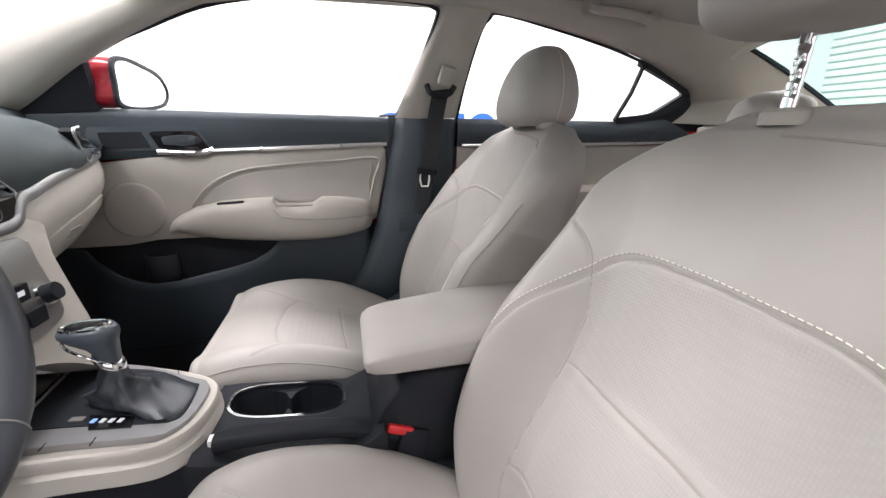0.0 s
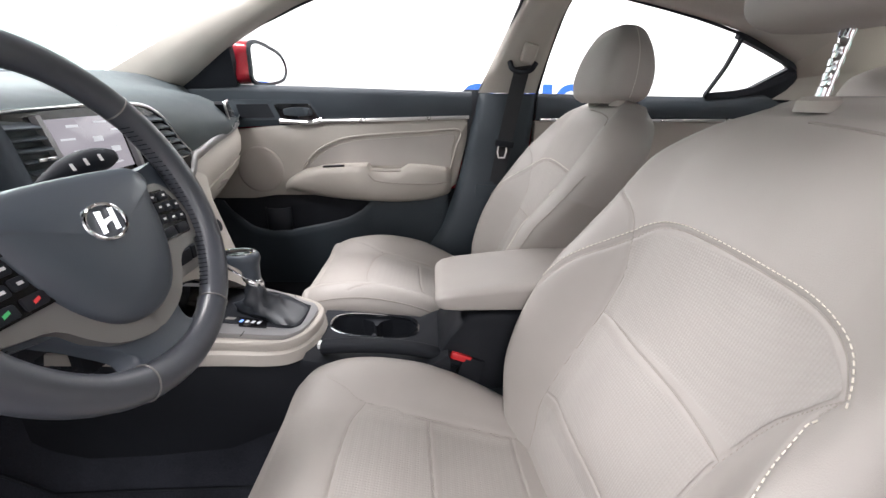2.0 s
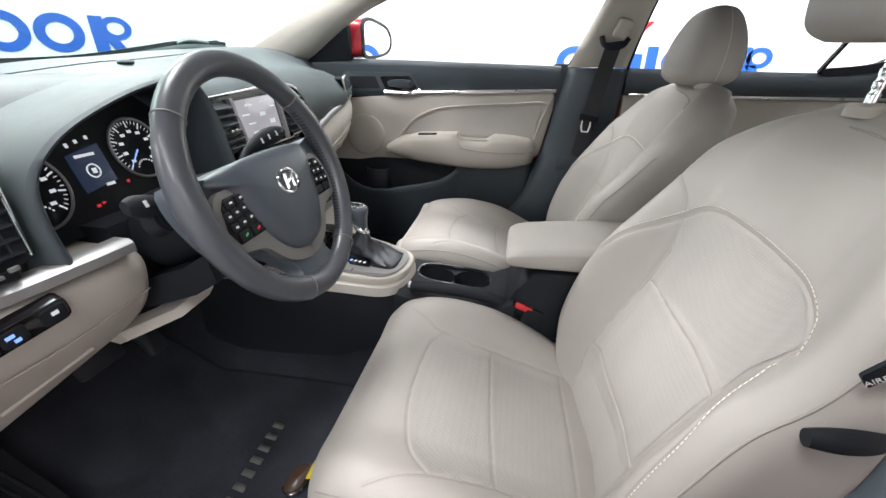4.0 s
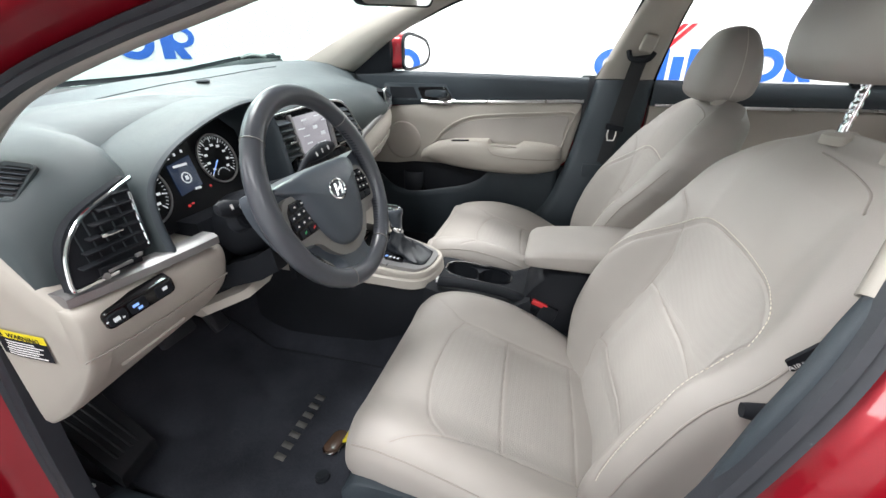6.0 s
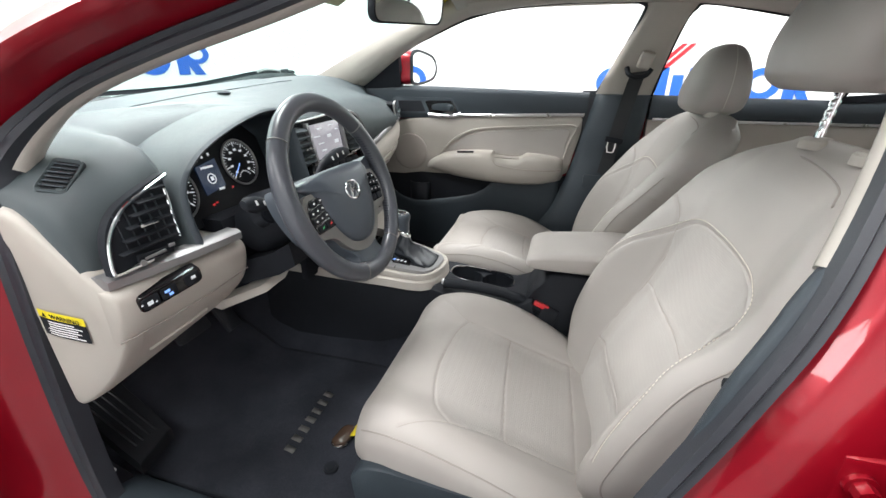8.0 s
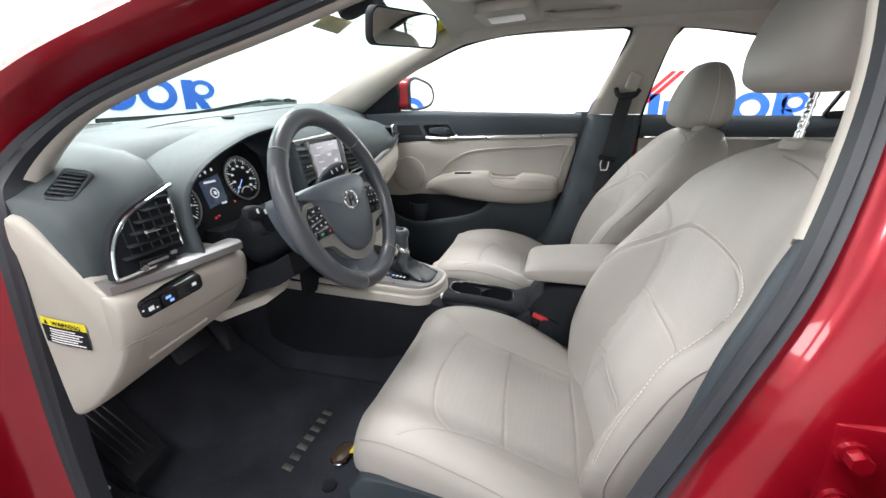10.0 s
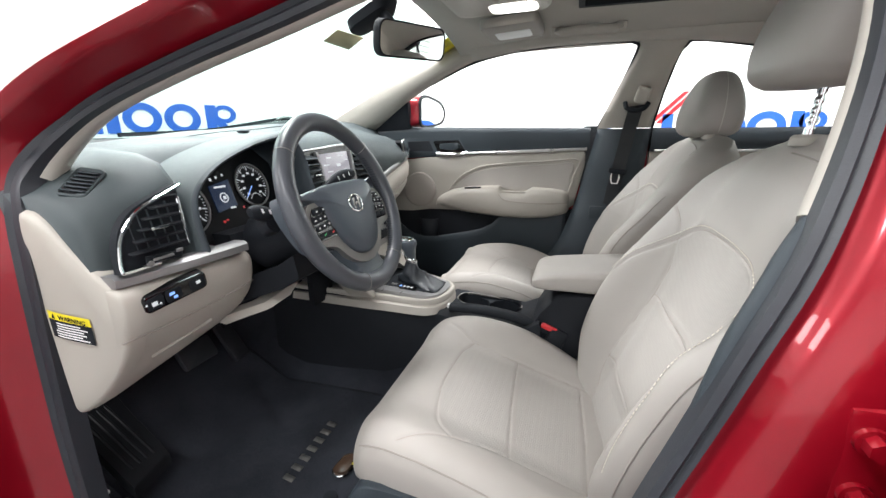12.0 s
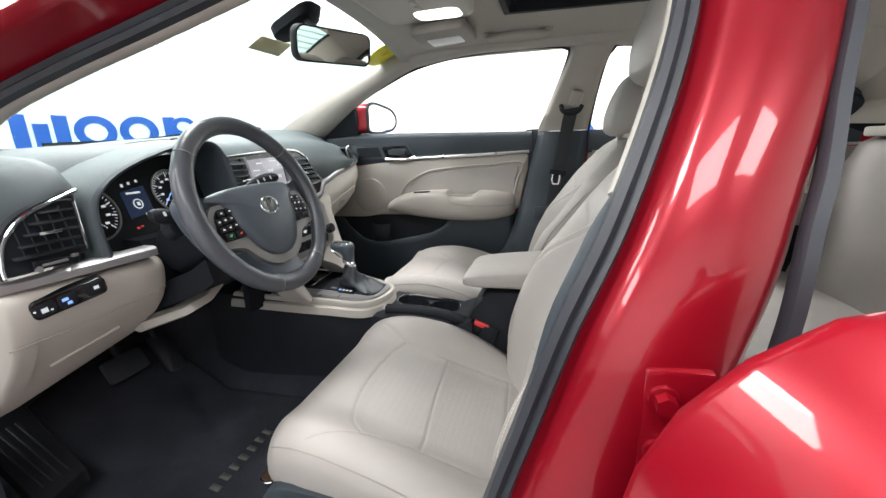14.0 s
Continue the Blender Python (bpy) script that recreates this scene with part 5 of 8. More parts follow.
for edge in (lambda z: (0.408 + 0.28 * (0.985 - z), 0.464 + 0.20 * (0.985 - z)), lambda z: (0.640 + 0.10 * (0.985 - z), min(0.722 + 0.9 * (0.985 - z), 0.790))):
    for i in range(6):
        z = 0.978 - 0.0145 * i
        y0, y1 = edge(z)
        bm = B()
        box(bm, on_stack((y0 + y1) / 2, z, 0.015), (0.020, y1 - y0, 0.0036), 0.001, 1, (0, 24, 0))
        part("vent_slat", bm, DARK, stack)
    y0, y1 = edge(0.935)
    bm = B()
    box(bm, on_stack((y0 + y1) / 2, 0.935, 0.026), (0.008, 0.028, 0.005), 0.0015)
    part("vent_tab", bm, CHROME, stack)
bm = B()
sweep(bm, [on_stack(0.469, 0.990, 0.016), on_stack(0.486, 0.890, 0.016)], [(-0.006, -0.004), (0.006, -0.004), (0.004, 0.004), (-0.004, 0.004)], up=(1, 0, 0))
part("divider", bm, SILVER, stack)
bm = B()
sweep(bm, [on_stack(0.629, 0.990, 0.016), on_stack(0.636, 0.890, 0.016)], [(-0.006, -0.004), (0.006, -0.004), (0.004, 0.004), (-0.004, 0.004)], up=(1, 0, 0))
part("divider", bm, SILVER, stack)
for i in range(6):
    bm = B()
    box(bm, on_stack(0.49 + 0.036 * i, 0.875, 0.014), (0.008, 0.032, 0.014), 0.0015)
    part("button", bm, BLACK, stack)
bm = B()
sweep(bm, [on_stack(y, 0.888 + 0.02 * (y - 0.58), 0.016) for y in (0.492, 0.55, 0.61, 0.66)], circle(0.0022, 6), up=(1, 0, 0))
part("button_line", bm, CHROME, stack, "thin chrome line")
for ky in (0.462, 0.732):
    p = on_stack(ky, 0.880, 0.010)
    bm = B()
    rod(bm, p, p + V(0.018, 0, 0.003), 0.0125, 0.0115, 24)
    part("dial_knob", bm, BLACK, stack)
    bm = B()
    rod(bm, p + V(0.012, 0, 0.002), p + V(0.0175, 0, 0.003), 0.0135, 0.0130, 24)
    part("dial_ring", bm, CHROME, stack, "chrome dial ring")
# lower beige surround and climate panel
bm = B()
slab(bm, smooth_line([(0.372, 0.858), (0.60, 0.862), (0.838, 0.858), (0.822, 0.80), (0.805, 0.74), (0.79, 0.68), (0.775, 0.61), (0.755, 0.600), (0.735, 0.612), (0.70, 0.642), (0.655, 0.668), (0.60, 0.688), (0.545, 0.698), (0.508, 0.694), (0.503, 0.66), (0.515, 0.60), (0.498, 0.598), (0.462, 0.66), (0.425, 0.72), (0.395, 0.80)], 3), lambda u, v, d: on_stack(u, v, 0.010 - d), 0.075, 0.008)
part("lower_surround", bm, BEIGE, stack, "beige lower surround", sharp=50)
bm = B()
box(bm, (-0.60, 0.64, 0.66), (0.02, 0.34, 0.20), 0.004)
part("tray_back", bm, BLACK, stack, "black back of the open tray")
bm = B()
slab(bm, smooth_line([(0.445, 0.838), (0.60, 0.842), (0.765, 0.838), (0.767, 0.80), (0.757, 0.76), (0.750, 0.735), (0.735, 0.716), (0.68, 0.706), (0.53, 0.706), (0.475, 0.716), (0.460, 0.735), (0.453, 0.76), (0.443, 0.80)], 3), lambda u, v, d: on_stack(u, v, 0.018 - d), 0.02, 0.003)
climate = part("climate_panel", bm, TRIMGREY, stack, "grey satin climate panel")
bm = B()
slab(bm, [(0.53, 0.825), (0.68, 0.825), (0.68, 0.785), (0.53, 0.785)], lambda u, v, d: on_stack(u, v, 0.020 - d), 0.006, 0.001)
part("climate_display", bm, GLOSSBLACK, climate)
for ky in (0.484, 0.726):
    bm = B()
    p = on_stack(ky, 0.752, 0.016)
    rod(bm, p, p + V(0.022, 0, 0.008), 0.016, 0.014, 24)
    part("knob", bm, BLACK, climate)
    bm = B()
    rod(bm, p + V(0.002, 0, 0.0008), p + V(0.008, 0, 0.003), 0.0185, 0.0175, 24)
    part("knob_ring", bm, CHROME, climate)
for i in range(5):
    for j in range(2):
        bm = B()
        box(bm, on_stack(0.525 + 0.040 * i, 0.770 - 0.036 * j, 0.020), (0.008, 0.036, 0.026), 0.002)
        part("button", bm, BLACK, climate)
bm = B()
for i in range(5):
    p = on_stack(0.525 + 0.040 * i, 0.771, 0.0248)
    bm.faces.new([bm.verts.new(p + V(0, a * 0.007, b * 0.004)) for a, b in ((-1, -1), (1, -1), (1, 1), (-1, 1))])
part("icon", bm, ICON, climate, kind="stuff")

# ---------- passenger's side of the dash ----------
bm = B()
P_ = [(0.83, 0.893, -0.542), (0.86, 0.897, -0.545), (0.93, 0.914, -0.549), (1.05, 0.934, -0.560), (1.16, 0.945, -0.588), (1.24, 0.948, -0.622), (1.285, 0.946, -0.645)]
turn = [(0.62, 0.853, -0.533), (0.74, 0.853, -0.534), (0.780, 0.855, -0.535), (0.800, 0.864, -0.537), (0.812, 0.880, -0.539)]
sweep(bm, curve_points([V(x + 0.006, y, z) for y, z, x in turn + P_], 5), [(-0.009, -0.004), (0.009, -0.004), (0.010, 0.002), (0.006, 0.006), (-0.006, 0.006), (-0.010, 0.002)], up=(1, 0, 0))
part("passenger_strip", bm, SILVER, dash, "satin silver strip", sharp=50)
bm = B()
rows = []
for y, z, x in [(0.79, 0.862, -0.541)] + P_ + [(1.305, 0.946, -0.66)]:
    d = max(0, (y - 1.15) / 0.13)
    rows.append([V(x - 0.004, y, z - 0.004), V(x + 0.006, y, z - 0.020), V(x + 0.012, y, z - 0.045), V(x + 0.008, y, z - 0.075), V(x - 0.014, y, z - 0.115), V(x - 0.06, y, z - 0.172), V(x - 0.13, y, z - 0.215), V(x - 0.25, y, z - 0.24), V(x - 0.25, y, z)])
loft(bm, rows)
part("glove_panel", bm, BEIGE, dash, "beige passenger lower panel", sharp=75)
# glove box lid, proud of the panel, with a shut line and a pull
bm = B()
rows = []
for y, k in ((0.865, 0.6), (0.875, 1.0), (0.95, 1.0), (1.05, 1.0), (1.15, 1.0), (1.165, 0.6)):
    z, x = lerp_table([(p[0], p[1], p[2]) for p in P_], y)
    rows.append([V(x - 0.002 + 0.006 * k, y, z - 0.092), V(x - 0.012 + 0.008 * k, y, z - 0.118), V(x - 0.058 + 0.008 * k, y, z - 0.175), V(x - 0.128 + 0.006 * k, y, z - 0.220), V(x - 0.14, y, z - 0.20), V(x - 0.03, y, z - 0.092)])
loft(bm, rows)
lid = part("glove_box_lid", bm, BEIGE, dash, "beige glove box lid", sharp=60)
bm = B()
slab(bm, smooth_line([(0.90, 0.795), (0.93, 0.806), (0.98, 0.812), (1.0, 0.805), (0.97, 0.793), (0.92, 0.786)], 3), lambda u, v, d: V(-0.560 + 0.55 * (v - 0.80) + 0.004 - d, u, v), 0.012, 0.003)
part("glove_box_pull", bm, SEAM, lid)
pv = thing("passenger_vent", (-0.60, 1.08, 0.97), "black passenger side vent with a chrome edge", "air vent")
PVX = lambda y: -0.551 - 0.22 * (y - 1.06)
bm = B()
slab(bm, [(1.020, 1.000), (1.052, 1.008), (1.112, 0.981), (1.107, 0.953), (1.069, 0.939), (1.038, 0.969)], lambda u, v, d: V(PVX(u) - d, u, v), 0.03, 0.002)
part("recess", bm, FACEBLACK, pv)
bm = B()
sweep(bm, curve_points([V(PVX(y) + 0.001, y, z) for y, z in ((1.052, 1.010), (1.020, 1.002), (1.037, 0.969), (1.069, 0.937), (1.109, 0.952))], 5), circle(0.0032, 8), up=(1, 0, 0))
part("surround", bm, BRIGHT, pv, "bright edge")
for i in range(3):
    bm = B()
    box(bm, (PVX(1.08) + 0.001, 1.084 - 0.012 * i, 0.957 + 0.014 * i), (0.008, 0.050, 0.003), 0.001, 1, (-12, 20, -12))
    part("slat", bm, DARK, pv)


# ---------- steering wheel ----------
WN = V(0.930, 0.004, 0.367).normalized()          # towards the driver
WHEEL_AT = V(-0.317, 0.244, 0.908) - WN * 0.012
WR = V(0.0, 1, 0).normalized()
WR = (WR - WN * WR.dot(WN)).normalized()
WU = WN.cross(WR)
if WU.z < 0:
    WU = -WU


def on_wheel(u, v, d=0.0):
    """u to the car's right, v up in the wheel's plane, d towards the driver."""
    return WHEEL_AT + WR * u + WU * v + WN * d


wheel = thing("steering_wheel", WHEEL_AT, "dark grey leather steering wheel with silver spokes and buttons", "steering wheel")
R0 = 0.1595
bm = B()
n = 96
rows = []
for i in range(n):
    a = 2 * math.pi * i / n
    thick = 0.0162 + 0.0016 * abs(math.cos(a)) ** 6
    flat = 1.0
    ring = []
    for k in range(16):
        b = 2 * math.pi * k / 16
        rr = R0 + thick * 1.04 * math.cos(b)
        ring.append(on_wheel(rr * math.cos(a), rr * math.sin(a) * flat, 0.012 + thick * 0.92 * math.sin(b)))
    g = min(abs((math.degrees(a) - q + 180) % 360 - 180) for q in (35, 145, 235, 305))
    if g < 1.9:
        c = sum(ring, Vector()) / 16
        ring = [c + (p - c) * 0.965 for p in ring]
    rows.append(ring)
loft(bm, rows, True, False, wrap=True)
rim = part("rim", bm, RIMSKIN, wheel, "dark grey leather rim", sharp=80)
bm = B()
for i in range(150):
    a = 2 * math.pi * i / 150
    if -0.2 < math.sin(a) or True:
        deg = math.degrees(a)
        if 35 < deg < 145 or 235 < deg < 305:
            continue
        r = R0 - 0.0178
        p, q = on_wheel(r * math.cos(a), r * math.sin(a), 0.018), on_wheel(r * math.cos(a + 0.02), r * math.sin(a + 0.02), 0.006)
        rod(bm, p, q, 0.00055, n=5)
part("lacing", bm, BLACK, rim, "dark stitching inside the rim", kind="stuff")
for deg in (40, 140, 250, 302):
    a = radians(deg)
    bm = B()
    sweep(bm, [on_wheel((R0 + 0.0172 * math.cos(b)) * math.cos(a), (R0 + 0.0172 * math.cos(b)) * math.sin(a), 0.012 + 0.0152 * math.sin(b)) for b in [2 * math.pi * k / 24 for k in range(24)]], circle(0.0009, 6), up=on_wheel(-math.sin(a), math.cos(a)) - WHEEL_AT, closed=True)
    part("rim_joint", bm, TRIMGREY, rim, "thin leather joint")
# airbag cover
half = [(0.0, 0.042), (0.05, 0.041), (0.095, 0.037), (0.121, 0.029), (0.099, 0.014), (0.087, -0.010), (0.075, -0.045), (0.056, -0.077), (0.032, -0.097), (0.0, -0.104)]
hub_outline = half + [(-u, v) for u, v in half[-2:0:-1]]
hub = [(p.x, p.y) for p in curve_points([V(a, b, 0) for a, b in hub_outline], 4, True)]


def hub_drop(u):
    """The cover's two upper corners sink towards the spokes."""
    return 0.018 * max(0.0, (abs(u) - 0.080) / 0.041)


bm = B()
rings = []
for k, d in ((1.0, -0.045), (1.0, 0.006), (0.985, 0.013), (0.95, 0.017), (0.85, 0.021), (0.65, 0.0245), (0.4, 0.026), (0.2, 0.0265)):
    rings.append([on_wheel(u * k, (v + 0.022) * k - 0.022, d - hub_drop(u * k)) for u, v in hub])
loft(bm, rings)
part("airbag_cover", bm, WHEELSKIN, wheel, "dark grey airbag cover", sharp=60)
# spokes
for s in (-1, 1):
    flip = lambda pts: pts if s > 0 else pts[::-1]
    bm = B()
    out = smooth_line([(s * 0.070, 0.034), (s * 0.115, 0.034), (s * 0.150, 0.040), (s * 0.156, 0.010), (s * 0.146, -0.030), (s * 0.132, -0.058), (s * 0.110, -0.068), (s * 0.080, -0.074), (s * 0.045, -0.070)], 3)
    loft(bm, [[on_wheel(u, v, d) for u, v in flip(out)] for d in (-0.030, -0.004, 0.000)])
    part("spoke", bm, WHEELSKIN, wheel, sharp=50)
    bm = B()
    out = smooth_line([(s * 0.070, 0.012), (s * 0.100, 0.015), (s * 0.120, 0.012), (s * 0.134, -0.006), (s * 0.138, -0.034), (s * 0.132, -0.056), (s * 0.112, -0.063), (s * 0.086, -0.070), (s * 0.068, -0.090), (s * 0.050, -0.106), (s * 0.026, -0.116), (s * 0.0, -0.119), (s * 0.0, -0.098), (s * 0.04, -0.070), (s * 0.06, -0.03)], 3)
    loft(bm, [[on_wheel(u, v, d) for u, v in flip(out)] for d in (-0.012, 0.006, 0.010)])
    part("spoke_trim", bm, TRIMGREY, wheel, "satin silver spoke trim", sharp=50)
    bm = B()
    out = [(s * 0.078, 0.007), (s * 0.112, 0.006), (s * 0.122, -0.004), (s * 0.129, -0.030), (s * 0.121, -0.050), (s * 0.072, -0.050), (s * 0.080, -0.020)]
    loft(bm, [[on_wheel(u, v, d) for u, v in flip(out)] for d in (0.004, 0.0125)])
    pod = part("button_pod", bm, GLOSSBLACK, wheel, "black button pod")
    spots = ((0.089, 0.000, 0.014, 0.010), (0.108, -0.001, 0.015, 0.010), (0.092, -0.0125, 0.012, 0.011), (0.106, -0.0135, 0.012, 0.011), (0.120, -0.015, 0.010, 0.011), (0.088, -0.026, 0.012, 0.010), (0.103, -0.0275, 0.013, 0.010), (0.118, -0.029, 0.012, 0.010), (0.086, -0.042, 0.019, 0.011), (0.110, -0.0425, 0.019, 0.011))
    for u, v, w, h in spots:
        bm = B()
        slab(bm, roundrect(w, h, 0.002, 2), lambda a, b, d: on_wheel(s * u + a, v + b, 0.0150 - d), 0.005, 0.001)
        part("button", bm, BLACK, pod)
    bm = B()
    for u, v, w, h in spots[:8]:
        bm.faces.new([bm.verts.new(on_wheel(s * u + a * 0.0024, v + b * 0.0013, 0.0156)) for a, b in ((-1, -1), (1, -1), (1, 1), (-1, 1))])
    part("print", bm, WHITEINK, pod)
    if s < 0:
        for nm, uu, mm in (("green_print", 0.110, ICONGREEN), ("red_print", 0.086, ICONRED)):
            bm = B()
            bm.faces.new([bm.verts.new(on_wheel(s * uu + a * 0.003, -0.042 + b * 0.0014 + a * 0.0010, 0.0156)) for a, b in ((-1, -1), (1, -1), (1, 1), (-1, 1))])
            part(nm, bm, mm, pod)
# lower spoke, flaring into the rim, with a grey trim round the foot of the airbag cover
bm = B()
low_out = [(-0.090, -0.070), (-0.066, -0.094), (-0.048, -0.116), (-0.044, -0.132), (-0.058, -0.152), (0.058, -0.152), (0.044, -0.132), (0.048, -0.116), (0.066, -0.094), (0.090, -0.070)]
low_out = [(p.x, p.y) for p in curve_points([V(a, b, 0) for a, b in low_out], 3)]
loft(bm, [[on_wheel(u * k, v, d + 0.012 * max(0, -0.11 - v) / 0.04) for u, v in low_out] for k, d in ((1.0, -0.022), (1.0, -0.004), (0.94, 0.001), (0.85, 0.002))])
part("lower_spoke", bm, WHEELSKIN, wheel, "dark grey lower spoke", sharp=50)
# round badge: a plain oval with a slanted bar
bm = B()
n = 32
sweep(bm, [on_wheel(0.0225 * math.cos(2 * math.pi * i / n), -0.007 + 0.0165 * math.sin(2 * math.pi * i / n), 0.0272) for i in range(n)], circle(0.0020, 8), up=WN, closed=True)
for quad in (((-0.012, -0.010), (-0.006, -0.010), (-0.001, 0.010), (-0.008, 0.011)), ((0.004, -0.010), (0.010, -0.010), (0.014, 0.010), (0.008, 0.011)), ((-0.007, -0.004), (0.008, 0.000), (0.009, 0.004), (-0.006, 0.001))):
    loft(bm, [[on_wheel(u, v - 0.007, d) for u, v in quad] for d in (0.0245, 0.0285)])
part("badge", bm, CHROME, wheel, "oval chrome badge")
# column and stalks
col = thing("steering_column", (-0.45, 0.238, 0.84), "black steering column shroud with two stalks", "steering column")
bm = B()
rows = []
for t, r in ((-0.045, 0.046), (-0.06, 0.056), (-0.12, 0.062), (-0.20, 0.066)):
    rows.append([on_wheel(r * 1.1 * math.cos(a), r * 0.95 * math.sin(a) - 0.012, t) for a in [2 * math.pi * i / 24 for i in range(24)]])
loft(bm, rows)
part("shroud", bm, BLACK, col, sharp=60)
bm = B()
loft(bm, [[V(x, y, z) for y in (0.17, 0.20, 0.28, 0.31)] + [V(x, y, z - 0.05) for y in (0.30, 0.25, 0.22, 0.18)] for x, z in ((-0.40, 0.815), (-0.44, 0.79), (-0.52, 0.76), (-0.60, 0.74))])
part("shroud_lower", bm, BLACK, col, sharp=60)
for s, pts, lab_ in ((-1, [(-0.04, 0.012, -0.075), (-0.075, 0.014, -0.075), (-0.10, 0.020, -0.074), (-0.13, 0.030, -0.072), (-0.158, 0.036, -0.070)], "black light stalk"), (1, [(0.03, 0.030, -0.062), (0.06, 0.052, -0.056), (0.10, 0.061, -0.048), (0.150, 0.064, -0.042)], "black wiper stalk")):
    bm = B()
    P = curve_points([on_wheel(*p) for p in pts], 5)
    k = len(P) - 1
    rows = []
    for i, p in enumerate(P):
        r = lerp_table([(0, 0.007), (0.4, 0.008), (0.55, 0.012), (0.9, 0.013), (1.0, 0.008)], i / k)[0]
        rows.append([p + WU * (r * math.cos(a)) + WN * (r * 0.8 * math.sin(a)) for a in [2 * math.pi * j / 14 for j in range(14)]])
    loft(bm, rows)
    st = part("stalk", bm, BLACK, col, lab_, sharp=60)
    bm = B()
    for i in range(3):
        p = P[int(k * (0.55 + 0.15 * i))] + WN * 0.0122
        bm.faces.new([bm.verts.new(p + WU * (b * 0.004) + WR * (a * 0.0025)) for a, b in ((-1, -1), (1, -1), (1, 1), (-1, 1))])
    part("print", bm, WHITEINK, st)
bm = B()
p = on_wheel(-0.118, 0.010, -0.088)
rod(bm, p, p + WN * 0.02, 0.020, 0.018)
rod(bm, p + WN * 0.02, p + WN * 0.021, 0.012)
part("switch_boss", bm, BLACK, col)


# ---------- centre console ----------
console = thing("centre_console", (-0.1, 0.62, 0.3), "black centre console with cup holders and a beige shifter surround", "console")
# body, with two cup wells left open on top
bm = B()
rows = []
for x, y0, y1, z in ((-0.78, 0.512, 0.72, 0.59), (-0.55, 0.515, 0.72, 0.58), (-0.40, 0.520, 0.72, 0.57), (-0.28, 0.538, 0.72, 0.562), (-0.225, 0.540, 0.72, 0.557)):
    rows.append([V(x, y0, 0.30), V(x, y0 + 0.004, z - 0.03), V(x, y0 + 0.016, z), V(x, y1 - 0.016, z), V(x, y1 - 0.004, z - 0.03), V(x, y1, 0.30)])
loft(bm, rows)
part("front_body", bm, BLACK, console, sharp=50)
CUPS = ((-0.170, 0.666, 0.040), (-0.078, 0.660, 0.040))
# deck plate round the cups
outer = [(-0.225, 0.745), (-0.225, 0.515), (-0.10, 0.52), (0.03, 0.525), (0.06, 0.53), (0.06, 0.735), (0.0, 0.742), (-0.12, 0.745)]
n = 48
ring_in = []
for i in range(n):
    a = 2 * math.pi * i / n
    ux = math.copysign(abs(math.cos(a)) ** 0.62, math.cos(a)) * 0.094
    uy = math.copysign(abs(math.sin(a)) ** 0.75, math.sin(a)) * 0.047
    ring_in.append((-0.124 + ux, 0.663 + uy))
DECKZ = lambda x: 0.555 - 0.09 * (x + 0.2) if x < -0.02 else 0.539 + 0.5 * (x + 0.02)


def ring_out(a):
    c, s = math.cos(a), math.sin(a)
    hx, hy0, hy1 = 0.14, 0.062, 0.145
    k = min(hx / max(1e-6, abs(c)), (hy0 if s > 0 else hy1) / max(1e-6, abs(s)))
    return (-0.105 + c * k, 0.660 + s * k)


ro = [ring_out(2 * math.pi * i / n) for i in range(n)]
bm = B()
loft(bm, [[V(x, y, 0.40) for x, y in ro], [V(x, y, DECKZ(x) - 0.008) for x, y in ro], [V(-0.105 + (x + 0.105) * 0.97, 0.66 + (y - 0.66) * 0.97, DECKZ(x)) for x, y in ro],
          [V(x, y, DECKZ(x)) for x, y in ring_in], [V(x, y, DECKZ(x) - 0.012) for x, y in ring_in]], True, False)
part("deck", bm, BLACK, console, "charcoal console deck", sharp=50)
bm = B()
sweep(bm, [V(x, y, DECKZ(x) + 0.001) for x, y in ring_in], [(-0.003, -0.002), (0.003, -0.002), (0.0022, 0.002), (-0.0022, 0.002)], closed=True)
part("cup_ring", bm, CHROME, console, "chrome cup holder ring")
bm = B()
CC = (-0.124, 0.663)
loft(bm, [[V(CC[0] + (x - CC[0]) * k, CC[1] + (y - CC[1]) * k, z) for x, y in ring_in] for k, z in ((0.998, 0.55), (0.97, 0.52), (0.92, 0.475), (0.02, 0.474))], True, False)
part("cup_well", bm, BLACK, console)
bm = B()
for s in (-1, 1):
    slab(bm, smooth_line([(-0.160, 0.663 + s * 0.046), (-0.135, 0.663 + s * 0.034), (-0.124, 0.663 + s * 0.014), (-0.113, 0.663 + s * 0.034), (-0.088, 0.663 + s * 0.046)], 4), lambda u, v, d: V(u, v, 0.540 - d), 0.065)
part("cup_divider", bm, BLACK, console)
# bin under the armrest
bm = B()
loft(bm, [[V(x, 0.548, 0.30), V(x, 0.545, z - 0.01), V(x, 0.555, z), V(x, 0.705, z), V(x, 0.715, z - 0.01), V(x, 0.715, 0.30)] for x, z in ((0.005, 0.545), (0.035, 0.60), (0.07, 0.640), (0.12, 0.645), (0.32, 0.648))])
part("bin", bm, BLACK, console, sharp=50)
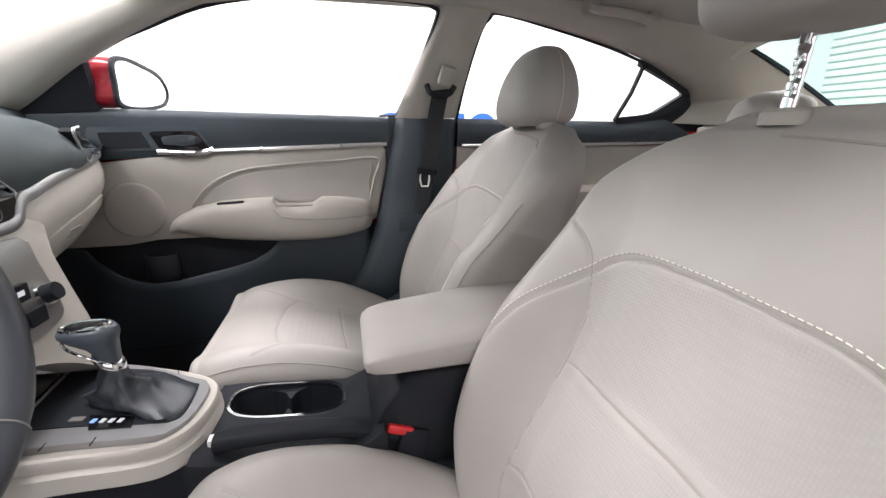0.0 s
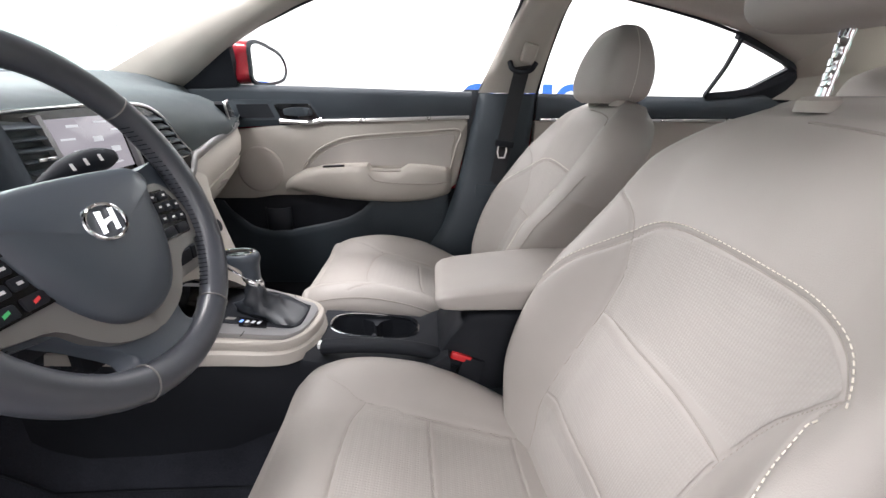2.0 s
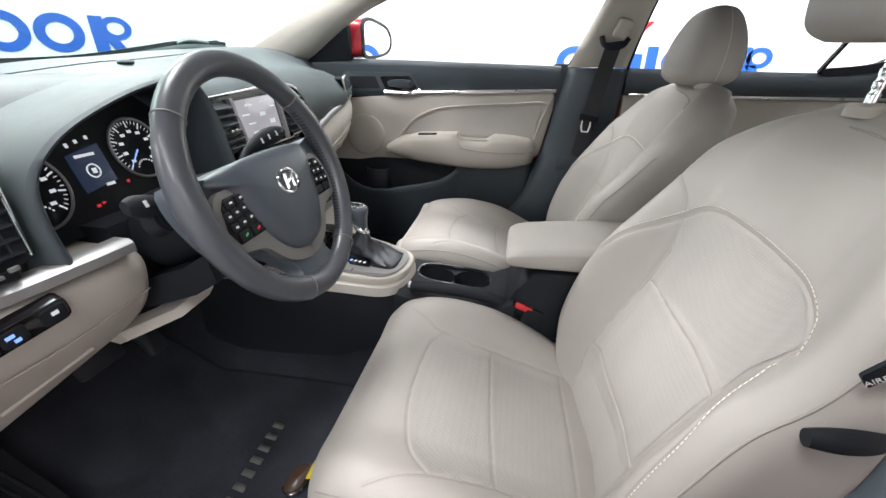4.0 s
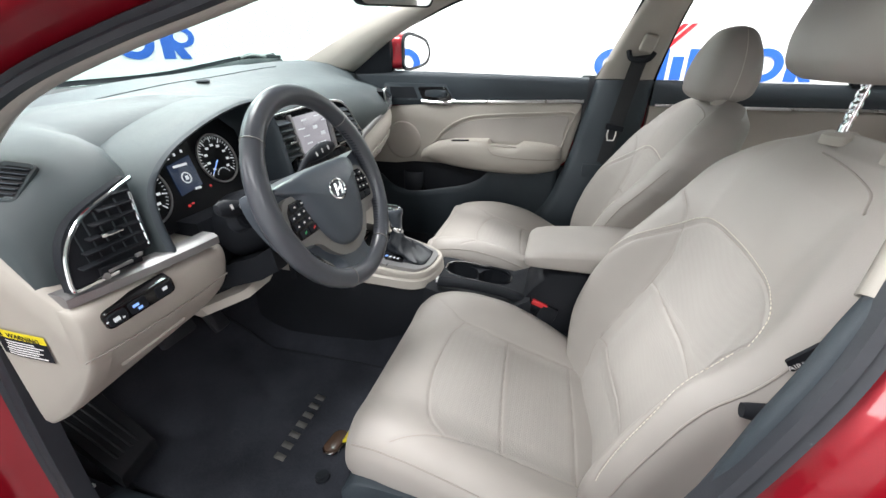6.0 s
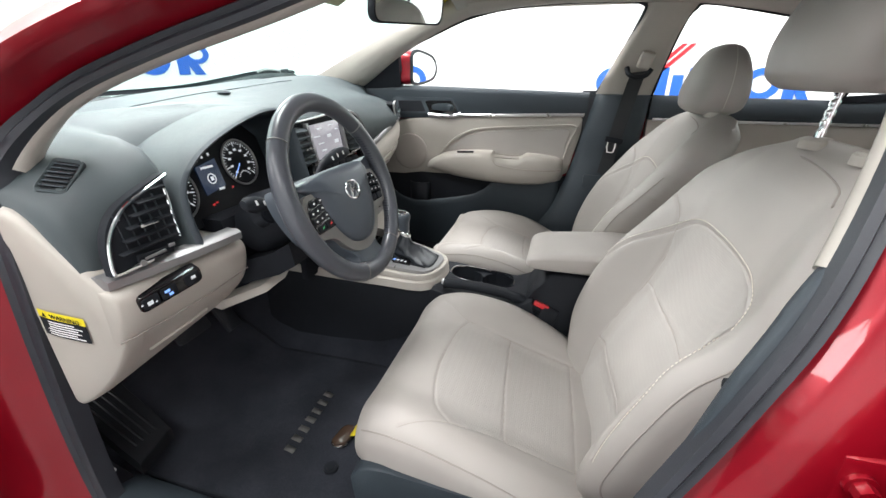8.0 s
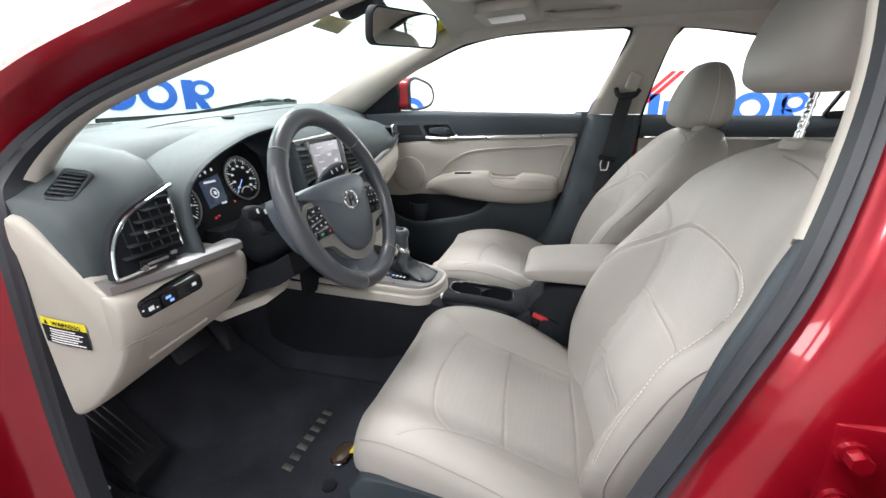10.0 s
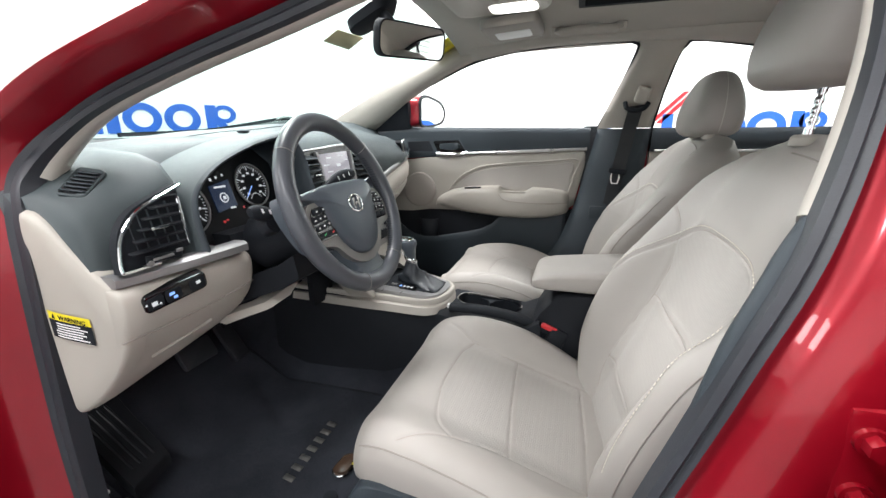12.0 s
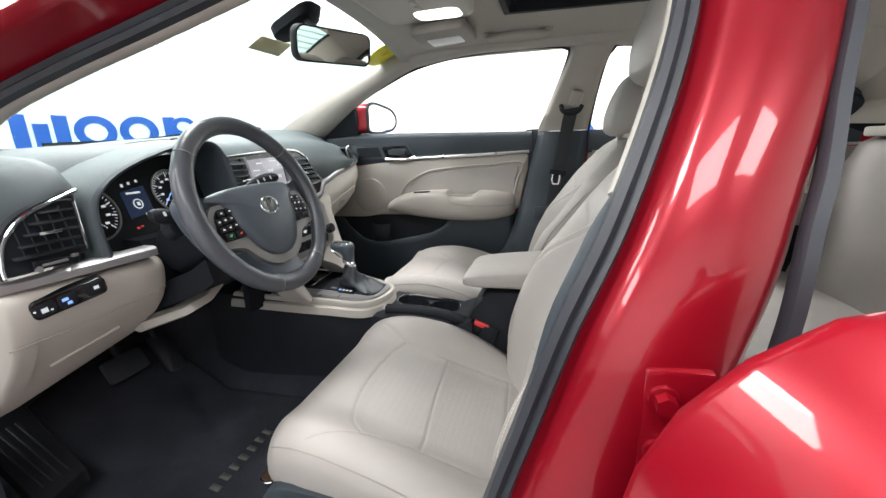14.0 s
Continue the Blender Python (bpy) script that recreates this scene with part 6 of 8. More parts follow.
# armrest
bm = B()
rows = []
for x, k, zt, zb in ((0.006, 0.76, 0.671, 0.661), (0.010, 0.90, 0.678, 0.657), (0.022, 0.97, 0.686, 0.654), (0.05, 1.0, 0.693, 0.653), (0.12, 1.0, 0.702, 0.653), (0.22, 1.0, 0.712, 0.653), (0.315, 1.0, 0.716, 0.653), (0.33, 0.9, 0.706, 0.65)):
    hw, zc, hz = 0.100 * k, (zt + zb) / 2, (zt - zb) / 2
    rows.append([V(x, 0.628 + u * hw / 0.1, zc + v * hz / 0.05) for u, v in roundrect(0.2, 0.1, 0.022, 5)])
loft(bm, rows)
part("armrest", bm, LEATHER, console, "beige leather armrest lid", sharp=70)
# beige shifter surround
bez_o = [(-0.70, 0.528), (-0.55, 0.530), (-0.40, 0.533), (-0.30, 0.530), (-0.262, 0.541), (-0.238, 0.570), (-0.227, 0.62), (-0.231, 0.665), (-0.256, 0.70), (-0.33, 0.742), (-0.45, 0.785), (-0.70, 0.80)]
bo = [(p.x, p.y) for p in curve_points([V(a, b, 0) for a, b in bez_o], 5)]
plate_o = smooth_line([(-0.70, 0.562), (-0.44, 0.563), (-0.30, 0.553), (-0.266, 0.560), (-0.247, 0.590), (-0.242, 0.65), (-0.253, 0.676), (-0.275, 0.694), (-0.437, 0.776), (-0.70, 0.785)], 5)
gate_o = smooth_line([(-0.70, 0.604), (-0.46, 0.602), (-0.30, 0.580), (-0.270, 0.581), (-0.259, 0.60), (-0.261, 0.662), (-0.277, 0.679), (-0.399, 0.748), (-0.70, 0.765)], 5)
BZ = lambda x: 0.592 + 0.02 * max(0, -0.45 - x)


def outset(pts, d, c=(-0.46, 0.65)):
    """The outline moved out from its middle by d."""
    return [(x + d * (x - c[0]) / math.hypot(x - c[0], y - c[1]), y + d * (y - c[1]) / math.hypot(x - c[0], y - c[1])) for x, y in pts]


bm = B()
loft(bm, [[V(x, y - 0.010 * (y < 0.6), BZ(x) - 0.042) for x, y in outset(bo, 0.004)], [V(x, y - 0.006 * (y < 0.6), BZ(x) - 0.022) for x, y in outset(bo, 0.002)], [V(x, y, BZ(x) - 0.018) for x, y in outset(bo, -0.001)],
          [V(x, y, BZ(x) - 0.008) for x, y in bo], [V(x, y, BZ(x) - 0.002) for x, y in outset(bo, -0.003)], [V(x, y, BZ(x)) for x, y in outset(bo, -0.008)], [V(x, y, BZ(x) - 0.008) for x, y in outset(bo, -0.024)]])
bezel = part("shifter_surround", bm, BEIGE, console, "beige shifter surround", sharp=40)
bm = B()
slab(bm, plate_o, lambda u, v, d: V(u, v, BZ(u) + 0.0025 - d), 0.012, 0.002)
part("shifter_plate", bm, SILVER, bezel, "satin silver plate", sharp=50)
bm = B()
slab(bm, gate_o, lambda u, v, d: V(u, v, BZ(u) + 0.0045 - d), 0.014, 0.002)
part("gate", bm, BLACK, bezel, "black shifter gate", sharp=50)
bm = B()
slab(bm, [(-0.69, 0.614), (-0.487, 0.614), (-0.497, 0.752), (-0.69, 0.757)], lambda u, v, d: V(u, v, BZ(u) + 0.009 - d), 0.006, 0.002)
tray = part("tray_lid", bm, GLOSSBLACK, bezel, "gloss black tray lid")
bm = B()
sweep(bm, [V(-0.480, 0.612, BZ(-0.48) + 0.008), V(-0.490, 0.754, BZ(-0.49) + 0.008)], circle(0.0026, 6))
part("tray_edge", bm, CHROME, tray, "chrome tray edge")
for x, y in ((-0.36, 0.5585), (-0.42, 0.562), (-0.31, 0.7185)):
    bm = B()
    box(bm, (x, y, BZ(x) + 0.0026), (0.0012, 0.016, 0.0016), 0, 1, (0, 0, 0 if y < 0.6 else 28))
    part("plate_joint", bm, BLACK, bezel)
bm = B()
box(bm, (-0.405, 0.611, BZ(-0.405) + 0.0058), (0.020, 0.010, 0.003), 0.001, 1, (0, 0, -8))
part("release_slot", bm, TRIMGREY, bezel)
bm = B()
slab(bm, [(-0.392, 0.618), (-0.378, 0.584), (-0.322, 0.577), (-0.327, 0.600)], lambda u, v, d: V(u, v, BZ(u) + 0.0062 - d), 0.005, 0.001)
part("gear_display", bm, GLOSSBLACK, bezel, "gloss black gear display")
for k in range(4):
    bm = B()
    x, y = -0.379 + 0.0125 * k, 0.6005 - 0.0024 * k
    box(bm, (x, y, BZ(x) + 0.0066), (0.0058, 0.0085, 0.0012), 0, 1, (0, 0, -12))
    part("gear_mark", bm, ICONBLUE if k == 0 else ICON, bezel)
# gear lever
lever = thing("gear_lever", (-0.36, 0.63, 0.59), "gear lever with black leather boot and chrome-topped knob", "gear lever")
bm = B()
foot = [(p.x, p.y) for p in curve_points([V(a, b, 0) for a, b in ((-0.300, 0.584), (-0.268, 0.588), (-0.262, 0.655), (-0.30, 0.690), (-0.37, 0.732), (-0.408, 0.715), (-0.418, 0.665), (-0.400, 0.640), (-0.350, 0.618), (-0.322, 0.600))], 6, True)]
rows = []
for t, k, z in ((0, 1.0, 0.595), (0.06, 0.98, 0.600), (0.14, 0.88, 0.604), (0.24, 0.74, 0.609), (0.34, 0.60, 0.616), (0.44, 0.49, 0.625), (0.54, 0.41, 0.634), (0.64, 0.345, 0.643), (0.74, 0.29, 0.651), (0.84, 0.25, 0.659), (0.93, 0.215, 0.666), (1.0, 0.20, 0.671)):
    ring = []
    c0 = V(-0.335, 0.652, 0).lerp(V(-0.356, 0.632, 0), min(1.0, 1.5 * t))
    for x, y in foot:
        a = math.atan2(y - 0.652, x + 0.335)
        amp = math.sin(math.pi * min(1, t * 1.05)) ** 0.8
        fold = (1 - 2 * abs(math.sin(1.5 * a + 4.2 * t + 0.6))) * 0.24 + (1 - 2 * abs(math.sin(2.5 * a - 6.5 * t))) * 0.14
        r = V(x + 0.335, y - 0.652, 0)
        round_r = r.normalized() * 0.074
        r = r.lerp(round_r, min(1.0, 1.6 * t)) * k * (1 + fold * amp)
        ring.append(V(c0.x + r.x, c0.y + r.y, z + 0.007 * math.sin(2 * a + 5 * t) * amp))
    rows.append(ring)
loft(bm, rows)
part("boot", bm, BOOTSKIN, lever, "wrinkled black leather boot", sharp=80)


def knob_ring(cx, z, hx, hy, tilt=0.0, n=32, e=0.85):
    return [V(cx + hx * math.copysign(abs(math.cos(a)) ** e, math.cos(a)), 0.632 + hy * math.copysign(abs(math.sin(a)) ** e, math.sin(a)), z + tilt * hx * math.cos(a)) for a in [2 * math.pi * i / n for i in range(n)]]


bm = B()
loft(bm, [knob_ring(c, z, r, r * 0.95, -0.5) for c, r, z in ((-0.357, 0.0165, 0.668), (-0.3575, 0.0185, 0.671), (-0.359, 0.0185, 0.680), (-0.360, 0.0165, 0.683))])
part("collar", bm, CHROME, lever, "chrome neck ring", sharp=50)
bm = B()
loft(bm, [knob_ring(c, z, hx, hy, tl) for z, hx, hy, c, tl in ((0.680, 0.0155, 0.015, -0.3595, -0.5), (0.690, 0.0165, 0.016, -0.360, -0.45), (0.701, 0.021, 0.019, -0.364, -0.3), (0.711, 0.030, 0.0225, -0.3725, -0.15), (0.720, 0.0370, 0.0238, -0.3755, -0.05), (0.727, 0.0368, 0.0235, -0.376, 0.0), (0.732, 0.0335, 0.0210, -0.3765, 0.0), (0.734, 0.027, 0.016, -0.377, 0.0))])
knob = part("knob", bm, WHEELSKIN, lever, "dark leather knob", sharp=75)
bm = B()
sweep(bm, [p + V(0, 0, 0.0) for p in knob_ring(-0.377, 0.7325, 0.029, 0.0175)], circle(0.0032, 8), closed=True)
part("knob_ring", bm, CHROME, knob, "chrome oval ring")
bm = B()
loft(bm, [knob_ring(-0.377, z, 0.027 * k, 0.0155 * k) for k, z in ((1, 0.7325), (0.95, 0.7350), (0.6, 0.7362))])
part("knob_inlay", bm, GLOSSBLACK, knob, "gloss black inlay", sharp=75)
bm = B()
sweep(bm, curve_points([(-0.4085, 0.632, 0.722), (-0.400, 0.6145, 0.713), (-0.384, 0.609, 0.703), (-0.370, 0.6105, 0.692), (-0.364, 0.6135, 0.684)], 5), circle(0.0022, 8))
sweep(bm, curve_points([(-0.4085, 0.632, 0.722), (-0.400, 0.6495, 0.713), (-0.384, 0.655, 0.703), (-0.370, 0.6535, 0.692), (-0.364, 0.6505, 0.684)], 5), circle(0.0022, 8))
part("knob_piping", bm, CHROME, knob, "chrome edge strip")
# parking brake
brake = thing("parking_brake", (-0.1, 0.54, 0.55), "black parking brake lever with a silver button", "parking brake")
bm = B()
rows = []
for p in curve_points([(-0.208, 0.545, 0.574), (-0.15, 0.545, 0.577), (-0.08, 0.545, 0.574), (-0.02, 0.548, 0.563), (0.03, 0.552, 0.545), (0.06, 0.556, 0.53)], 4):
    rows.append([p + V(0, u, v) for u, v in roundrect(0.030, 0.022, 0.008, 3)])
loft(bm, rows)
part("lever", bm, BLACK, brake, sharp=60)
bm = B()
box(bm, (-0.209, 0.5455, 0.578), (0.013, 0.016, 0.011), 0.003)
part("release_button", bm, WHITEINK, brake, "pale silver release button")
# buckle beside the driver's seat
buck = thing("seat_belt_buckle", (0.07, 0.535, 0.5), "black seat belt buckle with a red button", "buckle")
bm = B()
box(bm, (0.070, 0.540, 0.512), (0.046, 0.024, 0.075), 0.006, 2, (-14, 20, 0))
part("body", bm, BLACK, buck)
bm = B()
box(bm, (0.056, 0.546, 0.549), (0.042, 0.021, 0.014), 0.004, 2, (-14, 20, 0))
part("release_button", bm, BUCKLERED, buck, "red release button")


# ---------- passenger's front door ----------
door = thing("door_passenger", (-0.3, 1.32, 0.35), "closed passenger door with charcoal and beige panel and chrome strip", "car door", kind="structure")


# charcoal upper band
bm = B()
loft(bm, [[V(x, 1.300, zl), V(x, 1.290, zl + 0.02), V(x, 1.2935, zt - 0.022), V(x, 1.2935, zt - 0.018), V(x, 1.298, zt - 0.004), V(x, 1.306, zt), V(x, 1.335, zt - 0.002), V(x, 1.335, zl)] for x, zl, zt in ((-0.78, 0.918, 1.057), (-0.62, 0.927, 1.058), (-0.46, 0.935, 1.056), (-0.37, 0.946, 1.054), (-0.20, 0.953, 1.050), (0.0, 0.959, 1.046), (0.13, 0.962, 1.043))])
part("upper_band", bm, DARK, door, "charcoal upper band", sharp=50)
# chrome strip
bm = B()
sweep(bm, [(-0.380, 1.290, 0.947), (-0.2, 1.288, 0.953), (0.0, 1.289, 0.960), (0.122, 1.292, 0.964)], [(-0.006, -0.0055), (0.003, -0.0055), (0.005, 0.0), (0.002, 0.0055), (-0.006, 0.0055)], up=(0, 0, 1))
part("chrome_strip", bm, BRIGHT, door, "thin bright strip")
# raised field with the tweeter grille and the handle bowl
bm = B()
slab(bm, smooth_line([(-0.665, 0.948), (-0.655, 1.008), (-0.60, 1.012), (-0.50, 1.012), (-0.405, 1.011), (-0.392, 1.0), (-0.368, 0.962), (-0.40, 0.955), (-0.55, 0.949)], 3), lambda u, v, d: V(u, 1.2885 + d, v), 0.008, 0.002)
part("handle_field", bm, DARK, door, sharp=40)
bm = B()
slab(bm, [(-0.625, 0.955), (-0.632, 0.998), (-0.530, 1.0), (-0.512, 0.958)], lambda u, v, d: V(u, 1.2865 + d, v), 0.01, 0.002)
part("tweeter_cover", bm, BLACK, door, "black tweeter grille")
bm = B()
slab(bm, [(-0.490, 0.948), (-0.512, 0.997), (-0.50, 1.001), (-0.402, 1.002), (-0.394, 0.997), (-0.366, 0.951)], lambda u, v, d: V(u, 1.2860 + d, v), 0.012, 0.003)
part("handle_bowl", bm, GLOSSBLACK, door)
bm = B()
loft(bm, [[V(x, y, z), V(x, y + 0.006, z + 0.006), V(x, y + 0.014, z + 0.004), V(x, y + 0.014, z - 0.008), V(x, y + 0.002, z - 0.008)] for x, y, z in ((-0.497, 1.278, 0.948), (-0.45, 1.274, 0.946), (-0.40, 1.275, 0.945), (-0.375, 1.280, 0.948), (-0.362, 1.286, 0.954))])
part("handle_strip", bm, BRIGHT, door, "bright bowl edge", sharp=40)
bm = B()
slab(bm, smooth_line([(-0.478, 0.966), (-0.480, 0.984), (-0.45, 0.990), (-0.41, 0.990), (-0.392, 0.984), (-0.392, 0.966), (-0.43, 0.962)], 3), lambda u, v, d: V(u, 1.276 + d, v), 0.014, 0.004)
box(bm, (-0.402, 1.270, 0.976), (0.018, 0.018, 0.020), 0.004)
part("handle_lever", bm, DARK, door, "charcoal door lever")
# beige middle panel
bm = B()
loft(bm, [[V(x, 1.302, zt), V(x, 1.296, zt - 0.012), V(x, 1.300, (zt + zb) / 2 + 0.04), V(x, 1.298, zb + 0.03), V(x, 1.302, zb), V(x, 1.34, zb), V(x, 1.34, zt)] for x, zt, zb in ((-0.86, 0.905, 0.688), (-0.73, 0.912, 0.687), (-0.62, 0.921, 0.688), (-0.54, 0.930, 0.70), (-0.37, 0.943, 0.70), (-0.15, 0.952, 0.70), (0.03, 0.957, 0.70), (0.085, 0.958, 0.74), (0.118, 0.959, 0.90))])
mid = part("middle_panel", bm, BEIGE, door, "beige middle panel", sharp=60)
# padded insert with raised outline
ins = [(-0.412, 0.800), (-0.380, 0.838), (-0.330, 0.866), (-0.263, 0.884), (-0.18, 0.892), (-0.095, 0.898), (0.0, 0.904), (0.076, 0.908), (0.066, 0.85), (0.054, 0.795), (-0.1, 0.80), (-0.25, 0.802), (-0.35, 0.80)]
insc = [(p.x, p.y) for p in curve_points([V(a, b, 0) for a, b in ins], 4, True)]
bm = B()
slab(bm, insc, lambda u, v, d: V(u, 1.2955 + d, v), 0.02, 0.003)
part("insert", bm, LEATHER, mid, "padded beige insert", sharp=15)
bm = B()
sweep(bm, curve_points([(a, 1.2915, b) for a, b in ((-0.440, 0.795), (-0.397, 0.843), (-0.345, 0.876), (-0.278, 0.897), (-0.161, 0.909), (-0.025, 0.917), (0.092, 0.922), (0.080, 0.86), (0.064, 0.795))], 6), circle(0.0035, 8), up=(0, 1, 0))
part("insert_edge", bm, BEIGE, mid, sharp=80)
# armrest
bm = B()
rows = []
for x, zt, zb, y in ((-0.507, 0.738, 0.728, 1.292), (-0.498, 0.750, 0.722, 1.276), (-0.470, 0.768, 0.716, 1.256), (-0.428, 0.789, 0.708, 1.245), (-0.356, 0.805, 0.697, 1.240), (-0.28, 0.809, 0.689, 1.238), (-0.216, 0.811, 0.684, 1.238), (-0.206, 0.792, 0.684, 1.238), (-0.15, 0.788, 0.682, 1.238), (-0.108, 0.790, 0.682, 1.238), (-0.080, 0.808, 0.683, 1.239), (-0.02, 0.806, 0.688, 1.241), (0.040, 0.798, 0.702, 1.247), (0.060, 0.790, 0.712, 1.258), (0.068, 0.775, 0.725, 1.285)):
    rows.append([V(x, 1.305, zt + 0.004), V(x, y + 0.02, zt), V(x, y + 0.006, zt - 0.006), V(x, y, zt - 0.024), V(x, y + 0.004, (zt + zb) / 2 - 0.01), V(x, y + 0.012, zb + 0.016), V(x, y + 0.026, zb + 0.003), V(x, 1.305, zb - 0.006)])
loft(bm, rows)
arm = part("armrest", bm, BEIGE, door, "beige door armrest", sharp=60)
bm = B()
slab(bm, [(-0.215, 1.255), (-0.20, 1.285), (-0.09, 1.285), (-0.075, 1.255)], lambda u, v, d: V(u, v, 0.7925 - d), 0.004)
part("grip_pocket", bm, SEAM, arm)
bm = B()
box(bm, (-0.327, 1.256, 0.807), (0.070, 0.014, 0.005), 0.0015, 1, (0, -3, 0))
part("window_switch", bm, BLACK, arm)
bm = B()
box(bm, (-0.318, 1.256, 0.810), (0.018, 0.009, 0.004), 0.0015)
part("switch_key", bm, SILVER, arm)
bm = B()
sweep(bm, curve_points([(-0.212, 1.2390, 0.784), (-0.200, 1.2375, 0.770), (-0.183, 1.2372, 0.760), (-0.10, 1.2372, 0.752), (0.0, 1.2400, 0.752), (0.062, 1.2590, 0.755)], 5), circle(0.0016, 6), up=(0, 1, 0))
part("seam", bm, SEAM, arm)
# speaker cover
bm = B()
rows = []
for k, d in ((1.0, 0.0), (0.99, 0.004), (0.9, 0.006), (0.4, 0.007), (0.02, 0.007)):
    rows.append([V(-0.585 + 0.078 * k * math.cos(a), 1.2985 - d * 0.6, 0.787 + 0.078 * k * math.sin(a)) for a in [2 * math.pi * i / 40 for i in range(40)]])
loft(bm, rows)
part("speaker_cover", bm, material("speaker_cloth", (0.36, 0.33, 0.30), 0.9, weave=0.4, vary=0.04), door, "perforated beige speaker cover", sharp=70)
# lower panel with the map pocket
bm = B()
loft(bm, [[V(x, 1.312, zt), V(x, 1.308, zt - 0.02), V(x, 1.312, 0.60), V(x, 1.30, 0.45), V(x, 1.26, 0.36), V(x, 1.24, 0.28), V(x, 1.35, 0.28), V(x, 1.35, zt)] for x, zt in ((-0.90, 0.70), (-0.62, 0.692), (-0.50, 0.698), (-0.40, 0.70), (-0.2, 0.70), (0.0, 0.70), (0.06, 0.71), (0.09, 0.72))])
low = part("lower_panel", bm, BLACK, door, "black lower panel", sharp=60)
# front wall of the map pocket, running on as the panel behind it
bm = B()
rows = []
for x, zt, y in ((-0.90, 0.688, 1.300), (-0.76, 0.688, 1.300), (-0.728, 0.682, 1.292), (-0.70, 0.650, 1.280), (-0.645, 0.609, 1.268), (-0.60, 0.590, 1.262), (-0.55, 0.581, 1.258), (-0.49, 0.586, 1.256), (-0.43, 0.599, 1.255), (-0.35, 0.614, 1.259), (-0.29, 0.629, 1.266), (-0.245, 0.652, 1.276), (-0.216, 0.680, 1.286), (-0.20, 0.692, 1.292), (-0.10, 0.694, 1.294), (0.04, 0.706, 1.294), (0.058, 0.712, 1.300)):
    k = max(0.0, min(1.0, (x + 0.10) / 0.14))
    rows.append([V(x, y, zt), V(x, y - 0.006, zt - 0.007), V(x, y - 0.004, zt - 0.03), V(x, y - 0.002, 0.52), V(x - 0.05 * k, 1.262, 0.42), V(x - 0.08 * k, 1.275, 0.34), V(x - 0.08 * k, 1.295, 0.34), V(x, y + 0.014, 0.47), V(x, y + 0.012, zt - 0.006)])
loft(bm, rows)
part("map_pocket", bm, DARK, low, "charcoal map pocket", sharp=60)
bm = B()
loft(bm, [[V(-0.545 + 0.045 * math.cos(a), 1.305 - 0.03 * abs(math.sin(a)), z) for a in [math.pi * i / 12 for i in range(13)]] for z in (0.52, 0.655)], False, False)
part("bottle_holder", bm, BLACK, low, solid=0.004)
# dark filler over the body side, standing for the shade in the gap
bm = B()
box(bm, (0.150, 1.322, 0.68), (0.09, 0.014, 0.74), 0.003)
part("gap_filler", bm, RUBBER, door)
# window frame, mirror triangle and glass
bm = B()
fr = curve_points([side(x, z) for x, z in ((-0.72, 1.060), (-0.60, 1.168), (-0.43, 1.240), (-0.292, 1.286), (-0.123, 1.311), (0.068, 1.3185), (0.20, 1.316), (0.245, 1.308), (0.256, 1.285), (0.21, 1.161), (0.157, 1.043))], 6)
sweep(bm, fr, [(-0.004, -0.002), (0.005, -0.002), (0.006, 0.018), (-0.004, 0.018)], up=(0, 1, 0.3))
part("window_frame", bm, BLACK, door)
bm = B()
loft(bm, [[V(x, y + d, z) for x, y, z in ((-0.90, 1.310, 1.028), (-0.62, 1.302, 1.052), (-0.605, 1.245, 1.175), (-0.62, 1.240, 1.170), (-0.74, 1.27, 1.11))] for d in (-0.010, 0.02)])
part("mirror_triangle", bm, BLACK, door, "black inner mirror triangle")
bm = B()
gl = [side(x, z, -0.012) for x, z in ((-0.70, 1.03), (-0.60, 1.168), (-0.43, 1.243), (-0.292, 1.289), (-0.123, 1.314), (0.068, 1.322), (0.22, 1.316), (0.256, 1.285), (0.21, 1.161), (0.155, 1.03))]
bm.faces.new([bm.verts.new(p) for p in gl])
g = part("window_pane", bm, GLASS, door, solid=0.003)
g.visible_shadow = False
# outside mirror
mir = thing("wing_mirror", (-0.60, 1.45, 1.07), "red wing mirror with a black-rimmed glass", "wing mirror")
bm = B()
mo = [(1.305, 1.068), (1.298, 1.12), (1.305, 1.172), (1.37, 1.190), (1.47, 1.186), (1.58, 1.172), (1.632, 1.140), (1.628, 1.105), (1.57, 1.078), (1.42, 1.062)]
moc = [(p.x, p.y) for p in curve_points([V(a, b, 0) for a, b in mo], 4, True)]
cm = (1.46, 1.125)
loft(bm, [[V(x, cm[0] + (y - cm[0]) * k, cm[1] + (z - cm[1]) * k) for y, z in moc] for x, k in ((-0.575, 1.0), (-0.60, 1.05), (-0.66, 1.02), (-0.70, 0.85), (-0.725, 0.5))])
box(bm, (-0.66, 1.33, 1.085), (0.07, 0.08, 0.05), 0.015)
part("shell", bm, RED, mir, sharp=60)
bm = B()
sweep(bm, [V(-0.573, y, z) for y, z in moc], [(-0.006, -0.004), (0.004, -0.006), (0.006, 0.006), (-0.004, 0.004)], up=(1, 0, 0), closed=True)
part("rim", bm, BLACK, mir)
bm = B()
mm = [V(-0.571, cm[0] + (y - cm[0]) * 0.97, cm[1] + (z - cm[1]) * 0.97) for y, z in moc]
bm.faces.new([bm.verts.new(p) for p in mm])
part("glass", bm, MIRROR, mir)

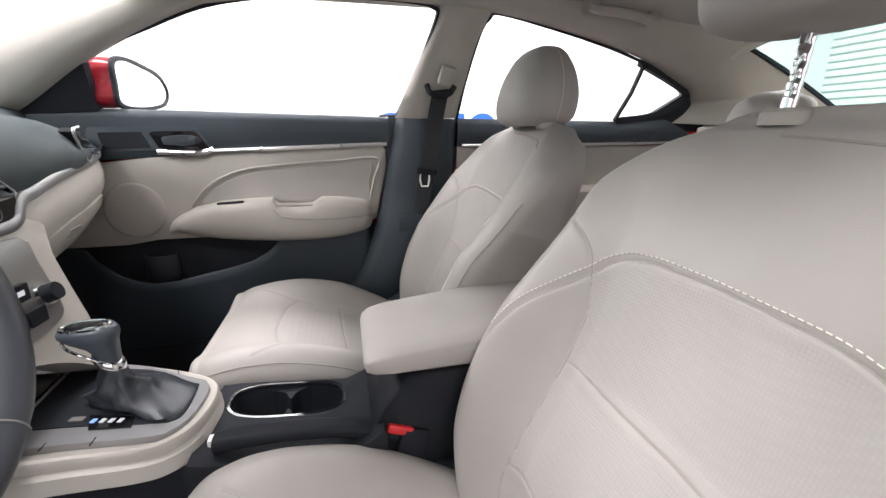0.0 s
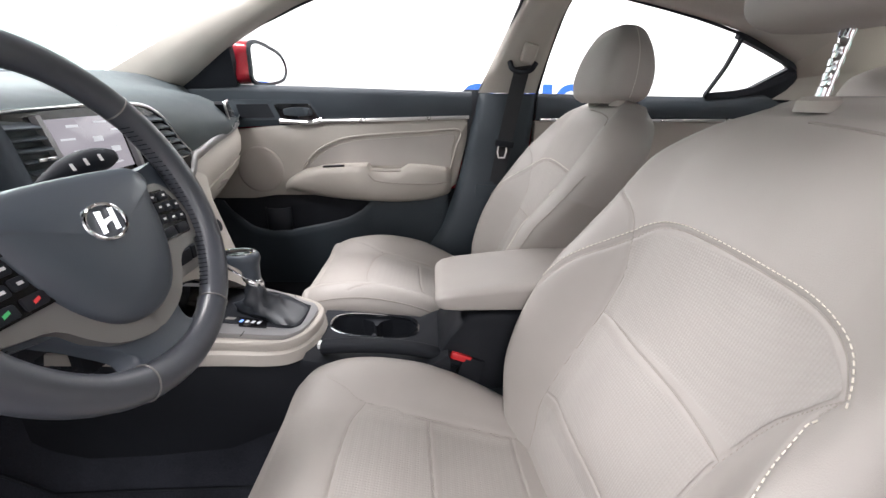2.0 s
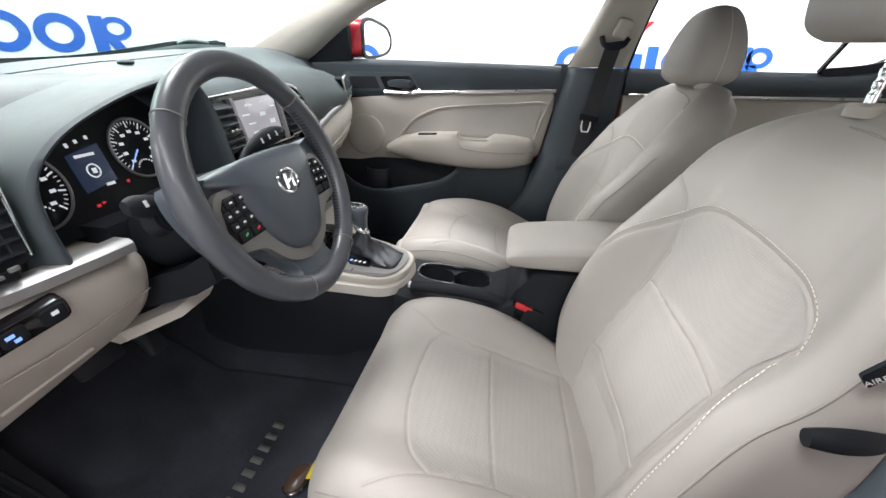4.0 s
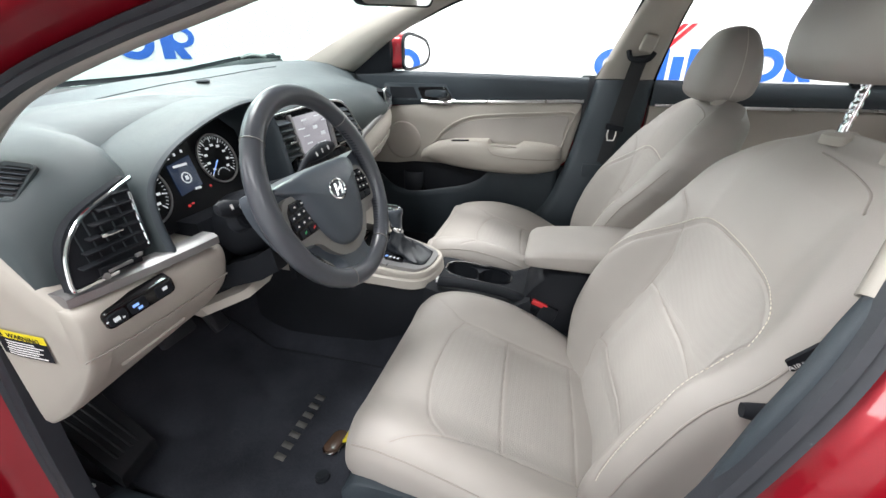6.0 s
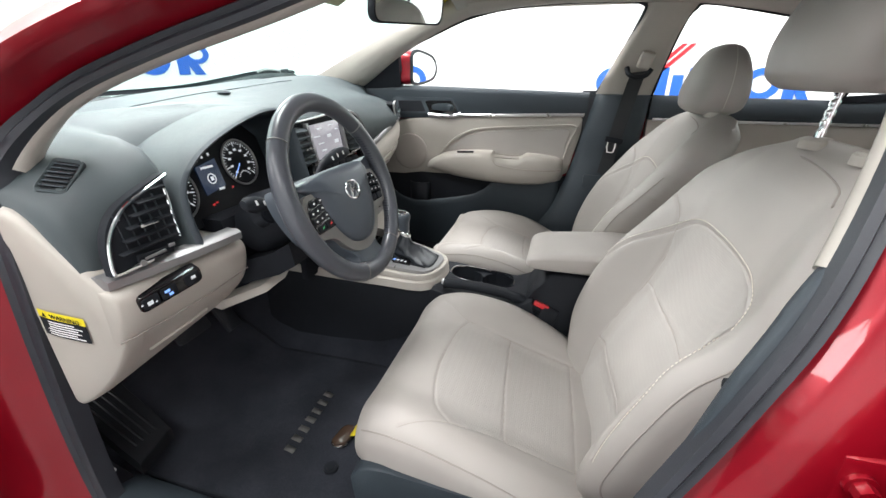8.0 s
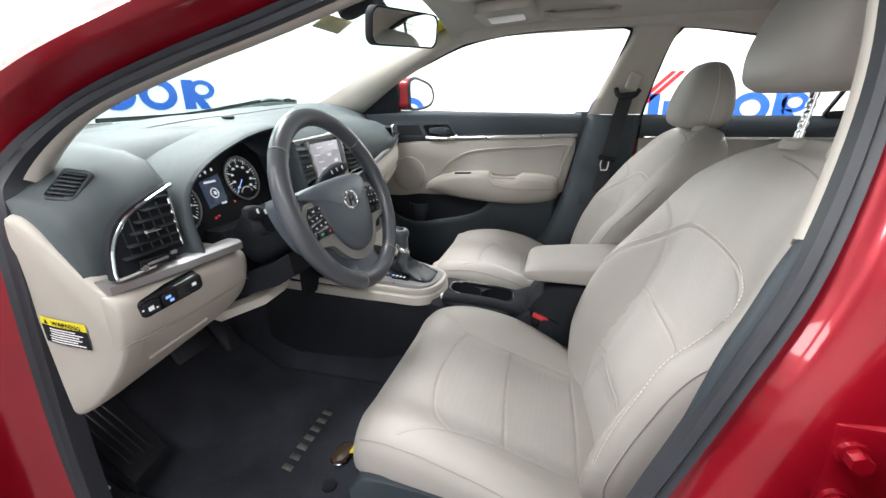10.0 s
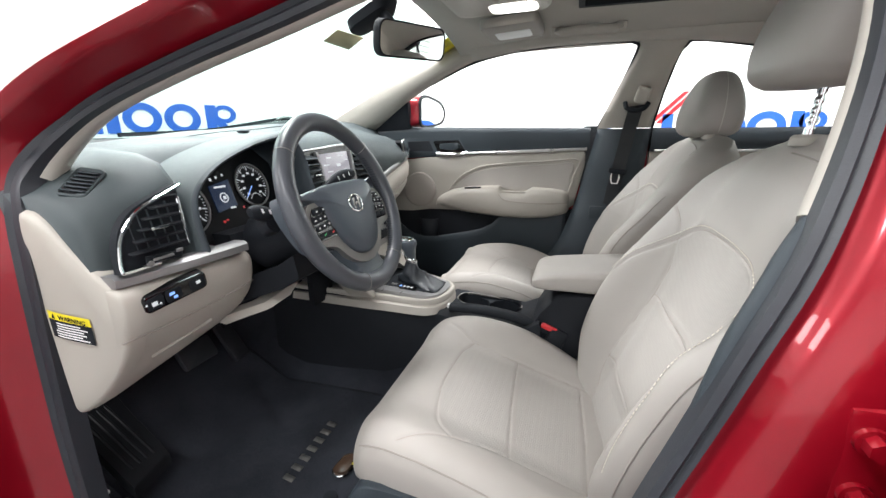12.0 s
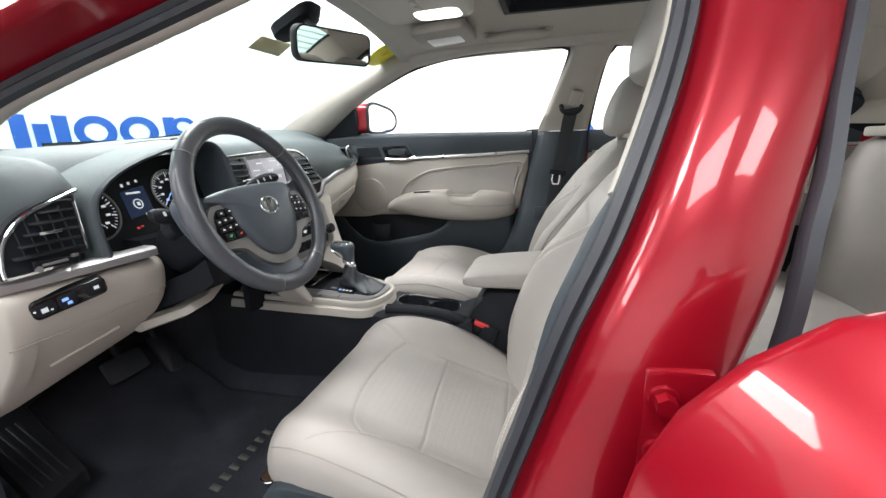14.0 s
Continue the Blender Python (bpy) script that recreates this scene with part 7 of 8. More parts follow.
# ---------- rear door, passenger side ----------
rdoor = thing("door_rear_passenger", (0.7, 1.32, 0.35), "closed rear door with charcoal band, chrome strip and beige panel", "car door", kind="structure")
bm = B()
loft(bm, [[V(x, 1.300, zl), V(x, 1.290, zl + 0.02), V(x, 1.292, zt - 0.02), V(x, 1.306, zt), V(x, 1.335, zt - 0.002), V(x, 1.335, zl)] for x, zl, zt in ((0.345, 0.955, 1.040), (0.6, 0.957, 1.036), (0.9, 0.958, 1.034), (1.0, 0.96, 1.040), (1.1, 0.96, 1.062), (1.2, 0.965, 1.10))])
part("upper_band", bm, DARK, rdoor, sharp=50)
bm = B()
sweep(bm, [(0.36, 1.291, 0.957), (0.7, 1.289, 0.957), (1.2, 1.291, 0.962)], [(-0.006, -0.004), (0.003, -0.004), (0.005, 0.001), (0.002, 0.005), (-0.006, 0.005)], up=(0, 0, 1))
part("chrome_strip", bm, BRIGHT, rdoor, "thin bright strip")
bm = B()
loft(bm, [[V(x, 1.302, 0.953), V(x, 1.296, 0.94), V(x, 1.300, 0.82), V(x, 1.26, 0.80), V(x, 1.255, 0.74), V(x, 1.30, 0.68), V(x, 1.34, 0.68), V(x, 1.34, 0.953)] for x in (0.345, 0.5, 0.8, 1.1, 1.25)])
part("middle_panel", bm, BEIGE, rdoor, sharp=50)
bm = B()
loft(bm, [[V(x, 1.302, 0.68), V(x, 1.29, 0.64), V(x, 1.29, 0.34), V(x, 1.34, 0.34), V(x, 1.34, 0.68)] for x in (0.30, 0.6, 1.25)])
part("lower_panel", bm, BLACK, rdoor, sharp=50)
bm = B()
gl = [side(x, z, -0.012) for x, z in ((0.335, 1.02), (0.375, 1.25), (0.41, 1.30), (0.632, 1.274), (0.904, 1.219), (1.13, 1.138), (1.12, 1.08), (0.912, 1.02))]
bm.faces.new([bm.verts.new(p) for p in gl])
g = part("window_pane", bm, GLASS, rdoor, solid=0.003)
g.visible_shadow = False
bm = B()
fr = curve_points([side(x, z) for x, z in ((0.343, 1.035), (0.358, 1.15), (0.381, 1.259), (0.40, 1.292), (0.435, 1.304), (0.632, 1.273), (0.80, 1.24), (0.93, 1.208))], 5)
sweep(bm, fr, [(-0.004, -0.002), (0.004, -0.002), (0.005, 0.016), (-0.004, 0.016)], up=(0, 1, 0.3))
part("window_frame", bm, BLACK, rdoor)

# ---------- seat belt on the passenger's pillar ----------
belt = thing("seat_belt", (0.27, 1.23, 0.9), "black seat belt hanging from its pillar anchor", "seat belt")
bm = B()
bp = curve_points([(0.275, 1.218, 1.115), (0.262, 1.232, 1.04), (0.248, 1.243, 0.95), (0.232, 1.248, 0.85), (0.218, 1.250, 0.75), (0.21, 1.250, 0.66)], 6)
loft(bm, [[p + V(-0.024, 0, -0.003), p + V(0.024, -0.004, 0.003), p + V(0.024, -0.0025, 0.003), p + V(-0.024, 0.0015, -0.003)] for p in bp])
part("webbing", bm, WEBBING, belt)
bm = B()
box(bm, (0.290, 1.212, 1.150), (0.044, 0.03, 0.055), 0.010, 3, (12, 14, 0))
part("anchor_cover", bm, BEIGE, belt, "beige height adjuster cover")
bm = B()
sweep(bm, curve_points([(0.238, 1.238, 1.128), (0.245, 1.225, 1.108), (0.270, 1.215, 1.098), (0.298, 1.208, 1.104), (0.312, 1.205, 1.125)], 5), circle(0.008, 10), up=(0, 1, 0))
part("guide_loop", bm, BLACK, belt)
bm = B()
box(bm, (0.235, 1.236, 0.884), (0.062, 0.012, 0.020), 0.004, 2, (0, 8, 0))
part("tongue_grip", bm, BLACK, belt)
bm = B()
tp = [V(0.229 + a, 1.236, 0.858 + b) for a, b in ((-0.013, 0.02), (-0.015, 0.0), (-0.011, -0.018), (0.009, -0.018), (0.013, 0.0), (0.013, 0.02))]
sweep(bm, tp, [(-0.003, -0.0015), (0.003, -0.0015), (0.003, 0.0015), (-0.003, 0.0015)], up=(0, 1, 0), closed=True)
part("tongue", bm, CHROME, belt, "chrome buckle tongue")
bm = B()
box(bm, (0.205, 1.258, 0.72), (0.12, 0.03, 0.06), 0.012)
part("belt_slot_cover", bm, DARK, belt)


# ---------- rear seat ----------
rear = thing("rear_bench", (0.95, YC, 0.35), "beige rear bench with three headrests", "car seat")
bm = B()
rows = []
for x0, z in ((1.02, 0.50), (1.05, 0.62), (1.09, 0.76), (1.13, 0.90), (1.16, 0.965), (1.20, 0.985)):
    rows.append([V(x0 - 0.02 * math.sin((i / 24) * math.pi * 3) ** 2, YC - 0.62 + 1.24 * i / 24, z) for i in range(25)] + [V(x0 + 0.14, YC + 0.62, z), V(x0 + 0.14, YC - 0.62, z)])
loft(bm, rows)
part("backrest", bm, LEATHER, rear, sharp=70)
bm = B()
rows = []
for x, z in ((0.60, 0.42), (0.59, 0.50), (0.61, 0.555), (0.66, 0.57), (0.85, 0.55), (1.06, 0.52)):
    rows.append([V(x, YC - 0.62 + 1.24 * i / 24, z + (0.012 * math.sin((i / 24) * math.pi * 2) ** 2 if z > 0.5 else 0)) for i in range(25)] + [V(x + 0.02, YC + 0.62, 0.36), V(x + 0.02, YC - 0.62, 0.36)])
loft(bm, rows)
part("cushion", bm, LEATHER, rear, sharp=70)
for hy, k in ((0.21, 1), (0.605, 0.72), (1.0, 1)):
    bm = B()
    rows = []
    for v in range(13):
        t = v / 12
        hw = lerp_table([(0, 0.10), (0.2, 0.132), (0.6, 0.124), (0.85, 0.098), (1, 0.04)], t)[0]
        hd = lerp_table([(0, 0.04), (0.3, 0.055), (0.8, 0.04), (1, 0.012)], t)[0]
        rows.append([V(1.20 + hd * math.cos(a), hy + hw * math.sin(a), 0.975 + 0.135 * k * t) for a in [2 * math.pi * i / 28 for i in range(28)]])
    loft(bm, rows)
    part("headrest", bm, LEATHER, rear, sharp=80)

# ---------- overhead fittings ----------
def grab_handle(x0, x1, y, z, drop=0.0):
    h = thing("grab_handle", ((x0 + x1) / 2, y, z), "beige fold-down grab handle on the roof rail", "grab handle", "grab handles on the roof rail")
    bm = B()
    P = curve_points([(x0, y + 0.012, z + 0.008), (x0 + 0.012, y - 0.018, z - 0.006), (x0 + 0.04, y - 0.026, z - 0.006), ((x0 + x1) / 2, y - 0.028, z - 0.004), (x1 - 0.04, y - 0.026, z - 0.006), (x1 - 0.012, y - 0.018, z - 0.006), (x1, y + 0.012, z + 0.008)], 5)
    P = [p + V(0, 0, -drop * (p.x - x0) / (x1 - x0)) for p in P]
    sweep(bm, P, roundrect(0.024, 0.018, 0.007, 3), up=(0, 0.5, 1))
    part("grip", bm, BEIGE, h, sharp=70)
    for x in (x0, x1):
        bm = B()
        box(bm, (x, y + 0.004, z + 0.006 - (drop if x == x1 else 0)), (0.034, 0.036, 0.024), 0.006, 2, (-40, 0, 0))
        part("foot", bm, BEIGE, h)


grab_handle(0.0, 0.19, 1.045, 1.338)
grab_handle(0.65, 0.845, 1.092, 1.312, 0.022)

over = thing("overhead_console", (-0.13, 0.62, 1.36), "beige overhead console with two lit map lamps", "overhead console")
bm = B()
rows = []
for w, h, z in ((0.26, 0.40, 1.385), (0.26, 0.40, 1.358), (0.245, 0.385, 1.348), (0.22, 0.35, 1.346)):
    rows.append([V(-0.13 + u, 0.625 + v, z - 0.03 * max(0, -u) * 0.6) for u, v in roundrect(w, h, 0.03, 4)])
loft(bm, rows)
part("housing", bm, BEIGE, over, sharp=60)
for yy in (0.49, 0.757):
    bm = B()
    slab(bm, roundrect(0.125, 0.085, 0.025), lambda u, v, d: V(-0.092 + u, yy + v, 1.3435 + d), 0.006, 0.001)
    part("lamp_lens", bm, LAMPLENS, over, "lit map lamp")
bm = B()
slab(bm, roundrect(0.09, 0.14, 0.01), lambda u, v, d: V(-0.185 + u, 0.645 + v, 1.3455 + d), 0.006, 0.002)
part("sunglasses_lid", bm, LINER, over)
for k in range(3):
    bm = B()
    box(bm, (-0.125, 0.60 + 0.045 * k, 1.345), (0.014, 0.034, 0.006), 0.002)
    part("button", bm, BEIGE, over)
visor = thing("sun_visor", (-0.12, 1.0, 1.34), "beige sun visor bracket with a pale vanity lamp", "sun visor")
bm = B()
rows = []
for w, h, z in ((0.165, 0.20, 1.36), (0.17, 0.205, 1.345), (0.165, 0.20, 1.335), (0.15, 0.18, 1.333)):
    rows.append([V(-0.120 + u, 0.935 + v, z - 0.012 + 0.06 * u) for u, v in roundrect(w, h, 0.02, 4)])
loft(bm, rows)
part("panel", bm, SEAM, visor, "grey-beige frame", sharp=60)
bm = B()
slab(bm, roundrect(0.105, 0.085, 0.008), lambda u, v, d: V(-0.120 + u, 0.95 + v, 1.3185 + 0.06 * u + d), 0.006, 0.001)
part("lamp_lens", bm, WHITEINK, visor, "pale lens")

# inside mirror
rvm = thing("rear_view_mirror", (-0.31, 0.55, 1.27), "black rear view mirror on the windscreen", "mirror")
E1, E2 = V(-0.333, 0.438, 1.255), V(-0.256, 0.652, 1.268)
mx = (E2 - E1).normalized()
mz = V(0.175, 0, 1).normalized()
mz = (mz - mx * mz.dot(mx)).normalized()
mn = mx.cross(mz)
if mn.x < 0:
    mn = -mn
mc = (E1 + E2) / 2 + V(0, 0, -0.020)
mw, mh = 0.232, 0.076
bm = B()
rr = roundrect(mw, mh, 0.022, 6)
loft(bm, [[mc + mx * u * k + mz * v * k + mn * d for u, v in rr] for k, d in ((0.55, -0.032), (0.85, -0.026), (1.0, -0.010), (1.0, 0.004), (0.985, 0.008), (0.95, 0.006))])
part("housing", bm, BLACK, rvm, sharp=60)
bm = B()
bm.faces.new([bm.verts.new(mc + mx * u * 0.95 + mz * v * 0.90 + mn * 0.0068) for u, v in rr])
part("glass", bm, MIRROR, rvm)
bm = B()
rod(bm, mc - mn * 0.02, V(-0.40, 0.58, 1.335), 0.011, 0.014)
loft(bm, [[V(-0.415 + u * s, 0.585 + v * s, 1.325 + 0.46 * u * s - d) for u, v in roundrect(0.12, 0.09, 0.03, 4)] for s, d in ((1.0, 0.0), (0.9, 0.022), (0.5, 0.03))])
part("stem", bm, BLACK, rvm, "black sensor foot")

# stickers on the windscreen
bm = B()
loft(bm, [[V(-0.531, 0.536, 1.258), V(-0.487, 0.536, 1.281)], [V(-0.528, 0.654, 1.258), V(-0.480, 0.654, 1.284)]], False, False)
tagged(part("windscreen_tag", bm, TAG, solid=0.001), "small olive paper tag on the windscreen", "tag")
stk = thing("windscreen_sticker", (-0.35, 1.05, 1.33), "round yellow price sticker on the windscreen", "sticker")
bm = B()
loft(bm, [[V(-0.385 + 0.08 * k * math.cos(a) * 0.9, 1.105 + 0.08 * k * math.sin(a), 1.334 + 0.08 * k * math.cos(a) * 0.44) for a in [2 * math.pi * i / 32 for i in range(32)]] for k in (1.0, 0.01)], True, False)
part("disc", bm, YELLOWFILM, stk, solid=0.001)

# ---------- floor: mat, pedals, key, sill ----------
mat_ = thing("floor_mat", (-0.5, 0.25, 0.3), "black carpet floor mat with a bound edge", "floor mat")
mo = [(-0.80, 0.035), (-0.70, 0.0), (-0.30, 0.02), (-0.18, 0.05), (-0.17, 0.44), (-0.25, 0.475), (-0.65, 0.47), (-0.86, 0.45), (-0.95, 0.38), (-0.93, 0.12), (-0.86, 0.05)]


def floor_z(x, y):
    z = 0.289
    if x < -0.72:
        z += min(0.36, (-0.72 - x) * 0.75)
    return z


moc = [(p.x, p.y) for p in curve_points([V(a, b, 0) for a, b in mo], 4, True)]
bm = B()
c = (-0.5, 0.24)
rings = [[V(c[0] + (x - c[0]) * k, c[1] + (y - c[1]) * k, floor_z(c[0] + (x - c[0]) * k, 0) + d) for x, y in moc] for k, d in ((0.02, 0.0), (0.6, 0.0), (1.0, 0.0), (1.0, 0.010), (0.985, 0.013), (0.97, 0.0115), (0.6, 0.0115), (0.3, 0.0115), (0.02, 0.0115))]
loft(bm, rings)
part("carpet", bm, CARPET, mat_, sharp=70)
bm = B()
sweep(bm, [V(c[0] + (x - c[0]) * 0.993, c[1] + (y - c[1]) * 0.993, floor_z(x, 0) + 0.011) for x, y in moc], circle(0.004, 6), closed=True)
part("binding", bm, BLACK, mat_)
# worn badge on the mat: plain slanted bars
bm = B()
for k in range(7):
    x0, y0 = -0.462 - 0.006 * k / 6, 0.138 + 0.0298 * k
    bm.faces.new([bm.verts.new(V(x0 + a, y0 + b - 0.15 * a, 0.3024)) for a, b in ((-0.0135, 0.0), (-0.0135, 0.015), (0.0135, 0.015), (0.0135, 0.0))])
part("badge_bar", bm, GREYINK, mat_, "worn grey embroidered badge bars", solid=0.001)
bm = B()
rod(bm, (-0.345, 0.128, 0.300), (-0.345, 0.128, 0.306), 0.016, 0.015, 24)
rod(bm, (-0.345, 0.128, 0.306), (-0.345, 0.128, 0.308), 0.009, 0.009, 16)
part("fastener", bm, BLACK, mat_)
key = thing("key_fob", (-0.36, 0.21, 0.305), "brown and silver key fob with a yellow paper tag", "key")
bm = B()
loft(bm, [[V(-0.356 + u * k + v * 0.12, 0.208 + v * k, z) for u, v in roundrect(0.036, 0.064, 0.016, 5)] for k, z in ((0.95, 0.303), (1.0, 0.309), (0.95, 0.316), (0.8, 0.318))])
part("shell", bm, material("brown_gloss", (0.05, 0.03, 0.02), 0.25), key)
bm = B()
sweep(bm, [V(-0.356 + u * 1.02 + v * 0.12, 0.208 + v * 1.02, 0.309) for u, v in roundrect(0.036, 0.064, 0.016, 5)], circle(0.0022, 6), closed=True)
part("edge", bm, CHROME, key)
bm = B()
loft(bm, [[V(-0.345, 0.208, 0.312), V(-0.315, 0.203, 0.330)], [V(-0.338, 0.246, 0.318), V(-0.308, 0.240, 0.345)]], False, False)
part("paper_tag", bm, YELLOW, key, "yellow paper tag", solid=0.0008)

pedals = []
for nm, cx, cy, cz, w, h, rot, lb in (("brake_pedal", -0.84, 0.28, 0.475, 0.10, 0.06, 30, "black rubber brake pedal"), ("accelerator_pedal", -0.86, 0.41, 0.44, 0.05, 0.12, 35, "black plastic accelerator pedal by the tunnel")):
    pd = thing(nm, (cx, cy, cz), lb, "pedal")
    m = Matrix.Translation((cx, cy, cz)) @ Euler((0, radians(90 - 2 * rot + rot), 0)).to_matrix().to_4x4()
    bm = B()
    slab(bm, roundrect(h, w, 0.008), lambda u, v, d: m @ V(u, v, 0.008 - d), 0.014, 0.003)
    part("pad", bm, RUBBER, pd)
    bm = B()
    rod(bm, (cx - 0.01, cy, cz), (cx - 0.10, cy, cz + 0.22), 0.008)
    part("arm", bm, BLACK, pd)
rest = thing("foot_rest", (-0.75, 0.01, 0.4), "black plastic foot rest with faint ridges", "foot rest")
bm = B()
slab(bm, smooth_line([(-0.92, -0.02), (-0.90, 0.070), (-0.79, 0.068), (-0.70, 0.062), (-0.694, 0.052), (-0.684, -0.016), (-0.69, -0.024), (-0.78, -0.022)], 3), lambda u, v, d: V(u, v, 0.335 + max(0, -0.63 - u) * 0.72 - d), 0.03, 0.004)
part("pad", bm, FACEBLACK, rest)
for k in range(4):
    bm = B()
    y = -0.002 + 0.015 * k
    box(bm, (-0.77, y, 0.3355 + 0.14 * 0.72), (0.15, 0.006, 0.004), 0.0015, 1, (0, 35.8, 0))
    part("rib", bm, FACEBLACK, rest)
bm = B()
box(bm, (-0.70, -0.058, 0.395), (0.014, 0.004, 0.006), 0.001, 1, (0, 20, 0))
part("clip", bm, WHITEINK, rest, "small white plastic clip")
bm = B()
loft(bm, [[V(x, -0.10, 0.345), V(x, -0.06, 0.352), V(x, -0.02, 0.335), V(x, 0.0, 0.29), V(x, -0.10, 0.29)] for x in (-0.72, -0.3, 0.1)])
sill = part("sill_cover", bm, DARK, sharp=50)
tagged(sill, "black plastic sill cover along the door opening", "sill", kind="structure")
bm = B()
loft(bm, [[V(x, 0.0, 0.30), V(x, -0.03, 0.34), V(x, -0.058, 0.42), V(x, -0.066, 0.53), V(x, -0.078, 0.53), V(x, -0.080, 0.30)] for x in (-0.95, -0.80, -0.70)])
tagged(part("trim_kick_panel", bm, BLACK, sharp=50), "black kick panel beside the foot well", "kick panel", kind="structure")

# ---------- driver's B-pillar and rear door ----------
bm = B()
sweep(bm, curve_points([(0.480, 0.075, 1.22), (0.458, 0.018, 1.115), (0.441, -0.016, 1.047), (0.427, -0.048, 0.983), (0.414, -0.069, 0.942), (0.404, -0.085, 0.879), (0.395, -0.088, 0.80), (0.39, -0.09, 0.66), (0.38, -0.09, 0.5)], 6), [(-0.006, -0.008), (0.006, -0.008), (0.007, 0.0), (0.004, 0.006), (-0.005, 0.006)], up=(0, -1, 0.3))
tagged(part("rear_door_seal", bm, RUBBER, sharp=60), "grey-black rubber seal of the rear door opening", "door seal", kind="structure")
hinge = thing("door_hinge", (0.315, -0.125, 0.79), "red painted door hinge with two bolts", "hinge")
for z in (0.816, 0.768):
    bm = B()
    rod(bm, (0.315, -0.108, z), (0.315, -0.130, z), 0.0085, 0.008, 6)
    rod(bm, (0.315, -0.106, z), (0.315, -0.120, z), 0.012, 0.011, 20)
    part("bolt", bm, RED, hinge, "red painted hexagon bolt")
bm = B()
box(bm, (0.325, -0.108, 0.79), (0.05, 0.016, 0.10), 0.005)
part("plate", bm, RED, hinge)
# rear door of the driver's side, swung open
PH = radians(62)
DX, DYv = V(math.cos(PH), -math.sin(PH), 0), V(math.sin(PH), math.cos(PH), 0)
HP = V(0.300, -0.190, 0)


def on_rdoor(s, z, d=0.0):
    """s along the door from its hinge edge, d into its thickness from the outer skin."""
    return HP + DX * s + DYv * d + V(lerp_table([(0.3, -0.03), (0.70, -0.03), (0.80, -0.015), (0.85, 0.0), (0.90, 0.03), (0.93, 0.05)], z)[0], 0, z)


rd = thing("door_rear_driver", HP + V(0, 0, 0.4), "open red rear door with a black window seal", "car door", kind="structure")
bm = B()
rows = []
for z, s0, o in ((0.30, 0.0, 0.05), (0.50, -0.01, 0.012), (0.70, -0.02, 0.0), (0.80, -0.012, 0.0), (0.85, -0.006, 0.002), (0.89, 0.0, 0.006), (0.92, 0.012, 0.014), (0.93, 0.025, 0.024)):
    rows.append([on_rdoor(s0, z, o + 0.03), on_rdoor(s0, z, o + 0.008), on_rdoor(s0 + 0.012, z, o), on_rdoor(0.5, z + (0.01 if z > 0.9 else 0), o), on_rdoor(0.95, z, o), on_rdoor(0.95, z, 0.15), on_rdoor(s0 + 0.03, z, 0.15)])
loft(bm, rows)
part("skin", bm, RED, rd, "glossy red outer skin", sharp=50)
bm = B()
sweep(bm, [on_rdoor(0.035, 0.938, 0.035), on_rdoor(0.3, 0.940, 0.035), on_rdoor(0.9, 0.940, 0.035)], [(-0.014, -0.008), (0.014, -0.008), (0.008, 0.012), (-0.008, 0.010)])
part("window_seal", bm, RUBBER, rd)


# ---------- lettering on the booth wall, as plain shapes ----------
wall_sign("wall_sign", [("bar", 0.45, 1.07, 0.10, 0.27), ("bar", 0.585, 1.07, 0.10, 0.20), ("bar", 0.72, 1.07, 0.10, 0.27), ("ring", 0.85, 1.065, 0.31, 0.28),
                        ("ring", 1.18, 1.065, 0.31, 0.28), ("bar", 1.54, 1.07, 0.095, 0.27), ("ring", 1.60, 1.165, 0.22, 0.175), ("back", 1.68, 1.07, 0.09, 0.12)], BLUE, "large blue plain shapes on the booth's rounded wall")
wall_sign("wall_sign", [("ring", 5.70, 0.91, 0.31, 0.26), ("bar", 6.22, 0.918, 0.09, 0.25), ("bar", 6.345, 0.918, 0.09, 0.19), ("bar", 6.47, 0.918, 0.09, 0.25), ("ring", 6.60, 0.912, 0.29, 0.26),
                        ("ring", 6.90, 0.912, 0.29, 0.26), ("bar", 7.22, 0.918, 0.085, 0.25), ("ring", 7.27, 1.003, 0.20, 0.165), ("back", 7.34, 0.918, 0.08, 0.11)], BLUE, "blue plain shapes on the booth's side wall")
wall_sign("wall_sign", [("slash", 6.10, 1.09, 0.045, 0.27), ("slash", 6.17, 1.09, 0.045, 0.27)], REDVINYL, "two slanted red strokes above the wall sign")

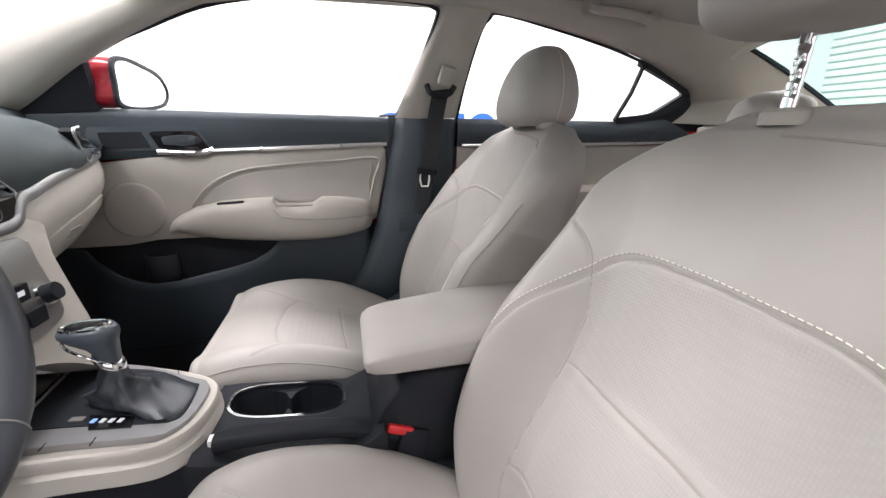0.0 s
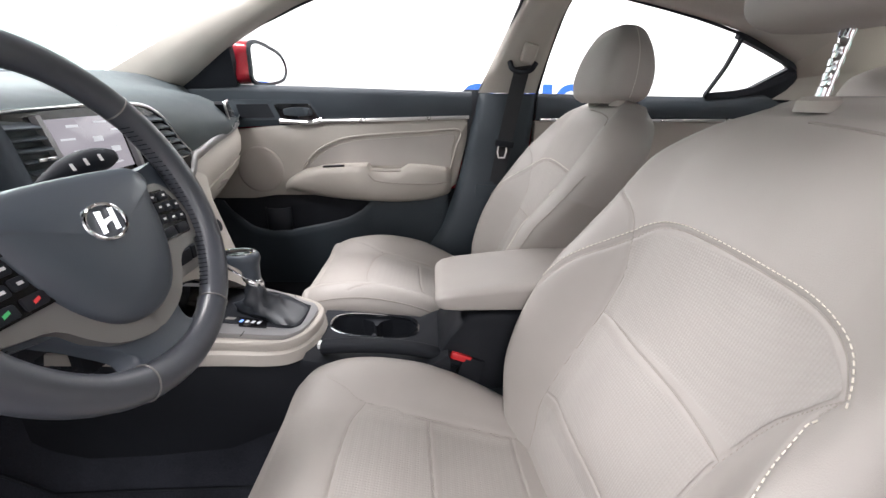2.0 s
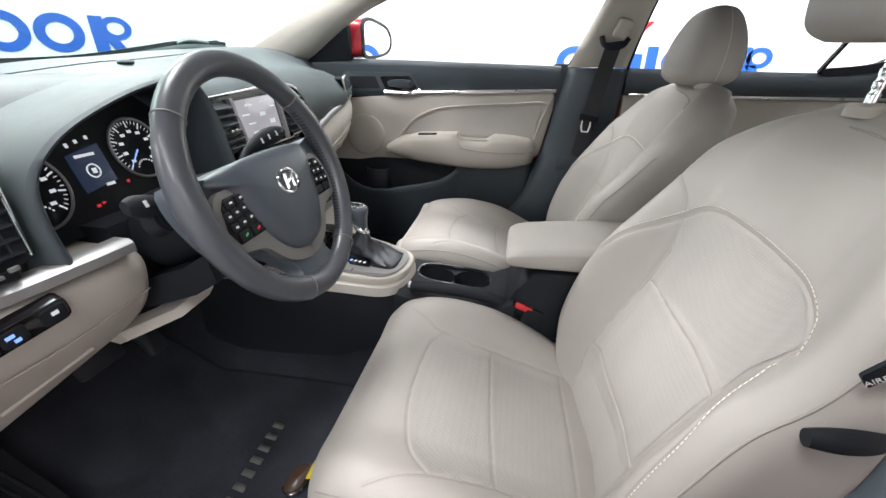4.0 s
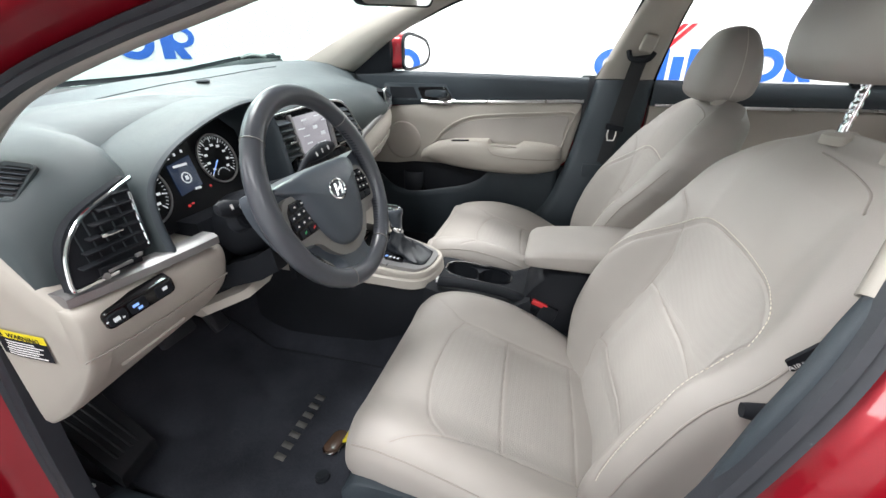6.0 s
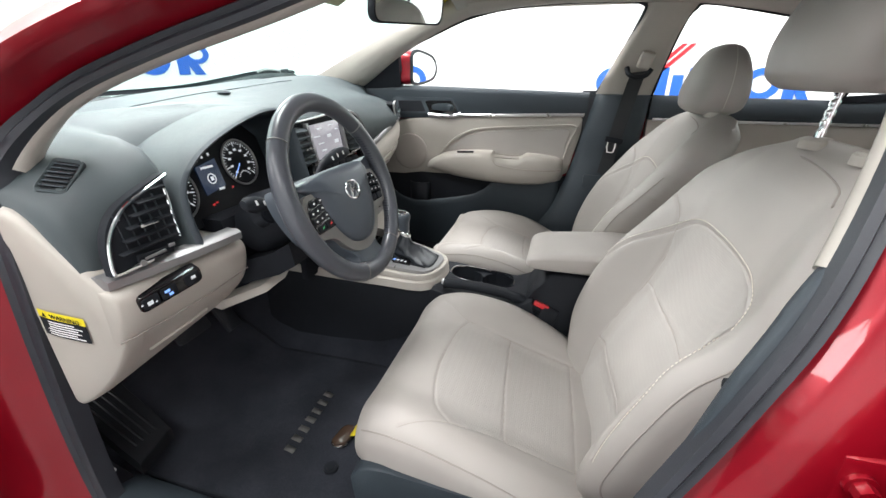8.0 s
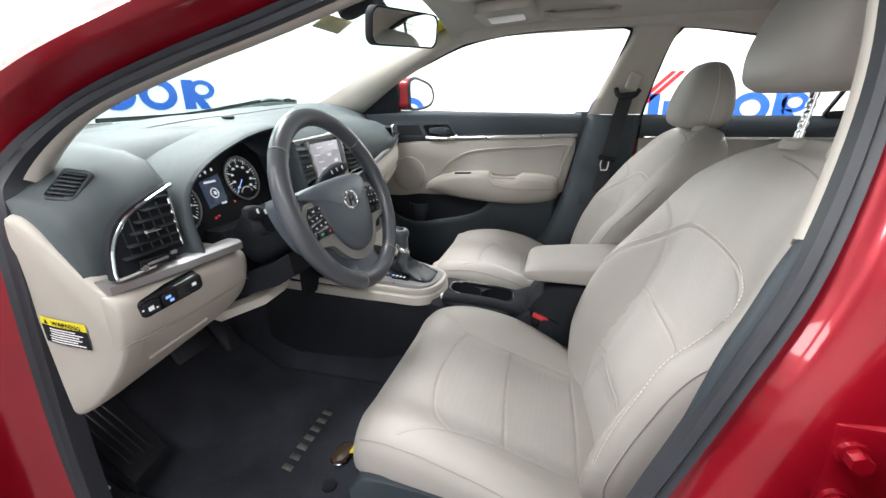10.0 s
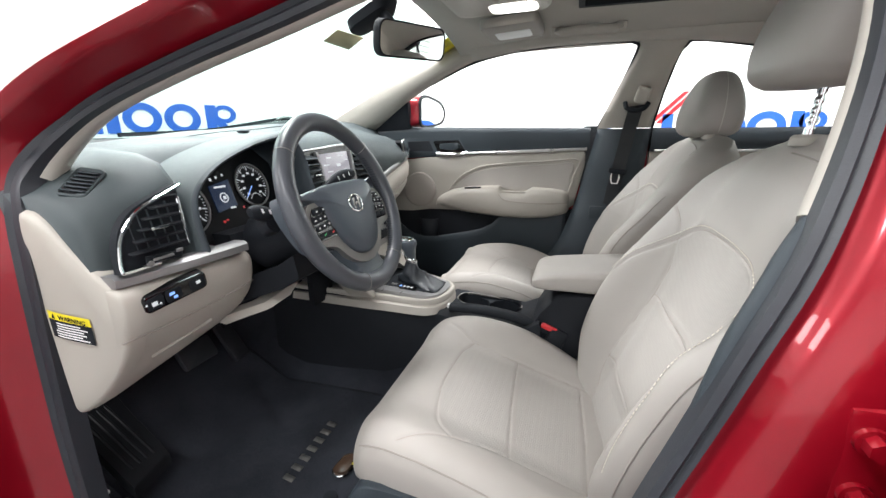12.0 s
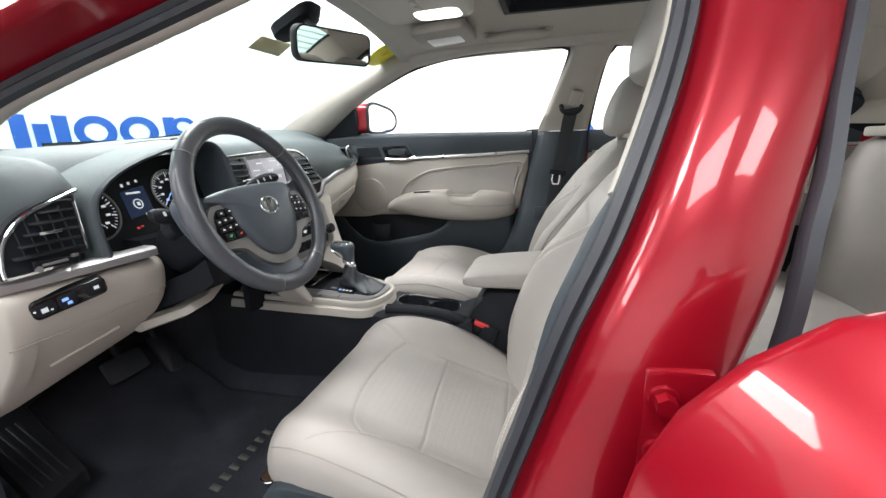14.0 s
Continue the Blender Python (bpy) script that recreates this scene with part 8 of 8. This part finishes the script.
# ---------- driver's front door, swung open out of view to shade the jamb ---
FH, FA = V(-0.83, -0.20, 0), radians(16)
FX, FN = V(-math.sin(FA), -math.cos(FA), 0), V(math.cos(FA), -math.sin(FA), 0)


def on_fdoor(s_, z, d=0.0):
    """s_ along the door from its hinges, d towards the cabin side."""
    return FH + FX * s_ + FN * d + V(0, 0, z)


fd = thing("door_front_driver", FH + V(0, 0, 0.3), "open driver's door, red outside with a charcoal and beige lining", "car door", kind="structure")
bm = B()
loft(bm, [[on_fdoor(s_, 0.27, -0.01), on_fdoor(s_, 0.60, -0.05), on_fdoor(s_, 0.90, -0.045), on_fdoor(s_, 1.0, 0.0), on_fdoor(s_, 1.0, 0.04), on_fdoor(s_, 0.27, 0.04)] for s_ in (0.0, 0.5, 1.05)])
part("skin", bm, RED, fd, "glossy red outer skin", sharp=50)
bm = B()
loft(bm, [[on_fdoor(s_, 0.93, 0.042), on_fdoor(s_, 0.94, 0.085), on_fdoor(s_, 1.02, 0.080), on_fdoor(s_, 1.03, 0.042)] for s_ in (0.04, 0.5, 1.03)])
part("upper_band", bm, DARK, fd)
bm = B()
loft(bm, [[on_fdoor(s_, 0.66, 0.042), on_fdoor(s_, 0.68, 0.12), on_fdoor(s_, 0.78, 0.125), on_fdoor(s_, 0.80, 0.075), on_fdoor(s_, 0.93, 0.080), on_fdoor(s_, 0.93, 0.042)] for s_ in (0.04, 0.5, 1.03)])
part("middle_panel", bm, BEIGE, fd, "beige middle panel", sharp=50)
bm = B()
loft(bm, [[on_fdoor(s_, 0.29, 0.042), on_fdoor(s_, 0.32, 0.09), on_fdoor(s_, 0.64, 0.10), on_fdoor(s_, 0.66, 0.042)] for s_ in (0.04, 0.5, 1.03)])
part("lower_panel", bm, BLACK, fd, sharp=50)
bm = B()
sweep(bm, curve_points([on_fdoor(0.06, 1.02, 0.02), on_fdoor(0.25, 1.16, 0.0), on_fdoor(0.55, 1.29, -0.03), on_fdoor(0.85, 1.34, -0.04), on_fdoor(0.99, 1.28, -0.03), on_fdoor(1.04, 1.02, 0.02)], 5), roundrect(0.03, 0.045, 0.008, 2), up=FN)
part("window_frame", bm, RED, fd, "red window frame", sharp=60)
